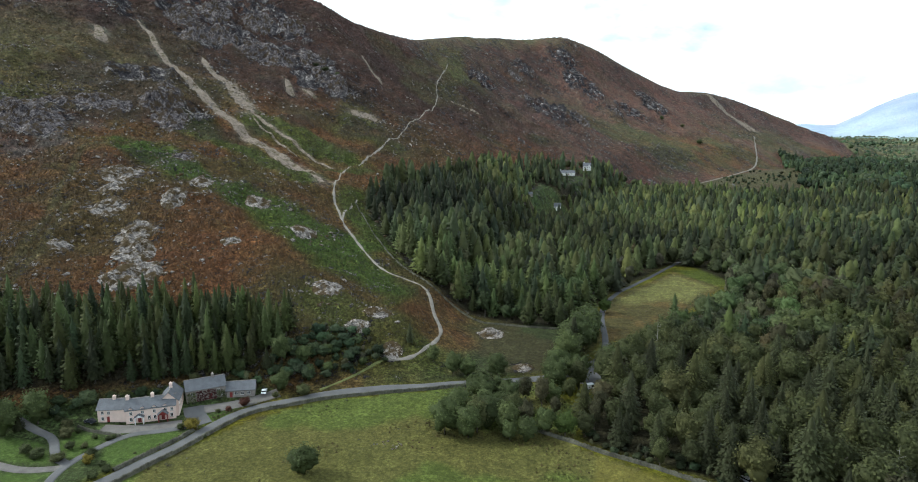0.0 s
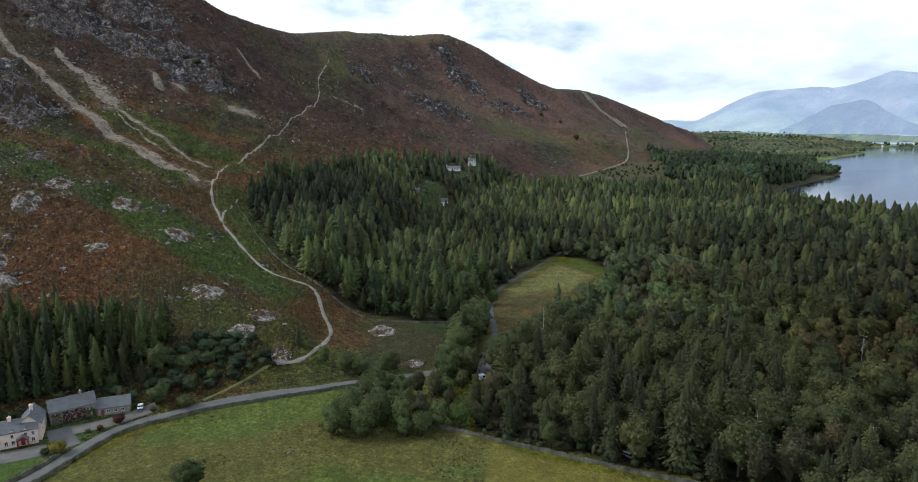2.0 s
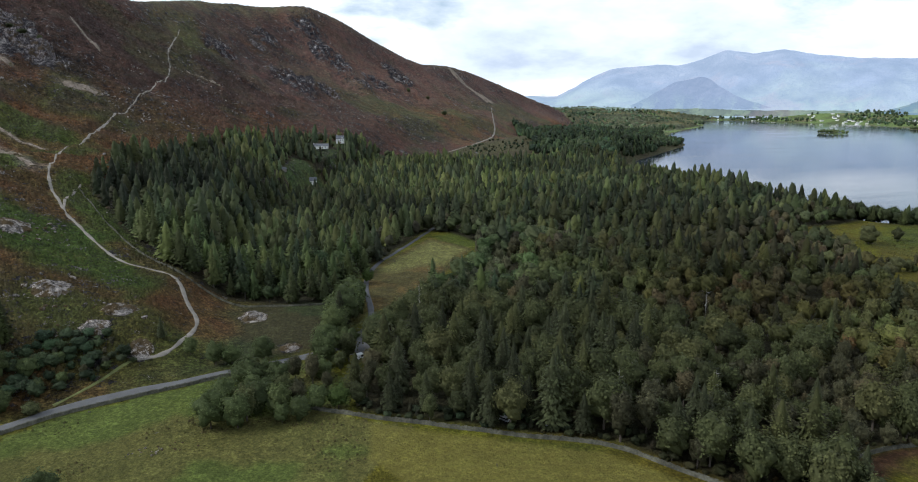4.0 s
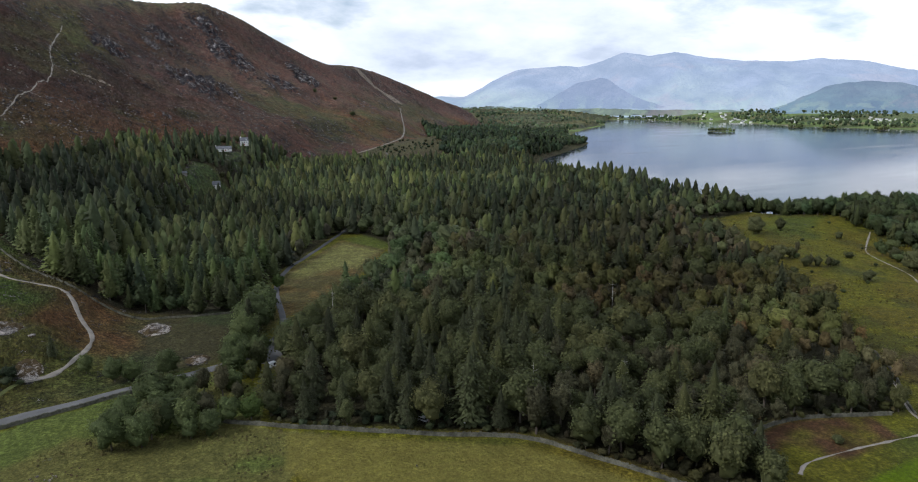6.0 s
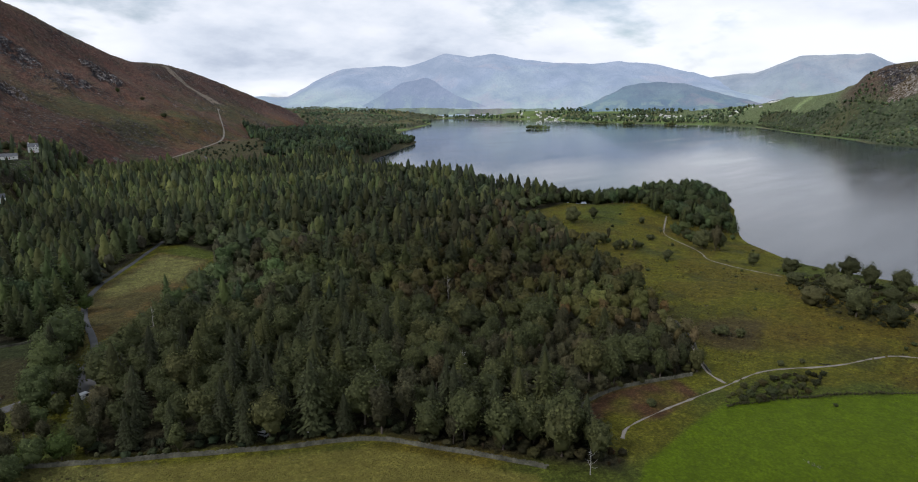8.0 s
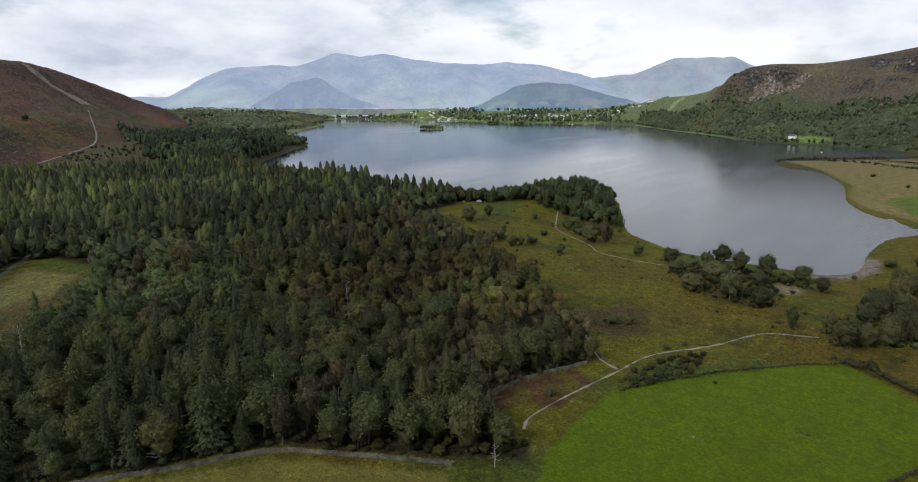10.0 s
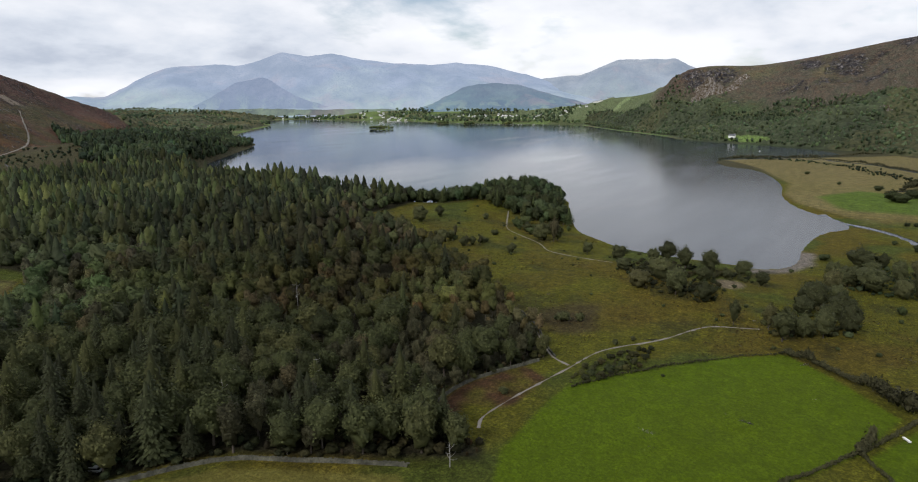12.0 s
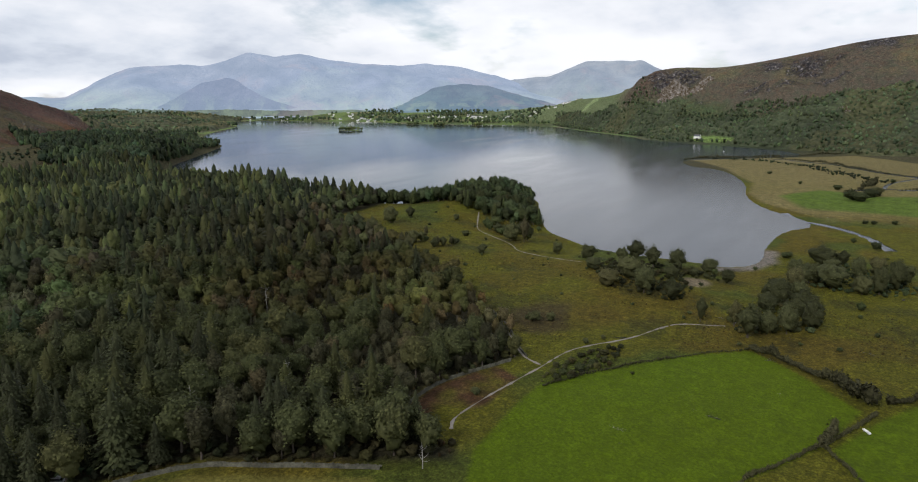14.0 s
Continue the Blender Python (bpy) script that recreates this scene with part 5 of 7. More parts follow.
def grow_woods():
    rng = np.random.default_rng(5)
    p = scatter(WOODS, 8.2, 7, HOLES)
    r = np.hypot(p[:, 0], p[:, 1])
    p = p[(r < 420) | (rng.uniform(0, 1, len(p)) < 0.9)]
    kinds, hs = kinds_for(p, rng)
    near = np.argsort(line_distance(p[:, 0], p[:, 1], STONE_WALL))
    first = near[:300]
    for k in first:
        plant(str(kinds[k]), float(p[k, 0]), float(p[k, 1]), float(hs[k]), int(k), "trees of the wood behind the stone wall")
    e = scatter(WOODS, 3.8, 27)
    e = e[(line_distance(e[:, 0], e[:, 1], np.concatenate([WOODS[:22], WOODS[:22][-1:]])) < 9) & (np.hypot(e[:, 0], e[:, 1]) < 430)]
    wood("undergrowth", "bushes and saplings along the edge of the wood", e, np.where(rng.uniform(0, 1, len(e)) < 0.75, "shrub", "birch"), rng.uniform(1.2, 4.5, len(e)), 0, 260, (0.70, 0.66, 0.62), category="undergrowth")
    rest = np.setdiff1d(np.arange(len(p)), first)
    d = np.hypot(p[rest, 0], p[rest, 1])
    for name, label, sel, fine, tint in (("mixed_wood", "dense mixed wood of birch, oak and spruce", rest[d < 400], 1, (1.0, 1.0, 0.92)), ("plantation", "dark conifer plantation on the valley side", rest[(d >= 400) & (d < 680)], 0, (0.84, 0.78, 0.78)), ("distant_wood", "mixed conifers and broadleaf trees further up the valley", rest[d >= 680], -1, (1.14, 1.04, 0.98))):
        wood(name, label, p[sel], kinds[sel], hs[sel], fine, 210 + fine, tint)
    p = scatter(HOUSE_PLANTING, 5.0, 9)
    k = np.where(rng.uniform(0, 1, len(p)) < 0.75, "larch", "spruce")
    # tint lowered to paint in shade from hill, trees and cloud
    wood("conifer_belt", "belt of tall dark conifers behind the guest house", p, k, rng.uniform(12, 22, len(p)), 1, 300, (0.64, 0.62, 0.54), slim=0.72)
    p = np.concatenate([scatter(SCRUB, 3.6, 21), scatter(HOUSE_SCRUB, 3.4, 23)])
    wood("hillside_scrub", "scrub of young trees and bushes below the fell", p, np.where(rng.uniform(0, 1, len(p)) < 0.8, "shrub", "birch"), rng.uniform(2, 6, len(p)), 1, 305, category="scrub")
    p = scatter(POINT_WOOD, 7.0, 11)
    k, h = np.where(rng.uniform(0, 1, len(p)) < 0.25, "larch", "broadleaf"), rng.uniform(11, 18.5, len(p))
    wood("point_wood", "wood of pine and oak on the lake point", p, k, h, 1, 310)
    p = scatter(HEADLAND, 9.5, 13)
    p = p[signed(p[:, 0], p[:, 1], HEADLAND) > 45 * (fractal(p[:, 0], p[:, 1], 90, 3, 119) - 0.45)]
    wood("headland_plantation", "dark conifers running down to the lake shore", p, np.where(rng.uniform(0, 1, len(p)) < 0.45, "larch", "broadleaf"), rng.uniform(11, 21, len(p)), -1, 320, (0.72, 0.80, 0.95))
    # haze over the far shore woods painted in with paler, bluer tints
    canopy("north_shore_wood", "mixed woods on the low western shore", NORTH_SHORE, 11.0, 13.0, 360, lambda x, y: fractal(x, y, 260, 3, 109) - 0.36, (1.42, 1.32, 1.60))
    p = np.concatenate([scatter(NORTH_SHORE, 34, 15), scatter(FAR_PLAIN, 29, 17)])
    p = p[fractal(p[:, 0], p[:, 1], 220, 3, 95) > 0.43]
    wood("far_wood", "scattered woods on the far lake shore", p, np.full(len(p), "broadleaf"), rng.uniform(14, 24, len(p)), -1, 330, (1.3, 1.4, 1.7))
    # haze painted into both east wood tints, which lean blue
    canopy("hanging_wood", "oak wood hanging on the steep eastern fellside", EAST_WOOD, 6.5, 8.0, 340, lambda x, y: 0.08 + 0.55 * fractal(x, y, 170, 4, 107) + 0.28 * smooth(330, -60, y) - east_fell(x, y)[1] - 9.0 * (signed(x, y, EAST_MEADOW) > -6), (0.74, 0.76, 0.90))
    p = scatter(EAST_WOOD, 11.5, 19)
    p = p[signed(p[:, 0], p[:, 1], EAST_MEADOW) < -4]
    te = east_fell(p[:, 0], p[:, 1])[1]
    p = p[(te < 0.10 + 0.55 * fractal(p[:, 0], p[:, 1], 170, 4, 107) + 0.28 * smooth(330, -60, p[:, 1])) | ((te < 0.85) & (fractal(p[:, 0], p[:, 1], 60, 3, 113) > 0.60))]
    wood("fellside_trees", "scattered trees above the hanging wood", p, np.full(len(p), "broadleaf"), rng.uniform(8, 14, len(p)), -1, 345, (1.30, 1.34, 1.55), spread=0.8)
    p = scatter(np.array([(205, 84), (225, 82), (248, 76), (262, 64), (250, 61), (232, 65), (212, 75)]), 3.3, 25)
    wood("grove_scrub", "bushes and saplings under the shore trees", np.concatenate([scatter(g, 4.2, 60 + k) for k, g in enumerate(GROVES)]), np.full(sum(len(scatter(g, 4.2, 60 + k)) for k, g in enumerate(GROVES)), "shrub"),
         rng.uniform(1.0, 3.6, sum(len(scatter(g, 4.2, 60 + k)) for k, g in enumerate(GROVES))), 1, 375, (0.9, 0.85, 0.8), category="undergrowth", spread=1.3)
    spit = dense(np.array(REED_SPIT, float), 7.0)
    spit = np.concatenate([spit + rng.normal(0, 7, spit.shape) for _ in range(3)])
    spit = spit[signed(spit[:, 0], spit[:, 1], LAKE) < -1]
    wood("reed_scrub", "dark willow scrub along the marsh channel", spit, np.full(len(spit), "shrub"), rng.uniform(1.5, 4.5, len(spit)), -1, 380, (0.9, 0.9, 0.95), category="scrub")
    wood("pasture_scrub", "dark bracken and gorse scrub above the pasture", p, np.full(len(p), "shrub"), rng.uniform(0.9, 3.0, len(p)), 1, 365, (1.0, 0.9, 0.75), category="scrub", spread=1.4)
    p = scatter(np.array([(425, 1060), (560, 1055), (620, 1170), (660, 1290), (560, 1260), (480, 1165)]), 13, 29)
    p = p[fractal(p[:, 0], p[:, 1], 60, 3, 135) > 0.50]
    wood("valley_scrub", "scattered bushes on the rough ground below the far fell", p, np.full(len(p), "shrub"), rng.uniform(2.5, 6, len(p)), -1, 370, (0.8, 0.75, 0.8), category="scrub", spread=1.3)
    q = []
    for ix, iy, rad, top in ISLANDS:
        a = rng.uniform(0, 6.28, 60)
        rr = rad * np.sqrt(rng.uniform(0, 0.5, 60))
        q.append(np.stack([ix + rr * np.cos(a) * 1.2, iy + rr * np.sin(a)], 1))
    q = np.concatenate(q)
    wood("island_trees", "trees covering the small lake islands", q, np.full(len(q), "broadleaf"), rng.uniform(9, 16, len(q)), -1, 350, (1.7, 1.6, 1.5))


grow_woods()
# ---- roads, paths, walls ----
def part(name, bm, material, parent, label="", smooth_shading=False):
    """Link a bmesh as one mesh object under a thing or a part."""
    me = bpy.data.meshes.new(name)
    bm.to_mesh(me)
    bm.free()
    me.materials.append(material)
    if smooth_shading:
        me.polygons.foreach_set("use_smooth", np.full(len(me.polygons), True))
    o = new(name, me)
    if parent:
        o.parent = parent
    if label:
        o["label"] = label
    return o


def along(line, step):
    """Points along a rounded line, with the directions across it."""
    p = dense(rounded(line, 2), step)
    t = np.gradient(p, axis=0)
    t /= np.linalg.norm(t, axis=1)[:, None] + 1e-9
    return p, np.stack([-t[:, 1], t[:, 0]], 1)


def ribbon(name, label, line, width, material, lift=0.10, step=1.6, ragged=0.0, seed=0, category="path"):
    """A road or path laid on the ground, with shoulders that go into it."""
    rng = np.random.default_rng(seed)
    p, nrm = along(line, step)
    w = width * (1 + ragged * (value_noise(np.arange(len(p)) * 0.35, np.zeros(len(p)), seed) - 0.5) * 2)
    cols = []
    for f in (-0.62, -0.5, -0.25, 0.0, 0.25, 0.5, 0.62):
        q = p + nrm * (w * f)[:, None]
        z = ground_z(q[:, 0], q[:, 1]) + (lift if abs(f) < 0.6 else -0.35)
        cols.append(np.column_stack([q, z]))
    V = np.stack(cols, 1)
    n, k = V.shape[:2]
    i = np.arange(n * k).reshape(n, k)
    quads = np.stack([i[:-1, :-1], i[:-1, 1:], i[1:, 1:], i[1:, :-1]], -1).reshape(-1, 4)[:, ::-1]
    return tagged(new(name, mesh_of(name, V.reshape(-1, 3), quads, material)), label, category, kind="structure")


ROAD = [(-112, 150), (-99.4, 170.5), (-94.1, 180.4), (-88.1, 190.9), (-83.5, 203.2), (-77.4, 214.1), (-71, 220.3), (-61.1, 223.2), (-47.5, 230.4), (-21.5, 235.6), (-1.2, 239.9), (17.4, 243.2),
        (36.4, 245.9), (52, 253), (64, 268), (72, 291), (78, 334), (93, 375), (126, 419), (164, 470), (235, 560), (330, 720), (420, 900), (470, 1090)]
FELL_PATH = [(-12, 1192), (-31, 1053), (-23, 970), (-40, 871), (-61, 796), (-73, 704), (-85, 628), (-93, 567), (-92, 494), (-85.5, 457), (-73, 418), (-63.5, 393.5), (-48.8, 363), (-38.4, 343.4),
             (-23.7, 336), (-13, 328.6), (-10, 303), (-5, 289), (-10, 267), (-18, 255.5), (-27.7, 252.6)]
ribbon("road", "narrow grey tarmac lane along the foot of the fell", ROAD[:15], 4.4, MAT["asphalt"], 0.14, category="road")
ribbon("road", "dark narrow lane running on through the wood", ROAD[14:], 2.8, MAT["lane"], 0.12, category="road")
ribbon("footpath", "pale worn stone footpath climbing the fell", FELL_PATH, 1.35, MAT["gravel"], 0.18, 2.2, 0.6, 1)
ribbon("footpath", "pale worn path forking off beside the wood", [(-73, 418), (-75, 440), (-71.7, 475)], 1.3, MAT["gravel"], 0.2, 2.0, 0.4, 2)
ribbon("footpath", "grassy track running down to the lane", [(-27.7, 252.6), (-40, 241), (-51, 232.5)], 1.0, MAT["turf"], 0.12, 2.0, 0.4, 3)
ribbon("footpath", "pale path through the lakeside moor", [(526, 271), (492, 255), (463, 240), (451, 220), (431, 193), (413.5, 183), (406, 162.5), (399.5, 129.5)], 0.9, MAT["gravel"], 0.12, 1.5, 0.8, 4)
ribbon("footpath", "pale path beside the green pasture", [(160, 92), (167, 95.3), (181.7, 94), (199, 91.2), (223.7, 86.5), (241, 84.7), (254, 79.3), (269.4, 66.4), (292.5, 57), (303.8, 50.4), (311.5, 30.6)], 0.8,
       MAT["gravel"], 0.10, 1.2, 0.85, 5)
ribbon("footpath", "faint pale path along the wood's edge", [(224, 88), (229, 98), (250, 112), (268, 132)], 1.0, MAT["gravel"], 0.12, 2.0, 0.5, 6)
ribbon("footpath", "pale track round the far fell foot", [(421, 1122), (503, 1196), (570, 1276), (651, 1389), (736, 1593), (780, 1699)], 2.6, MAT["gravel"], 0.6, 5.0, 0.4, 7)
# the drive and yards of the guest house, and the car park
ribbon("driveway", "dark tarmac drive in front of the guest house", [(-88, 207), (-97, 202), (-107.7, 199), (-112.7, 188.6), (-115.6, 181), (-116, 172), (-112, 160)], 2.6, MAT["asphalt"], 0.13, category="drive", seed=9)
ribbon("driveway", "tarmac drive curving up to the trees", [(-115.6, 180), (-122, 184), (-130, 197), (-137, 200), (-146, 204)], 2.6, MAT["asphalt"], 0.16, category="drive", seed=10)
ribbon("driveway", "pale gravel drive", [(-116, 178), (-125, 176.5), (-134, 178), (-150, 184)], 3.2, MAT["yard"], 0.12, category="drive", seed=11)
ribbon("yard", "gravel yard before the guest house", [(-118, 203), (-107, 202.8), (-93, 207.5)], 5.5, MAT["yard"], 0.10, category="yard", seed=12)
ribbon("yard", "tarmac yard beside the guest house", [(-86, 207), (-91, 214), (-93.5, 219)], 6.5, MAT["asphalt"], 0.17, category="yard", seed=13)
ribbon("yard", "gravel yard before the long outbuilding", [(-93, 216.5), (-83, 220.5), (-72, 226), (-66, 230)], 5.0, MAT["yard"], 0.13, category="yard", seed=14)
ribbon("car_park", "tarmac car park among trees", [(52, 240), (58, 250), (66, 268), (71, 282), (73, 288)], 6.5, MAT["asphalt"], 0.2, category="car park", seed=15)


def dry_wall(name, label, line, height=1.25, thick=0.55, seed=0, step=0.9):
    """A dry stone wall with a leaning face and a ragged row of cope stones on edge."""
    rng = np.random.default_rng(seed)
    p, nrm = along(line, step)
    z = ground_z(p[:, 0], p[:, 1])
    h = height * (1 + 0.16 * rng.uniform(-1, 1, len(p)))
    V, T = [], []
    prof = ((-0.55, -0.4), (-0.5, 0.0), (-0.36, 0.86), (0.36, 0.86), (0.5, 0.0), (0.55, -0.4))
    for f, g in prof:
        j = rng.uniform(-0.07, 0.07, len(p))
        q = p + nrm * ((thick * f * 1.6 + j)[:, None])
        V.append(np.column_stack([q, z + np.where(g > 0, h * g, g)]))
    V = np.stack(V, 1)
    n, k = V.shape[:2]
    i = np.arange(n * k).reshape(n, k)
    tri = []
    a, b, c, d = i[:-1, :-1].ravel(), i[:-1, 1:].ravel(), i[1:, 1:].ravel(), i[1:, :-1].ravel()
    tri = np.concatenate([np.stack([a, c, b], 1), np.stack([a, d, c], 1)])
    pieces = [(V.reshape(-1, 3), tri)]
    box_t = np.array([(0, 1, 2), (0, 2, 3), (4, 6, 5), (4, 7, 6), (0, 4, 5), (0, 5, 1), (1, 5, 6), (1, 6, 2), (2, 6, 7), (2, 7, 3), (3, 7, 4), (3, 4, 0)])
    for m in range(len(p)):
        t = np.array((nrm[m, 1], -nrm[m, 0]))
        for s in (0.0, 0.5):
            w, hh, dp = rng.uniform(0.14, 0.24), rng.uniform(0.16, 0.34), thick * rng.uniform(0.36, 0.52)
            c = p[m] + t * step * s
            lean = t * rng.uniform(-0.06, 0.06)
            base = [c + t * sx * w + nrm[m] * sy * dp for sx, sy in ((-1, -1), (1, -1), (1, 1), (-1, 1))]
            z0 = z[m] + h[m] * 0.82
            pieces.append((np.array([(*q, z0) for q in base] + [(*(q + lean), z0 + hh) for q in base]), box_t))
    return tagged(new(name, mesh_of(name, *joined(pieces), MAT["wallstone"], False)), label, "stone wall", kind="structure")


dry_wall("wall_wood", "grey dry stone wall along the edge of the wood", STONE_WALL, 1.2, 0.5, 1)
dry_wall("wall_road_north", "dry stone wall on the upper side of the lane", [(-100, 176), (-91.3, 192), (-86.5, 204)], 1.1, 0.55, 2)
dry_wall("wall_road_south", "dry stone wall between lane and field", [(-108, 148), (-95.6, 169.5), (-90.2, 180), (-84.4, 191), (-79.6, 203), (-74, 212), (-68.5, 217), (-59.5, 219.6), (-46.5, 226.8), (-21, 232), (-1, 236.2), (17, 239.6)], 1.2, 0.55, 3)
dry_wall("wall_plantation", "mossy stone wall below the plantation", [(-72, 470), (-52, 408), (-31, 357), (-7, 330), (16, 320.5), (51, 307.5), (66, 322)], 0.7, 0.4, 4)
dry_wall("wall_glade", "stone wall beside the bracken glade", [(156, 112), (184, 115), (206, 107), (222, 100)], 1.1, 0.5, 5)
dry_wall("wall_terrace", "low garden wall before the guest house", [(-126, 203.5), (-119, 200.5), (-112.5, 198.8), (-109, 197.5)], 0.9, 0.4, 6)
dry_wall("wall_moor", "tumbled stone wall crossing the moor", [(229, 96), (238, 104), (262, 119), (276, 134)], 0.8, 0.5, 7)


# the river winding through the marsh to the lake, and ditches
ribbon("river", "river mouth opening into the bay", [(700, 24), (667, 14), (648, -8), (620, -28), (585, -42), (540, -52)], 6.0, MAT["water"], 0.2, 4.0, 0.4, 22, "river")
for line, w in (([(1250, 205), (1330, 95), (1220, -20), (1120, -60), (1010, -130), (900, -220)], 9.0), ([(880, -40), (905, -70), (880, -100), (930, -125), (990, -150)], 6.0), ([(905, -70), (960, -80), (1030, -120)], 4.0)):
    ribbon("river", "dark river channel winding through the marsh", line, w, MAT["water"], 0.25, 6.0, 0.3, 21, "river")
# ---- houses and cars ----
def box(bm, x0, x1, y0, y1, z0, z1):
    v = [bm.verts.new((x, y, z)) for z in (z0, z1) for x, y in ((x0, y0), (x1, y0), (x1, y1), (x0, y1))]
    for f in ((3, 2, 1, 0), (4, 5, 6, 7), (0, 1, 5, 4), (1, 2, 6, 5), (2, 3, 7, 6), (3, 0, 4, 7)):
        bm.faces.new([v[i] for i in f])


def prism(bm, section, a, b, axis=0):
    """A closed section in two axes, drawn out along the third from a to b."""
    def at(p, s):
        return (s, p[0], p[1]) if axis == 0 else (p[0], s, p[1])
    lo, hi = [bm.verts.new(at(p, a)) for p in section], [bm.verts.new(at(p, b)) for p in section]
    n = len(section)
    bm.faces.new(lo)
    bm.faces.new(hi[::-1])
    for i in range(n):
        bm.faces.new((lo[i], hi[i], hi[(i + 1) % n], lo[(i + 1) % n]))
    bmesh.ops.recalc_face_normals(bm, faces=bm.faces[:])


def front_wall(bm, length, height, thick, openings, y):
    """A wall along x at depth y, cut through by openings (x0, x1, z0, z1)."""
    xs = sorted({0.0, length, *(v for o in openings for v in o[:2])})
    zs = sorted({-0.6, height, *(v for o in openings for v in o[2:])})
    for x0, x1 in zip(xs[:-1], xs[1:]):
        for z0, z1 in zip(zs[:-1], zs[1:]):
            if not any(o[0] <= x0 and x1 <= o[1] and o[2] <= z0 and z1 <= o[3] for o in openings):
                for yy in (y, y + thick):
                    bm.faces.new([bm.verts.new(p) for p in ((x0, yy, z0), (x1, yy, z0), (x1, yy, z1), (x0, yy, z1))])
    for x0, x1, z0, z1 in openings:
        for a, b in (((x0, z0), (x1, z0)), ((x1, z0), (x1, z1)), ((x1, z1), (x0, z1)), ((x0, z1), (x0, z0))):
            bm.faces.new([bm.verts.new(p) for p in ((a[0], y, a[1]), (b[0], y, b[1]), (b[0], y + thick, b[1]), (a[0], y + thick, a[1]))])


def building(name, label, x, y, turn, length, depth, eaves, ridge, wall, windows=(), doors=(), chimneys=(), gablets=(), sink=0.0, category="house"):
    """A gabled house: local x along its front, the front at y = 0, the back at y = depth."""
    root = new(name)
    c, s = math.cos(radians(turn)), math.sin(radians(turn))
    z = min(float(ground_z(x + c * u - s * v, y + s * u + c * v)) for u in (0, length) for v in (0, depth / 2))
    root.matrix_world = pose(x, y, z + 0.15 - sink, 0, 0, turn)
    holes = [(u - w / 2, u + w / 2, h, h + t) for u, h, w, t in (*windows, *doors)]
    bm = bmesh.new()
    front_wall(bm, length, eaves, 0.35, holes, 0.0)
    front_wall(bm, length, eaves, 0.35, (), depth - 0.35)
    for a, b in ((0.0, 0.35), (length - 0.35, length)):
        prism(bm, [(0.002, -0.6), (depth - 0.002, -0.6), (depth - 0.002, eaves), (depth / 2, ridge), (0.002, eaves)], a, b)
    part("wall", bm, wall, root)
    over, th = 0.35, 0.16
    rise = (ridge - eaves) / (depth / 2)
    for nm, y0, y1 in (("roof", -over, depth / 2), ("roof", depth + over, depth / 2)):
        bm = bmesh.new()
        z0, z1 = eaves - over * rise + 0.05, ridge + 0.05
        prism(bm, [(y0, z0), (y1, z1), (y1, z1 + th), (y0, z0 + th)], -over, length + over)
        slope = part(nm, bm, MAT["slate"], root, "grey slate roof")
        n = 9
        for k in range(n):
            bm = bmesh.new()
            f0, f1 = k / n, (k + 1) / n
            ya, yb, za, zb = y0 + (y1 - y0) * f0, y0 + (y1 - y0) * f1, z0 + (z1 - z0) * f0, z0 + (z1 - z0) * f1
            prism(bm, [(ya, za + th), (ya, za + th + 0.05), (yb, zb + th + 0.012), (yb, zb + th)], -over + 0.01 * (k % 2), length + over - 0.01 * (k % 2))
            part("slate_course", bm, MAT["slate"], slope)
    bm = bmesh.new()
    box(bm, -over, length + over, depth / 2 - 0.14, depth / 2 + 0.14, ridge + 0.14, ridge + 0.30)
    part("ridge", bm, MAT["house_stone"], root)
    for u, h, w, t in windows:
        bm = bmesh.new()
        for a, b, cc, d in ((u - w / 2, u - w / 2 + 0.09, h, h + t), (u + w / 2 - 0.09, u + w / 2, h, h + t), (u - w / 2 + 0.09, u + w / 2 - 0.09, h, h + 0.09), (u - w / 2 + 0.09, u + w / 2 - 0.09, h + t - 0.09, h + t),
                          (u - 0.03, u + 0.03, h + 0.09, h + t - 0.09)):
            box(bm, a, b, 0.05, 0.15, cc, d)
        win = part("window", bm, MAT["paint_white"], root, "white-framed window")
        bm = bmesh.new()
        box(bm, u - w / 2 + 0.09, u + w / 2 - 0.09, 0.11, 0.13, h + 0.09, h + t - 0.09)
        part("pane", bm, MAT["glass"], win)
        bm = bmesh.new()
        box(bm, u - w / 2 - 0.08, u + w / 2 + 0.08, -0.10, 0.04, h - 0.12, h - 0.01)
        part("sill", bm, MAT["house_stone"], win)
    for u, h, w, t in doors:
        bm = bmesh.new()
        box(bm, u - w / 2 + 0.01, u + w / 2 - 0.01, 0.10, 0.18, h + 0.01, h + t - 0.01)
        part("door", bm, MAT["door_red"], root, "dark red painted door")
    for u, size, tall in chimneys:
        bm = bmesh.new()
        box(bm, u - size, u + size, depth / 2 - 0.45, depth / 2 + 0.45, ridge - 0.6, ridge + tall)
        box(bm, u - size - 0.08, u + size + 0.08, depth / 2 - 0.53, depth / 2 + 0.53, ridge + tall, ridge + tall + 0.14)
        ch = part("chimney", bm, wall, root, "square chimney stack")
        bm = bmesh.new()
        bmesh.ops.create_cone(bm, cap_ends=True, segments=10, radius1=0.17, radius2=0.13, depth=0.5, matrix=Matrix.Translation((u, depth / 2, ridge + tall + 0.38)))
        part("chimney_pot", bm, MAT["render_pink"], ch)
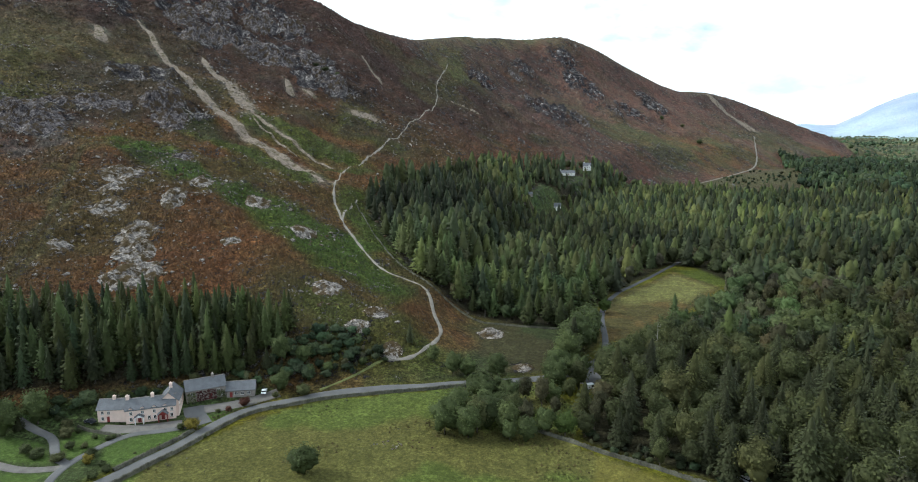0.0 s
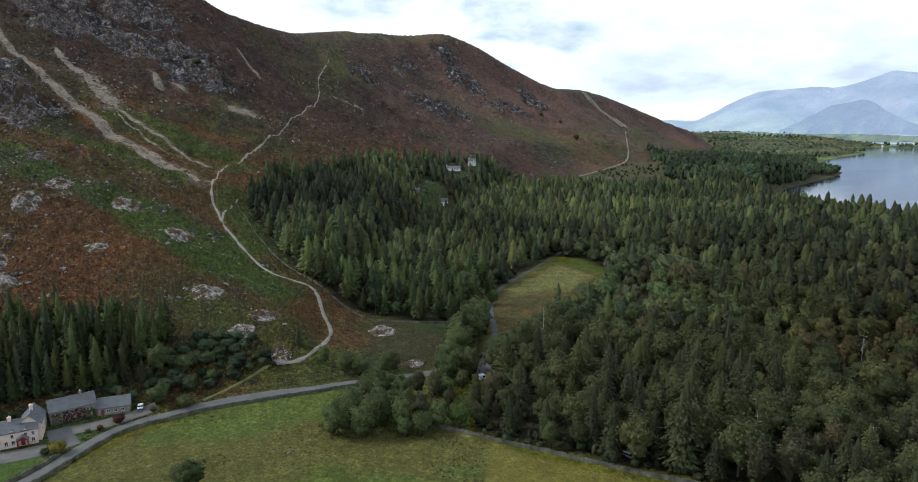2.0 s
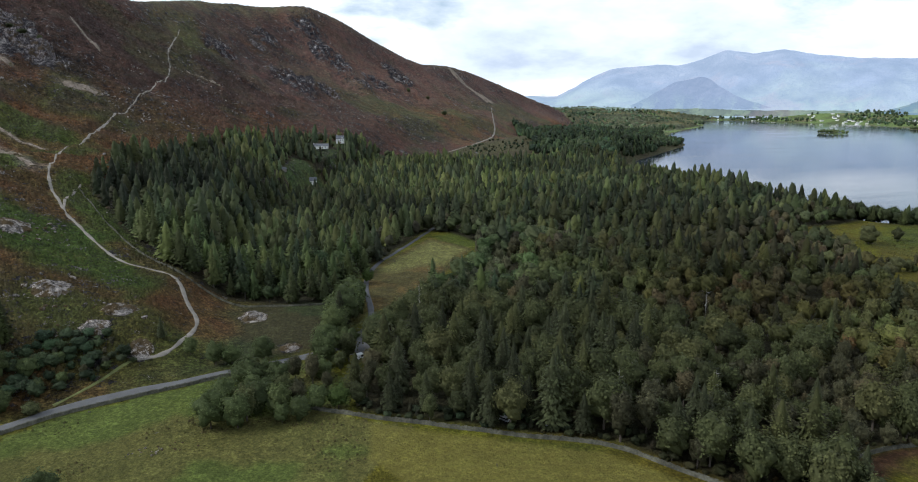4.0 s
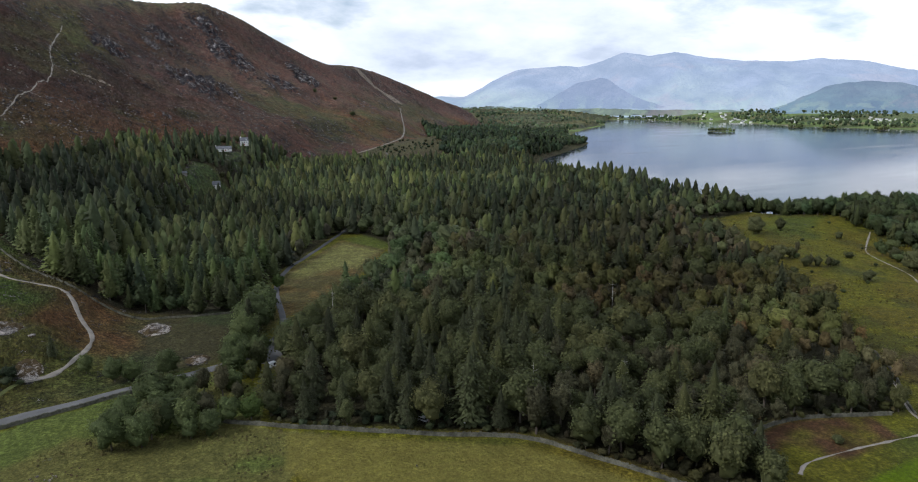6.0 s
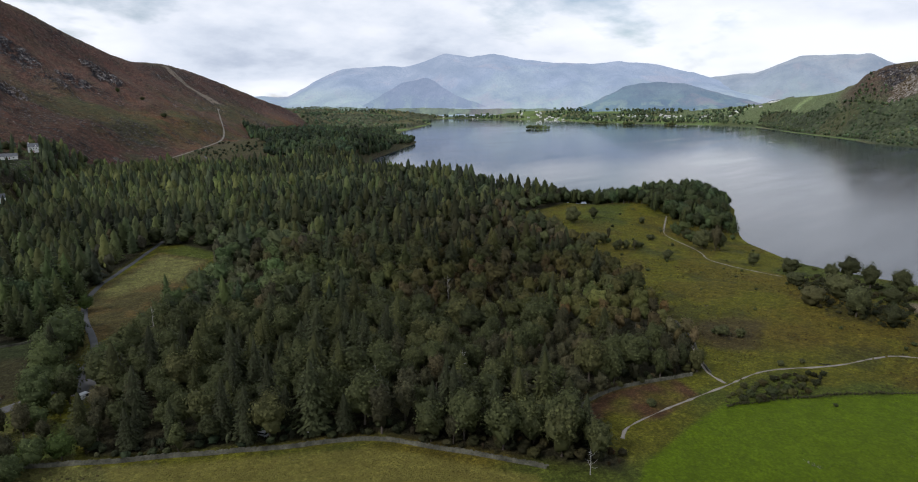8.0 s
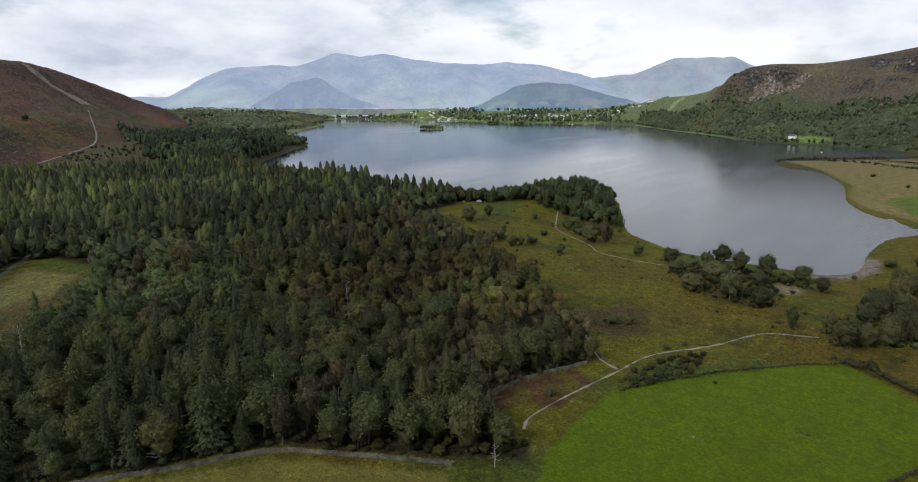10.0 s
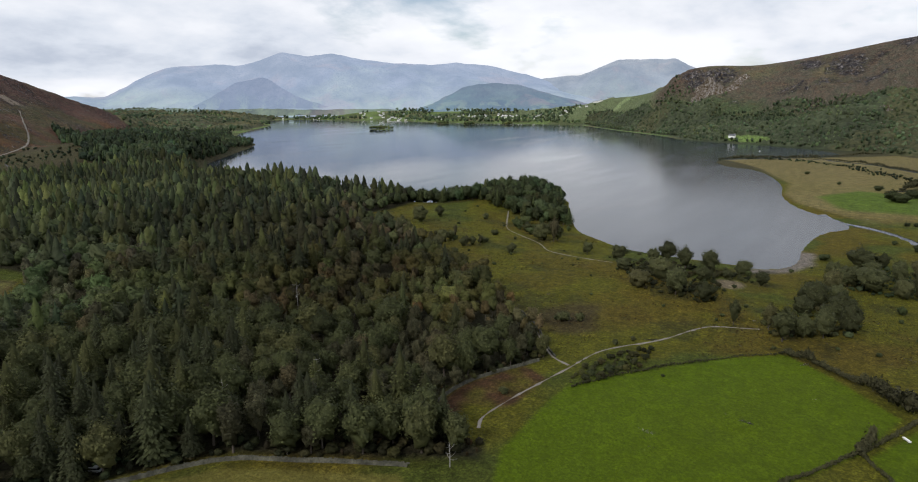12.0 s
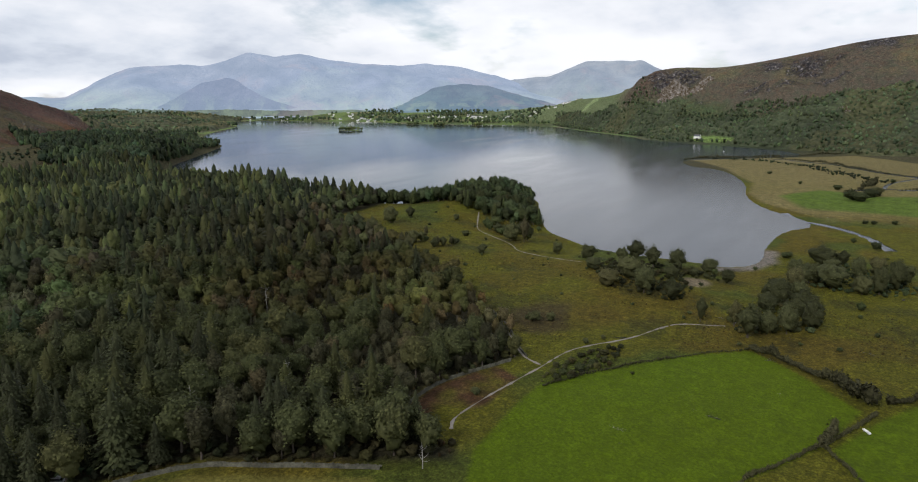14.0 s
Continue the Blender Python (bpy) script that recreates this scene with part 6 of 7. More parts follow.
    for u, w, top in gablets:
        bm = bmesh.new()
        prism(bm, [(u - w / 2, eaves - 0.1), (u + w / 2, eaves - 0.1), (u + w / 2, eaves + 0.35), (u, top), (u - w / 2, eaves + 0.35)], -0.04, depth * 0.3, 1)
        gb = part("gablet", bm, wall, root, "small gable over the eaves")
        for sgn in (-1, 1):
            bm = bmesh.new()
            prism(bm, [(u, top + 0.03), (u, top + 0.16), (u + sgn * (w / 2 + 0.22), eaves + 0.25), (u + sgn * (w / 2 + 0.22), eaves + 0.12)], -0.25, depth * 0.32, 1)
            part("gablet_roof", bm, MAT["slate"], gb)
    return tagged(root, label, category)


def porch(root, u, width, out, eaves, top, mat):
    bm = bmesh.new()
    for sgn in (-1, 1):
        box(bm, u + sgn * width / 2 - 0.1, u + sgn * width / 2 + 0.1, -out, -0.01, -0.3, eaves)
    prism(bm, [(u - width / 2 - 0.1, eaves), (u + width / 2 + 0.1, eaves), (u, top)], -out, -0.01, 1)
    p = part("porch", bm, mat, root, "gabled entrance porch")
    for sgn in (-1, 1):
        bm = bmesh.new()
        prism(bm, [(u, top + 0.02), (u, top + 0.14), (u + sgn * (width / 2 + 0.35), eaves + 0.06), (u + sgn * (width / 2 + 0.35), eaves - 0.08)], -out - 0.2, -0.01, 1)
        part("porch_roof", bm, MAT["slate"], p)


def creeper(root, u0, u1, height, seed, mat):
    rng = np.random.default_rng(seed)
    n = int((u1 - u0) * height * 9)
    at = np.column_stack([rng.uniform(u0, u1, n), rng.uniform(-0.32, -0.04, n), height * rng.uniform(0, 1, n) ** 1.2])
    v, t = cards(at, np.tile((0, -1, 0.3), (n, 1)), 0.45, rng)
    o = new("creeper", mesh_of("creeper", v, t, mat, False))
    o.parent = root
    o["label"] = "creeper climbing the wall"


upper = [(u, 2.95, 0.95, 1.15) for u in (1.6, 5.2, 8.9, 12.4, 14.4)]
lower = [(u, 0.75, 1.0, 1.35) for u in (1.6, 7.2, 9.0, 14.3)]
main = building("guest_house", "long pink-washed guest house with grey slate roof", -111.3, 206.3, 19.0, 15.6, 7.0, 4.8, 7.4, MAT["render_pink"], upper + lower, [(11.6, 0.0, 1.1, 2.1), (4.2, 0.0, 1.1, 2.1)],
                [(0.5, 0.55, 1.2), (8.3, 0.5, 1.2)], [(1.6, 1.5, 5.7), (8.9, 1.5, 5.7), (12.4, 1.5, 5.7), (5.2, 1.5, 5.7)])
porch(main, 11.6, 2.8, 1.9, 2.4, 3.7, MAT["door_red"])
porch(main, 4.2, 2.6, 1.5, 2.3, 3.2, MAT["paint_white"])
west = building("annexe", "low pink wing of the guest house", -121.2, 207.0, 6.0, 9.4, 6.5, 4.6, 7.0, MAT["render_pink"], [(1.6, 2.9, 0.95, 1.1), (1.6, 0.8, 1.0, 1.2), (3.6, 2.9, 0.95, 1.1)], [(3.4, 0.0, 1.0, 2.1)],
                [(4.6, 0.45, 1.1)])
back = building("gabled_house", "gabled rear wing with a tall chimney", -96.2, 213.2, 103.0, 9.5, 6.2, 5.6, 8.6, MAT["render_pink"], [(2.0, 3.2, 0.9, 1.1), (5.0, 3.2, 0.9, 1.1)], (), [(5.0, 0.5, 1.5)])
long = building("coach_house", "slate-roofed coach house hung with red creeper", -96.4, 220.4, 28.0, 13.5, 7.0, 4.4, 7.2, MAT["house_stone"], [(2.0, 2.4, 1.0, 1.1), (5.0, 2.4, 1.0, 1.1), (11.0, 2.4, 1.0, 1.1), (12.3, 0.8, 1.0, 1.2)],
                [(8.2, 0.0, 1.1, 2.1)], [(9.6, 0.4, 1.1)])
creeper(long, 0.3, 3.2, 3.6, 1, MAT["shrub"])
creeper(long, 3.4, 10.2, 3.8, 2, MAT["red_leaf"])
creeper(long, 10.4, 13.2, 3.2, 3, MAT["shrub"])
low = building("cottage", "low stone cottage with a slate roof", -84.0, 226.0, 10.0, 10.0, 6.0, 2.7, 5.0, MAT["house_stone"], [(3.4, 0.8, 1.2, 1.2), (5.6, 0.8, 1.2, 1.2), (7.8, 0.8, 1.2, 1.2)], [(1.6, 0.0, 1.0, 2.0)])
# houses up among the trees and far along the fell foot
building("white_house", "white gabled house at the edge of the plantation", 185.5, 936, -14.0, 11, 8, 6.5, 10.5, MAT["render_white"], [(2.5, 3.6, 1.3, 1.5), (6, 3.6, 1.3, 1.5), (9, 3.6, 1.3, 1.5), (2.5, 1, 1.3, 1.5)], [(6, 0, 1.2, 2.1)], [(1.2, 0.5, 1.2)], [(8.5, 3.0, 8.6)], -3.0)
building("white_cottage", "low white cottage among trees", 140, 862, -10.0, 20, 7, 3.2, 6.0, MAT["render_white"], [(3, 1, 1.2, 1.2), (8, 1, 1.2, 1.2), (16, 1, 1.2, 1.2)], [(12, 0, 1.1, 2.0)], [(1, 0.5, 1.0)], (), -5.0)
building("barn", "whitewashed barn with a grey slate roof", 106, 758, -12.0, 19, 10, 5.0, 8.6, MAT["render_white"], [(4, 2.6, 1.6, 1.4), (8, 2.6, 1.6, 1.4), (13, 2.6, 1.6, 1.4), (13, 0.5, 1.6, 1.4)], [(8, 0, 2.4, 2.4)], (), (), -3.5, "barn")
building("lakeside_house", "white house in a meadow below the hanging wood", 1779, 272, 75.0, 16, 9, 5.5, 9.5, MAT["render_white"], [(3, 1, 1.4, 1.4), (8, 1, 1.4, 1.4), (3, 3.4, 1.4, 1.4), (8, 3.4, 1.4, 1.4), (13, 3.4, 1.4, 1.4)], [(12, 0, 1.4, 2.2)], [(1.2, 0.5, 1.2)], (), -3.0)
building("shed", "small shed with a pale roof", 79, 722, 5.0, 9, 5, 2.8, 4.4, MAT["house_stone"], [(3, 1, 1.2, 1.0)], (), (), (), -3.0, "shed")


def car(label, x, y, turn, paint, van=False):
    """A parked car: body, glasshouse, wheels with rims, lamps."""
    root = new("van" if van else "car")
    root.matrix_world = pose(x, y, float(ground_z(x, y)) + 0.24, 0, 0, turn)
    L, W, H = (5.2, 1.95, 2.15) if van else (4.2, 1.76, 1.46)
    side = [(-L / 2, 0.35), (L / 2, 0.35), (L / 2, 0.72), (L * 0.28, 0.92), (L * 0.14, H), (-L / 2 + 0.1, H), (-L / 2, 0.95)] if van else \
           [(-L / 2, 0.32), (L / 2, 0.32), (L / 2, 0.68), (L * 0.44, 0.78), (L * 0.2, 0.88), (-L * 0.46, 0.92), (-L / 2, 0.75)]
    bm = bmesh.new()
    prism(bm, side, -W / 2, W / 2, 1)
    bmesh.ops.bevel(bm, geom=[e for e in bm.edges], offset=0.06, segments=2, affect="EDGES")
    part("body", bm, paint, root, smooth_shading=False)
    bm = bmesh.new()
    roof = [(L * 0.27, 0.95), (L * 0.15, H - 0.25), (-L * 0.1, H - 0.25), (-L * 0.1, 0.95)] if van else [(L * 0.2, 0.86), (L * 0.06, H - 0.1), (-L * 0.3, H - 0.12), (-L * 0.45, 0.9)]
    prism(bm, roof, -W / 2 + (-0.01 if van else 0.1), W / 2 - (-0.01 if van else 0.1), 1)
    part("windows", bm, MAT["glass"], root, "dark car glass")
    if not van:
        bm = bmesh.new()
        prism(bm, [(L * 0.07, H - 0.11), (L * 0.03, H), (-L * 0.28, H - 0.01), (-L * 0.33, H - 0.14)], -W / 2 + 0.1, W / 2 - 0.1, 1)
        bmesh.ops.bevel(bm, geom=bm.edges[:], offset=0.03, segments=1, affect="EDGES")
        part("roof", bm, paint, root)
    for u in (-0.31, 0.31):
        for v in (-1, 1):
            bm = bmesh.new()
            m = Matrix.Translation((u * L, v * (W / 2 - 0.10), 0.32)) @ Matrix.Rotation(math.pi / 2, 4, "X")
            bmesh.ops.create_cone(bm, cap_ends=True, segments=16, radius1=0.32, radius2=0.32, depth=0.2, matrix=m)
            tyre = part("tyre", bm, MAT["tyre"], root)
            bm = bmesh.new()
            bmesh.ops.create_cone(bm, cap_ends=True, segments=12, radius1=0.2, radius2=0.2, depth=0.215, matrix=m)
            part("rim", bm, MAT["steel"], tyre)
    for v in (-1, 1):
        bm = bmesh.new()
        box(bm, L / 2 - 0.03, L / 2 + 0.02, v * 0.62 - 0.16, v * 0.62 + 0.16, 0.56, 0.68)
        part("headlight", bm, MAT["paint_white"], root)
    return tagged(root, label, "van" if van else "car")


car("white hatchback parked beside the cottage", -71.2, 229.6, 100, MAT["car_white"])
car("dark car parked before the guest house", -123.4, 206.2, 160, MAT["car_dark"])
car("silver car parked in the car park", 67.2, 276.0, 75, MAT["car_silver"])
car("dark car parked in the car park", 61.2, 255.5, 65, MAT["car_dark"])
car("white van parked under the trees", 53.2, 236.6, 20, MAT["car_white"], True)
car("white car among the trees by the wall", 96, 163, 30, MAT["car_white"])
car("silver car among the trees by the wall", 84, 171, 120, MAT["car_silver"])
# ---- single trees, bushes, hedges ----
GARDEN_BUSHES = ((-126, 197.2, 4), (-120.5, 189.5, 3), (-119.5, 181.8, 3.5), (-111, 184.5, 3.2), (-102, 176, 2.5), (-103.9, 171.7, 3), (-116.6, 190.5, 2.2), (-111.5, 195.2, 2), (-110.6, 196.6, 2), (-116.5, 196.6, 2),
                 (-91.8, 204.2, 2.4), (-131.8, 185.7, 4), (-127.3, 184.3, 3.6), (-66.3, 227.2, 2.5), (-122.5, 218.4, 3), (-97.6, 231, 4), (-81.4, 197.6, 1.4), (-99, 186.8, 0.9), (-56.8, 229, 5), (-124, 200.6, 2),
                 (-134, 206.1, 2), (-84, 216.6, 1.6), (-105, 179, 2.2), (-128.5, 201.5, 4.5))
for k, (x, y, h) in enumerate(GARDEN_BUSHES):
    plant("shrub", x, y, h, 900 + k, "garden bushes round the guest house")
plant("shrub", -87.9, 203.4, 5.0, 940, label="golden-leaved bush beside the yard", leaf="bright_leaf", wide=0.75)
plant("shrub", -75.8, 221.6, 4.0, 941, label="dark red-leaved bush beside the lane", leaf="red_leaf", wide=0.8)
plant("shrub", -80.4, 217.2, 2.4, 942, label="small dark red bush", leaf="red_leaf")
plant("shrub", -110.0, 180.5, 3.4, 943, label="yellowing bush on the lawn", leaf="bright_leaf", wide=0.8)
TREES_LOW = ((-139.2, 203.5, 13, 0), (-145.6, 196.4, 14, 0), (-65.4, 232, 9, 0), (-143.5, 199.6, 9, 1), (-82.8, 238, 7, 0), (-43.1, 244.6, 6, 2), (-49.6, 243, 5, 0), (-55.8, 239, 6, 0), (-36.6, 248, 4, 0), (-68.7, 246, 12, 0),
             (-18.9, 264.8, 9, 1), (-51.3, 251, 6, 0), (-60, 247, 8, 0), (-73.5, 242, 9, 1))
TREES_FIELD = ((48, 260, 15, 0), (52, 268, 17, 1), (55, 275, 18, 0), (60, 285, 17, 0), (64, 296, 15, 0), (68, 259, 11, 0), (66, 306, 13, 0), (43, 253, 10, 0), (12, 206, 11, 0), (-43.6, 174.4, 9, 0), (-3, 199.5, 12, 0), (4.7, 196.3, 11, 0), (1.9, 207.4, 12, 0), (10.6, 222.5, 12, 0), (19.5, 218.2, 11, 0), (23.7, 194.9, 8, 0), (18, 195.4, 7, 0), (30.1, 200.1, 9, 0), (38.8, 236, 13, 0),
               (46.8, 247.5, 9, 0), (-0.1, 249.9, 9, 0), (5.7, 248.8, 8, 0), (17.6, 250, 9, 0), (-8.7, 256.8, 7, 0), (47.3, 203.1, 10, 2), (51, 266.5, 17, 1), (55.8, 279, 16, 0), (60, 288, 14, 1), (67, 313, 11, 0))
GROVE_POINT = ((411, 129, 12.5, 1.14), (383, 117, 8.4, 1.48), (348, 97, 11.8, 1.36), (417, 108, 11.0, 1.04), (440, 104, 15.0, 1.17), (406, 85, 16.4, 0.78), (370, 91, 15.1, 1.12), (343, 76, 16.5, 1.05), (414, 72, 14.7, 1.14),
               (381, 69, 9.9, 1.21), (340, 60, 12.2, 1.27), (420, 53, 10.8, 1.21), (397, 40, 9.3, 1.33), (400, 59, 5.7, 1.59))
GROVE_LANE = ((312, 42, 13.5, 0.53), (313, 27, 13.4, 0.74), (299, 20, 17.2, 0.71), (308, 13, 13.2, 0.95), (313, 5, 14.9, 0.95), (326, -5, 16.2, 0.82), (356, -1, 13.4, 1.19), (364, 12, 17.1, 1.14), (394, 5, 16.6, 0.95), (440, 6, 13.5, 1.03),
              (338, 3, 13.0, 1.0), (345, 16, 12.0, 1.1), (378, 2, 12.0, 1.1))
GROVE_EAST = ((480, -8, 15.0, 1.5), (485, -20, 11.3, 1.14), (425, -2, 14.8, 1.27), (415, -13, 17.4, 1.27), (439, -27, 16.3, 0.95), (408, -36, 18.0, 0.8), (406, -28, 12.3, 1.03), (424, -45, 19.0, 0.8), (440, -50, 15.0, 1.0), (455, -38, 14.0, 1.1),
              (430, -62, 15.0, 1.0), (462, -14, 11.0, 1.2))
TREES_MOOR = ((451.2, 200.6, 5), (484, 202.1, 6), (476.5, 222.6, 6), (503, 202.1, 5), (506.6, 228.2, 7), (395.2, 247.2, 5), (415.8, 49.7, 5), (373, -26, 5), (470, 232, 8), (462, 218, 7), (495, 238, 9), (480, 240, 9))
TREE_NAMES = ("broadleaf", "spruce", "birch")
for k, (x, y, h, kind) in enumerate(TREES_LOW):
    plant("field" if kind == 0 else TREE_NAMES[kind], x, y, h, 950 + k, "trees round the guest house")
for k, (x, y, h, kind) in enumerate(TREES_FIELD):
    plant("field" if kind == 0 else TREE_NAMES[kind], x, y, h * 1.15, 980 + k, "trees along the lane and field")
for k, (x, y, h, w) in enumerate(GROVE_POINT + GROVE_LANE + GROVE_EAST):
    plant("birch" if w < 0.8 else "field", x, y, h, 1010 + k, "trees by the lake shore", "slender pale-stemmed birch near the lake shore" if w < 0.8 else "dark round-headed tree near the lake shore", leaf="grove_leaf", wide=w * 0.86 / (0.56 if w < 0.8 else 0.92))
for k, (x, y, h) in enumerate(TREES_MOOR):
    plant("field", x, y, h, 1060 + k, "trees on the moor", "small round-headed tree standing on the moor", wide=1.2)
for k, (x, y) in enumerate(scatter(np.array([(2, 198), (10, 226), (38, 238), (58, 250), (50, 222), (37, 201), (20, 194)]), 8.0, 66)):
    if k % 6:
        plant(("field", "broadleaf", "field", "birch")[k % 4], float(x), float(y), 6.5 + (k * 29 % 10) * 0.75, 1700 + k, "trees along the lane and field")
plant("field", 36.7, 199, 9, 1080, label="lighter green tree at the end of the wall", leaf="fresh_leaf", wide=1.15)
plant("field", 82, 340, 9, 1081, label="bright yellow-green tree by the glade", leaf="fresh_leaf", wide=0.95)
MARSH_BUSHES = ((1044.6, 60.9, 5.1), (932.3, 18.1, 4.5), (886.2, -22.9, 6.8), (567.6, -29.3, 4.0), (541.4, -42.6, 6.7), (659.3, -40.8, 4.2), (661.6, -47.8, 3.7), (665.9, -63.3, 4.2), (1050.7, -18.5, 4.4), (965.8, -83.3, 5.4), (796.9, -34.2, 12.5), (791.7, -41.5, 11.1), (825.8, -52.4, 10.1), (837.3, -58.8, 10.5), (494.9, 12.8, 5.6))
for k, (x, y, h) in enumerate(MARSH_BUSHES):
    plant("shrub", x, y, h, 1200 + k, "bushes on the marsh", "dark willow bush on the open marsh", wide=1.1)
MOOR_THICKET = ((447.1, 201.5, 15.3), (454.7, 191.6, 13.4), (467.3, 223.3, 9.7), (388.3, 197.2, 8.5), (354.3, 222.1, 5.6), (424.1, 155.7, 10.2), (383.9, 251.1, 10.7), (392.7, 249.9, 8.2), (383.5, 233.5, 7.9), (391.1, 229.9, 8.0), (398.7, 226.3, 7.1), (436.7, 308.0, 15.5), (469.8, 309.5, 10.9), (486.4, 272.4, 7.3), (436.2, 236.3, 5.0), (274.4, 111.4, 5.4), (277.8, 104.5, 4.8), (474.6, 206.7, 12.1))
for k, (x, y, h) in enumerate(MOOR_THICKET):
    plant("field" if h > 7 else "shrub", x, y, h, 1230 + k, "thicket trees on the moor", "rounded brownish-green thicket tree on the moor", leaf="grove_leaf")
for k, (x, y, h) in enumerate(((447.0, 191.4, 20.8), (377.8, 256.9, 9.8), (382.9, 256.2, 9.0), (406.2, 254.2, 10.2), (386.4, 232.3, 8.8), (395.5, 226.0, 8.0))):
    plant("birch", x, y, h, 1260 + k, "birches on the moor", "thin birch with a pale stem on the moor", wide=0.8)
for k, (x, y, h) in enumerate(((528, 1405, 12), (480, 1520, 10), (530, 1524, 9), (-164, 846, 7), (-150, 852, 6), (-178, 858, 6))):
    plant("shrub", x, y, h, 1280 + k, "bushes on the fell", "dark rowan bush clinging to the fellside")
MOOR_BUSHES = ((389.8, 198.9, 3.5), (403.4, 231, 3), (400.6, 265.1, 4), (433, 217, 2.5), (226.5, 72.8, 3.5), (218.9, 77.1, 3), (233.5, 70.3, 3), (239.9, 67.5, 2.5), (278.1, 104.7, 2.5), (274.7, 115.4, 2.5), (256.2, 80.1, 3),
               (265.5, 75.2, 2.5), (233, 54.1, 1.5), (442, 163.4, 3), (187.2, 97.5, 3), (406.6, 227.9, 4), (373.3, -26.2, 3.5), (448.8, 29.1, 3))
for k, (x, y, h) in enumerate(MOOR_BUSHES):
    plant("shrub", x, y, h, 1100 + k, "bushes on the moor", "dark bush on the rough moor")


for k, (x, y) in enumerate(scatter(MOOR, 24, 71)):
    if -signed(np.array([x]), np.array([y]), LAKE)[0] > 10 and signed(np.array([x]), np.array([y]), PASTURE)[0] < -6 and fractal(np.array([x]), np.array([y]), 70, 3, 137)[0] > 0.5:
        plant("shrub", float(x), float(y), 0.9 + (k * 31 % 10) * 0.17, 1800 + k, "bushes on the moor", "dark bush on the rough moor")


def hedge(name, label, line, height, seed, width=1.6, step=1.5):
    """An overgrown hedge: bushes of uneven height run together."""
    rng = np.random.default_rng(seed)
    p, nrm = along(line, step)
    z = ground_z(p[:, 0], p[:, 1])
    V, T, M, n = [], [], [], 0
    rough = value_noise(np.arange(len(p)) * 0.22, np.zeros(len(p)), seed)
    for k in range(len(p)):
        h = height * (0.45 + 1.0 * rough[k]) * rng.uniform(0.8, 1.2)
        cv, ct, cn = broadleaf_crown(rng, 0.6, 70, 0.15, 0.0, 0.4, 5, 8, 0.75, 12)
        w = width * rng.uniform(0.7, 1.2)
        V.append(cv * (w, w, h) + (*(p[k] + nrm[k] * rng.uniform(-0.3, 0.3)), z[k] - 0.1))
        T.append(ct + n)
        M.append(cn)
        n += len(cv)
    return tagged(new(name, mesh_of(name, np.concatenate(V), np.concatenate(T), MAT["hedge_leaf"], True, np.concatenate(M))), label, "hedge")


hedge("hedge", "overgrown dark hedge along the green pasture", [(283, 17), (276, 6), (266, -5), (256, -15)], 5.2, 1, 3.6)
hedge("hedge", "tall thicket at the corner of the pasture", [(256, -15), (250, -20), (243, -24)], 8.0, 2, 6.0)
hedge("hedge", "low hedge between two pastures", [(238, -25), (222, -18), (206, -9.5), (190, 0.5), (172, 11)], 2.3, 3, 1.6)
hedge("hedge", "tall bushes where the hedges meet", [(214, -12.5), (206, -9)], 5.5, 4, 3.0)
hedge("hedge", "short hedge branching off", [(205, -10), (196, -15), (184, -22)], 1.9, 5, 1.5)
hedge("hedge", "low scrub along the top of the pasture", [(205, 79), (222, 70), (236, 61), (264, 40), (283, 18)], 1.4, 6, 1.3)
hedge("hedge", "hedge running off to the east", [(247, -29), (258, -39), (275, -50)], 4.0, 7, 2.6)
hedge("hedge", "thin hedge beside the lane", [(-99, 180), (-92, 193), (-88.5, 200)], 1.2, 8, 0.8)
hedge("hedge", "clipped hedge beside the coach house yard", [(-83.6, 211), (-77, 218.5), (-68, 224.5)], 1.0, 9, 0.9)

hedge("hedge", "dark bushes along the river channel", [(1270, 200), (1335, 95), (1225, -18), (1120, -56), (1010, -126), (900, -215)], 5.0, 10, 5.0, 6.0)
hedge("hedge", "dark bushes along a bend of the river", [(870, -30), (900, -66), (876, -98), (930, -121), (990, -146)], 3.0, 11, 3.0, 5.0)
hedge("hedge", "thicket beside the river bend", [(885, -45), (915, -62)], 10.0, 12, 8.0, 6.0)
hedge("hedge", "line of scrub on the marsh spit", [(1250, 215), (1330, 130), (1420, 40), (1480, -40)], 6.0, 13, 7.0, 8.0)


def snag(x, y, height, seed):
    """A dead tree: bleached trunk with bare broken limbs."""
    rng = np.random.default_rng(seed)
    pieces = [tube([(0, 0, -0.3), (0.1, 0, height * 0.5), (0.0, 0.2, height)], [0.16, 0.11, 0.03], 6)]
    for k in range(11):
        z0, a, r = height * rng.uniform(0.3, 0.95), rng.uniform(0, 6.28), rng.uniform(0.8, 2.4)
        pieces.append(tube([(0, 0, z0), (r * 0.6 * math.cos(a), r * 0.6 * math.sin(a), z0 + r * 0.1), (r * math.cos(a), r * math.sin(a), z0 + r * 0.4)], [0.07, 0.05, 0.02], 5))
    o = new("dead_tree", mesh_of("dead_tree", *joined(pieces), MAT["deadwood"]))
    o.location = (x, y, float(ground_z(x, y)))
    return tagged(o, "bleached dead tree standing bare", "dead tree", "dead trees in the wood")


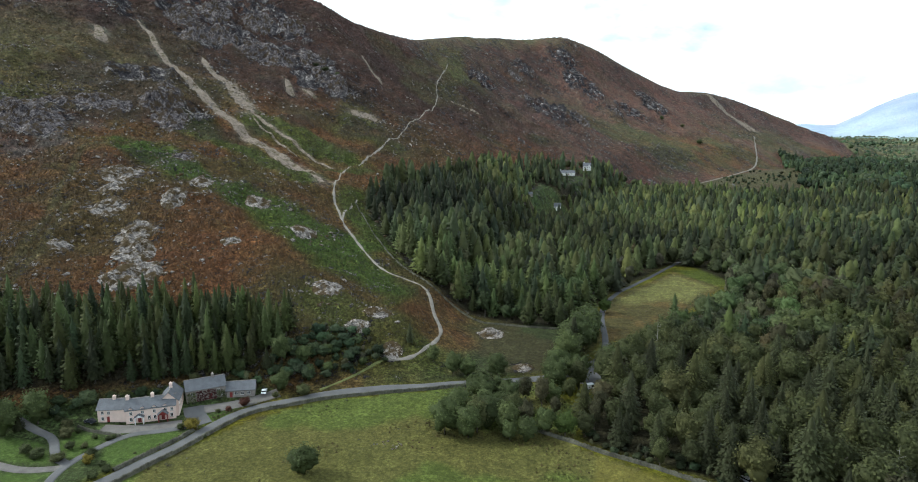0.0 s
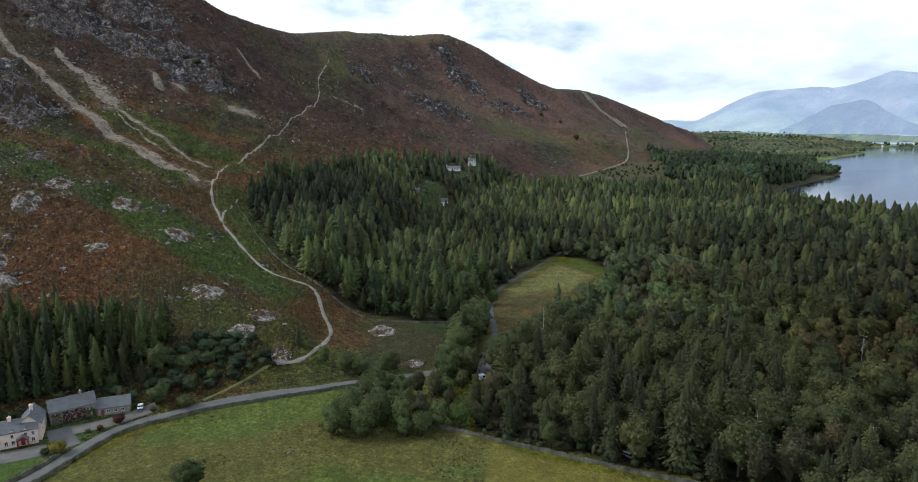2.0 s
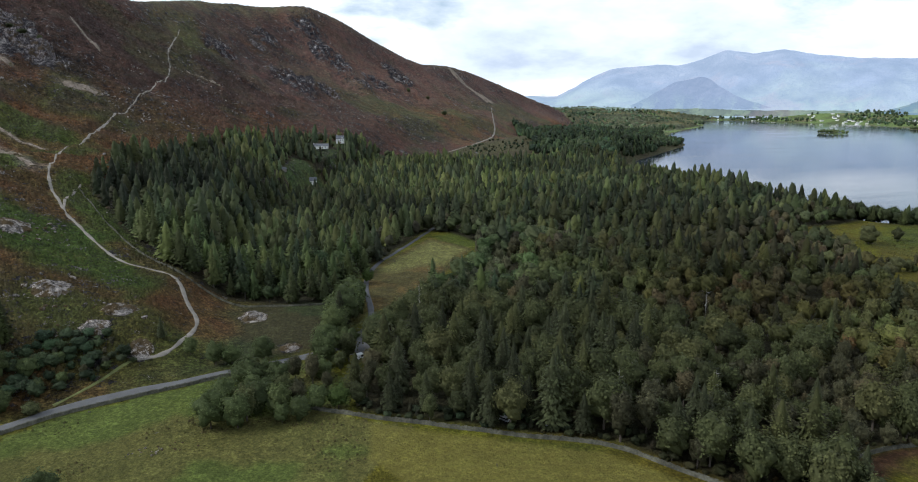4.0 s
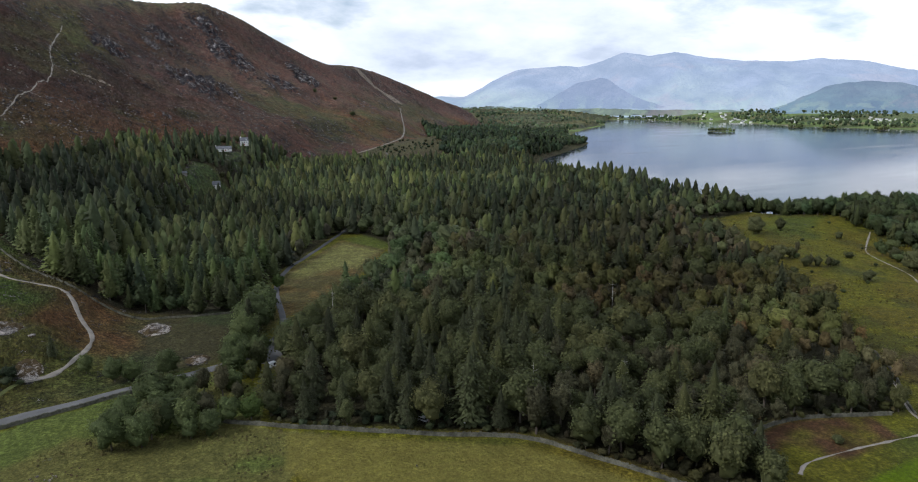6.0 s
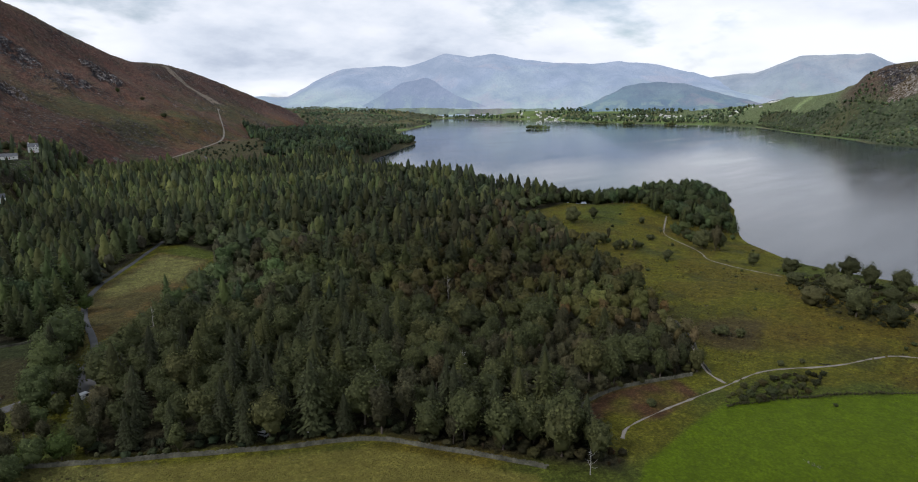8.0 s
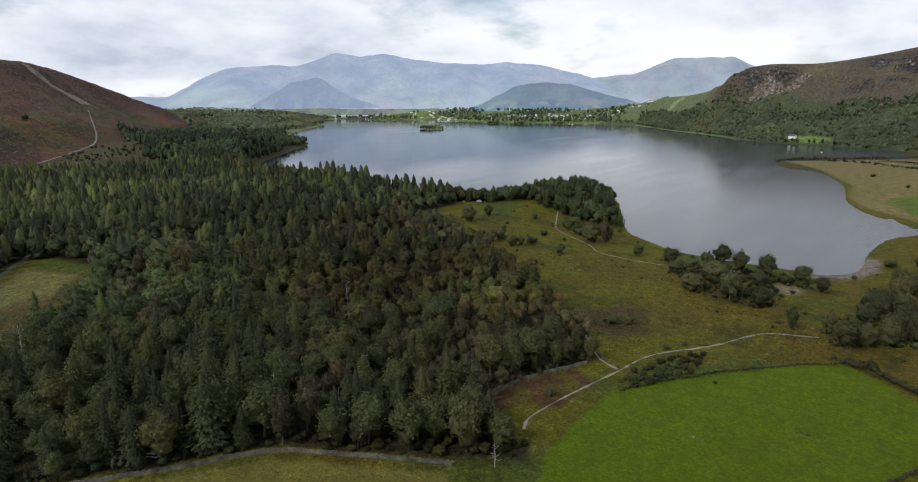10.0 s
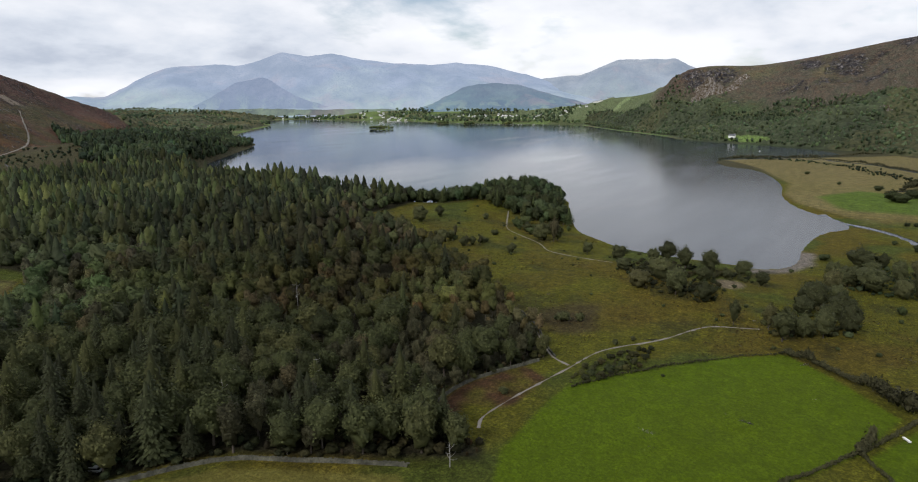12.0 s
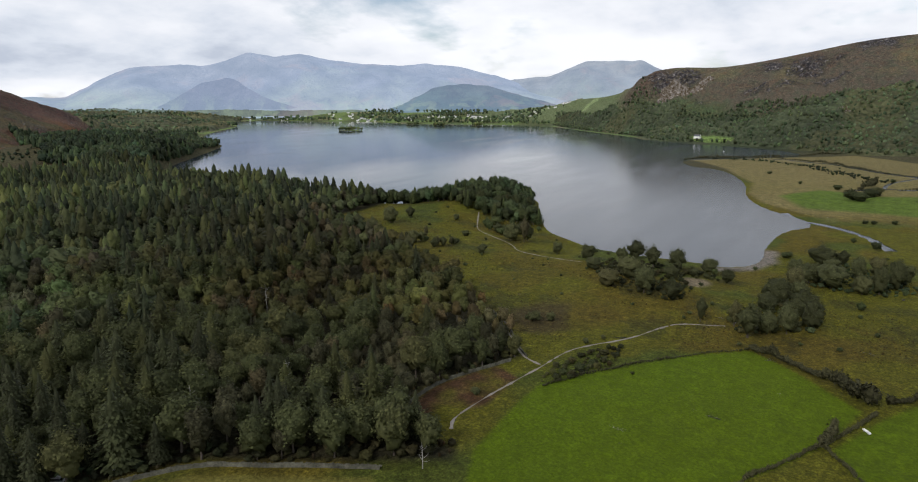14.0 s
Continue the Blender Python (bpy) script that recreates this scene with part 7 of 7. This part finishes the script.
for k, (x, y, h) in enumerate(((128, 165, 16), (121, 162, 15), (150, 150, 15), (86, 262, 20), (137, 88, 8), (318, 27, 7), (205, 215, 17))):
    snag(x, y, h, 70 + k)


# ---- rock ----
def outcrop(x, y, r, seed, label="pale weathered rock outcrop breaking through bracken", group="rock outcrops on the fell", stone="rock"):
    """A knuckle of bedrock: one broken mass rising out of the slope in steps and ribs."""
    rings, segs = 20, 40
    rr = np.linspace(0, 1.12, rings)[:, None]
    a = np.arange(segs)[None, :] * 2 * np.pi / segs
    edge = 0.72 + 0.55 * (fractal(np.cos(a) * 3 + seed, np.sin(a) * 3, 1.6, 3, seed) - 0.2)
    px, py = x + r * rr * edge * np.cos(a), y + 1.2 * r * rr * edge * np.sin(a)
    ribs = fractal(px * 1.0, py * 0.55, 4.2, 4, seed + 1, True)
    steps = np.floor(ribs * 5) / 5 * 0.65 + ribs * 0.35
    dome = np.clip(1 - rr**2.2, -0.3, 1)
    z = ground_z(px, py) + r * 0.34 * dome * (steps * 1.35 - 0.28) - 0.5 * smooth(0.9, 1.1, rr)
    i = np.arange(rings * segs).reshape(rings, segs)
    j = np.roll(i, -1, 1)
    quads = np.stack([i[:-1], i[1:], j[1:], j[:-1]], -1).reshape(-1, 4)
    me = mesh_of("rock_outcrop", np.stack([px, py, z], -1).reshape(-1, 3), quads, MAT[stone], False)
    return tagged(new("rock_outcrop", me), label, "rock", group)


for k, (x, y, r) in enumerate(OUTCROPS):
    outcrop(x, y, r, 500 + k, stone="crag" if y > 480 and x < -190 else "rock")
for k, (x, y, r) in enumerate(((2150, 395, 34), (2172, 430, 30), (2132, 440, 24), (2160, 350, 26), (2110, 455, 22), (2190, 330, 20), (1769, -38, 26), (1690, -32, 18))):
    outcrop(x, y, r, 560 + k, "pale broken crag above the hanging wood", "crags of the eastern fell")


def scree(line, w0, w1, seed):
    """A run of loose pale stones spilling down the fell, wider or narrower towards its foot, with a frayed edge."""
    p, nrm = along(line, 2.2)
    s = np.linspace(0, 1, len(p))
    cols = []
    for f in np.linspace(-1, 1, 11):
        fray = fractal(p[:, 0] + f * 31, p[:, 1], 7, 3, seed + int(f * 9)) - 0.5
        w = (w0 + (w1 - w0) * s) * (1 + 0.9 * fray) * np.sin(np.clip(s * 12, 0.25, 1) * np.pi / 2) * np.sin(np.clip((1 - s) * 9, 0.2, 1) * np.pi / 2)
        q = p + nrm * (w * f)[:, None]
        z = ground_z(q[:, 0], q[:, 1]) + (0.28 + 0.3 * fractal(q[:, 0], q[:, 1], 5, 2, seed) if abs(f) < 0.95 else -0.6)
        cols.append(np.column_stack([q, z]))
    V = np.stack(cols, 1)
    n, k = V.shape[:2]
    i = np.arange(n * k).reshape(n, k)
    quads = np.stack([i[:-1, :-1], i[:-1, 1:], i[1:, 1:], i[1:, :-1]], -1).reshape(-1, 4)[:, ::-1]
    return tagged(new("scree", mesh_of("scree", V.reshape(-1, 3), quads, MAT["scree"], False)), "pale run of loose scree on the fell", "scree", kind="structure")


for k, (line, w0, w1) in enumerate((([(-385, 822), (-356, 797), (-328, 749), (-267, 679), (-222, 631), (-174, 578), (-136, 547), (-98, 489)], 3.0, 8.0), ([(-300, 796), (-278, 762), (-259, 735), (-224, 692), (-203, 656)], 3.0, 11.0),
                                    ([(-207, 662), (-176, 630), (-150, 608), (-106, 570)], 2.2, 1.5), ([(-202, 803), (-190, 768)], 3.0, 6.0), ([(-122, 779), (-93, 788)], 6.0, 7.0), ([(-181, 791), (-164, 783)], 3.0, 5.0),
                                    ([(-405, 768), (-382, 730)], 4.0, 8.0), ([(-132, 950), (-98, 896)], 1.5, 3.0), ([(-196, 642), (-160, 596), (-140, 580)], 1.2, 1.8), ([(-6, 1016), (42, 1022)], 4.0, 3.0), ([(736, 1915), (766, 1812), (812, 1760)], 18.0, 24.0))):
    scree(line, w0, w1, 600 + k)
CRAG_ROCKS = ((-322, 838, 20), (-293, 856, 22), (-256, 853, 22), (-219, 851, 20), (-187, 870, 20), (-152, 832, 18), (-356, 886, 24), (-324, 921, 24), (-271, 930, 22), (-227, 946, 20), (-311, 566, 14), (-290, 573, 13), (-317, 508, 13), (-263, 606, 15),
              (-240, 563, 12), (-340, 505, 14), (-274, 640, 12), (-236, 845, 16), (-170, 846, 14), (243, 1309, 16), (254, 1275, 15), (136, 1248, 14), (124, 1365, 15), (101, 993, 9), (331, 1075, 10))
for k, (x, y, r) in enumerate(CRAG_ROCKS):
    outcrop(x, y, r, 630 + k, "dark broken crag with pale ledges on the fell", "crags of the western fell", "crag")


def boulders(name, label, places, sizes, seed):
    rng = np.random.default_rng(seed)
    pieces = []
    z = ground_z(places[:, 0], places[:, 1])
    for (x, y), zz, s in zip(places, z, sizes):
        v, t = lobe(np.zeros(3), s, rng, 0.7, 3, 5)
        pieces.append((v + (x, y, zz + s * 0.15), t))
    return tagged(new(name, mesh_of(name, *joined(pieces), MAT["rock"], False)), label, "boulders", kind="stuff")


def fell_boulders():
    rng = np.random.default_rng(77)
    p = rng.uniform((-420, 250), (60, 1000), (9500, 2))
    tw = west_fell(p[:, 0], p[:, 1])[1]
    n = fractal(p[:, 0], p[:, 1], 60, 4, 97)
    near = np.min([np.hypot(p[:, 0] - a, p[:, 1] - b) / r for a, b, r in OUTCROPS], 0)
    p = p[(tw > 0.04) & ((n > 0.585) | (near < 2.4))]
    boulders("fell_boulders", "pale boulders strewn over the fell", p, 0.35 + 1.1 * rng.uniform(0, 1, len(p)) ** 3 + 0.0008 * np.hypot(p[:, 0], p[:, 1]), 78)
    q = rng.normal((-17.7, 191), (4, 1.5), (26, 2))
    boulders("field_stones", "heap of pale stones in the field", q, rng.uniform(0.2, 0.55, len(q)), 79)


fell_boulders()


def fell_tufts():
    """Clumps of bracken and heather on the fell in view, larger away from the camera: ragged mounds in the colours of
    the slope.
    """
    rng = np.random.default_rng(83)
    a, r = np.radians(rng.uniform(-37, 9, 90000)), 230 * np.exp(rng.uniform(0, math.log(1150 / 230), 90000))
    x, y = np.sin(a) * r, np.cos(a) * r
    keep = west_fell(x, y)[1] > 0.03
    x, y, r = x[keep], y[keep], r[keep]
    z = ground_z(x, y)
    col, rock, _ = cover(x, y, z)
    keep = (rock < 0.55) & (np.min([np.hypot(x - ox, y - oy) / w for ox, oy, w in OUTCROPS], 0) > 1.0) & (line_distance(x, y, np.array(FELL_PATH)) > 2.5) & (np.min([line_distance(x, y, l) / w for l, w in SCREE], 0) > 1.0) & (signed(x, y, WOODS_EDGE) < 0)
    x, y, z, r, col = x[keep], y[keep], z[keep], r[keep], col[keep]
    n = len(x)
    w = rng.uniform(0.55, 1.25, n) * (0.75 + r / 900)
    h = w * rng.uniform(0.45, 0.95, n)
    t = rng.uniform(0, 6.28, n)
    V = [np.stack([x + w * np.cos(t + k * np.pi / 2) * rng.uniform(0.7, 1.3, n), y + w * np.sin(t + k * np.pi / 2) * rng.uniform(0.7, 1.3, n), z - 0.5], 1) for k in range(4)]
    V.append(np.stack([x + rng.uniform(-0.3, 0.3, n) * w, y + rng.uniform(-0.3, 0.3, n) * w, z + h], 1))
    i = np.arange(n)[:, None] * 5
    T = np.concatenate([i + [k, (k + 1) % 4, 4] for k in range(4)])
    me = mesh_of("fell_tufts", np.stack(V, 1).reshape(-1, 3), T, MAT["wood_leaf"], False)
    c = col * rng.uniform(0.78, 1.36, n)[:, None]
    colour_layer(me, "leaf", np.repeat(np.concatenate([c, np.ones((n, 1))], 1), 5, 0))
    tagged(new("fell_tufts", me), "clumps of brown bracken and heather on the fell", "bracken", kind="stuff")


fell_tufts()


def moor_tufts():
    """Rushes and bracken clumps in drifts over the moor and the rough end of the field."""
    rng = np.random.default_rng(85)
    p = np.concatenate([scatter(MOOR, 2.6, 87), scatter(FIELD_NORTH, 1.9, 88)])
    x, y = p.T
    drift = fractal(x, y, 34, 4, 133)
    keep = (drift > 0.53) & (signed(x, y, PASTURE) < -1) & (signed(x, y, MOWN) < 0) & (-signed(x, y, LAKE) > 6) & (line_distance(x, y, np.array(ROAD)) > 5) & (line_distance(x, y, STONE_WALL) > 2)
    x, y = x[keep], y[keep]
    z, n = ground_z(x, y), int(keep.sum())
    col = cover(x, y, z)[0]
    w = rng.uniform(0.35, 0.95, n)
    t = rng.uniform(0, 6.28, n)
    V = [np.stack([x + w * np.cos(t + k * np.pi / 2) * rng.uniform(0.7, 1.3, n), y + w * np.sin(t + k * np.pi / 2) * rng.uniform(0.7, 1.3, n), z - 0.3], 1) for k in range(4)]
    V.append(np.stack([x + rng.uniform(-0.3, 0.3, n) * w, y + rng.uniform(-0.3, 0.3, n) * w, z + w * rng.uniform(0.5, 1.0, n)], 1))
    i = np.arange(n)[:, None] * 5
    T = np.concatenate([i + [k, (k + 1) % 4, 4] for k in range(4)])
    me = mesh_of("moor_tufts", np.stack(V, 1).reshape(-1, 3), T, MAT["wood_leaf"], False)
    pick = (rng.uniform(0, 1, n) < 0.4)[:, None]
    c = col * np.where(pick, rng.uniform(0.9, 1.5, n)[:, None] * np.array((1.0, 0.95, 1.0)), rng.uniform(0.6, 1.0, n)[:, None] * np.array((0.95, 0.82, 1.0)))
    colour_layer(me, "leaf", np.repeat(np.concatenate([c, np.ones((n, 1))], 1), 5, 0))
    tagged(new("moor_tufts", me), "clumps of rushes and bracken on rough pasture", "rushes", kind="stuff")


moor_tufts()


# ---- far shore ----
def far_town():
    """The little town and hamlets across the lake, a few houses each."""
    rng = np.random.default_rng(41)
    pieces_w, pieces_r = [], []
    spots = ((2900, 2130, 160, 22), (3000, 1750, 140, 26), (2960, 1500, 120, 16), (2920, 2500, 150, 18), (3080, 1250, 90, 14), (2750, 2950, 200, 16), (3150, 1050, 60, 8), (2280, 2480, 30, 3))
    for cx, cy, sp, n in spots:
        for _ in range(n):
            x, y = rng.normal((cx, cy), (sp * 0.5, sp))
            if inside(np.array([x]), np.array([y]), LAKE)[0]:
                continue
            z, a = float(ground_z(x, y)), rng.uniform(0, 3.14)
            L, D, h = rng.uniform(4, 9), rng.uniform(2.8, 4), rng.uniform(3.5, 5.5)
            c, s = math.cos(a), math.sin(a)
            rot = np.array([(c, s, 0), (-s, c, 0), (0, 0, 1)])
            base = np.array([(-L, -D, -1), (L, -D, -1), (L, D, -1), (-L, D, -1), (-L, -D, h), (L, -D, h), (L, D, h), (-L, D, h), (-L, 0, h + D * 0.9), (L, 0, h + D * 0.9)])
            w = np.array([(0, 1, 5), (0, 5, 4), (2, 3, 7), (2, 7, 6), (1, 2, 6), (1, 6, 5), (3, 0, 4), (3, 4, 7), (5, 6, 9), (4, 8, 7)])
            r = np.array([(4, 5, 9), (4, 9, 8), (6, 7, 8), (6, 8, 9)])
            v = base @ rot + (x, y, z)
            pieces_w.append((v, w))
            pieces_r.append((v + (0, 0, 0.05), r))
    tagged(new("far_town_walls", mesh_of("far_town_walls", *joined(pieces_w), MAT["render_white"], False)), "pale houses of the town across the lake", "town", kind="stuff")
    tagged(new("far_town_roofs", mesh_of("far_town_roofs", *joined(pieces_r), MAT["slate"], False)), "slate roofs of the town across the lake", "town", kind="stuff")


far_town()


def boat(x, y, turn):
    root = new("boat")
    root.matrix_world = pose(x, y, 0.0, 0, 0, turn) @ Matrix.Scale(0.6, 4)
    bm = bmesh.new()
    secs = []
    for u, w, k in ((-4.5, 1.2, 0.0), (-2, 1.6, 0.0), (1.5, 1.5, 0.1), (3.8, 0.8, 0.3), (4.9, 0.05, 0.5)):
        secs.append([bm.verts.new(p) for p in ((u, -w, 1.0 + k), (u, -w * 0.7, -0.3), (u, w * 0.7, -0.3), (u, w, 1.0 + k))])
    for a, b in zip(secs[:-1], secs[1:]):
        for i in range(4):
            bm.faces.new((a[i], b[i], b[(i + 1) % 4], a[(i + 1) % 4]))
    bm.faces.new(secs[0])
    bm.faces.new(secs[-1][::-1])
    bmesh.ops.recalc_face_normals(bm, faces=bm.faces[:])
    part("hull", bm, MAT["car_white"], root)
    bm = bmesh.new()
    prism(bm, [(-3, 1.0), (2, 1.05), (1.2, 2.3), (-2.8, 2.3)], -1.1, 1.1, 1)
    part("cabin", bm, MAT["paint_white"], root)
    return tagged(root, "small white motor launch on the lake", "boat")


boat(1490, 180, 30)


def trough(x, y, turn):
    """A long feeding trough on two sledge feet."""
    root = new("feed_trough")
    root.matrix_world = pose(x, y, float(ground_z(x, y)), 0, 0, turn)
    bm = bmesh.new()
    for u, sgn in ((-1.5, 1), (1.5, -1)):
        rim = [bm.verts.new((u, v, z)) for v, z in ((-0.42, 0.75), (-0.25, 0.3), (0.25, 0.3), (0.42, 0.75), (0.36, 0.75), (0.2, 0.36), (-0.2, 0.36), (-0.36, 0.75))]
        if sgn > 0:
            first = rim
    for i in range(8):
        bm.faces.new((first[i], first[(i + 1) % 8], rim[(i + 1) % 8], rim[i]))
    for ring in (first, rim):
        bm.faces.new(ring[:4])
    bmesh.ops.recalc_face_normals(bm, faces=bm.faces[:])
    part("tub", bm, MAT["paint_white"], root)
    for u in (-1.0, 1.0):
        bm = bmesh.new()
        bmesh.ops.create_cube(bm, size=1.0, matrix=Matrix.Translation((u, 0, 0.14)) @ Matrix.Diagonal((0.1, 0.8, 0.34, 1)))
        bmesh.ops.bevel(bm, geom=bm.edges[:], offset=0.02, segments=1)
        part("foot", bm, MAT["deadwood"], root)
    return tagged(root, "white feed trough standing in the pasture", "trough")


trough(222.9, -21.5, 35)
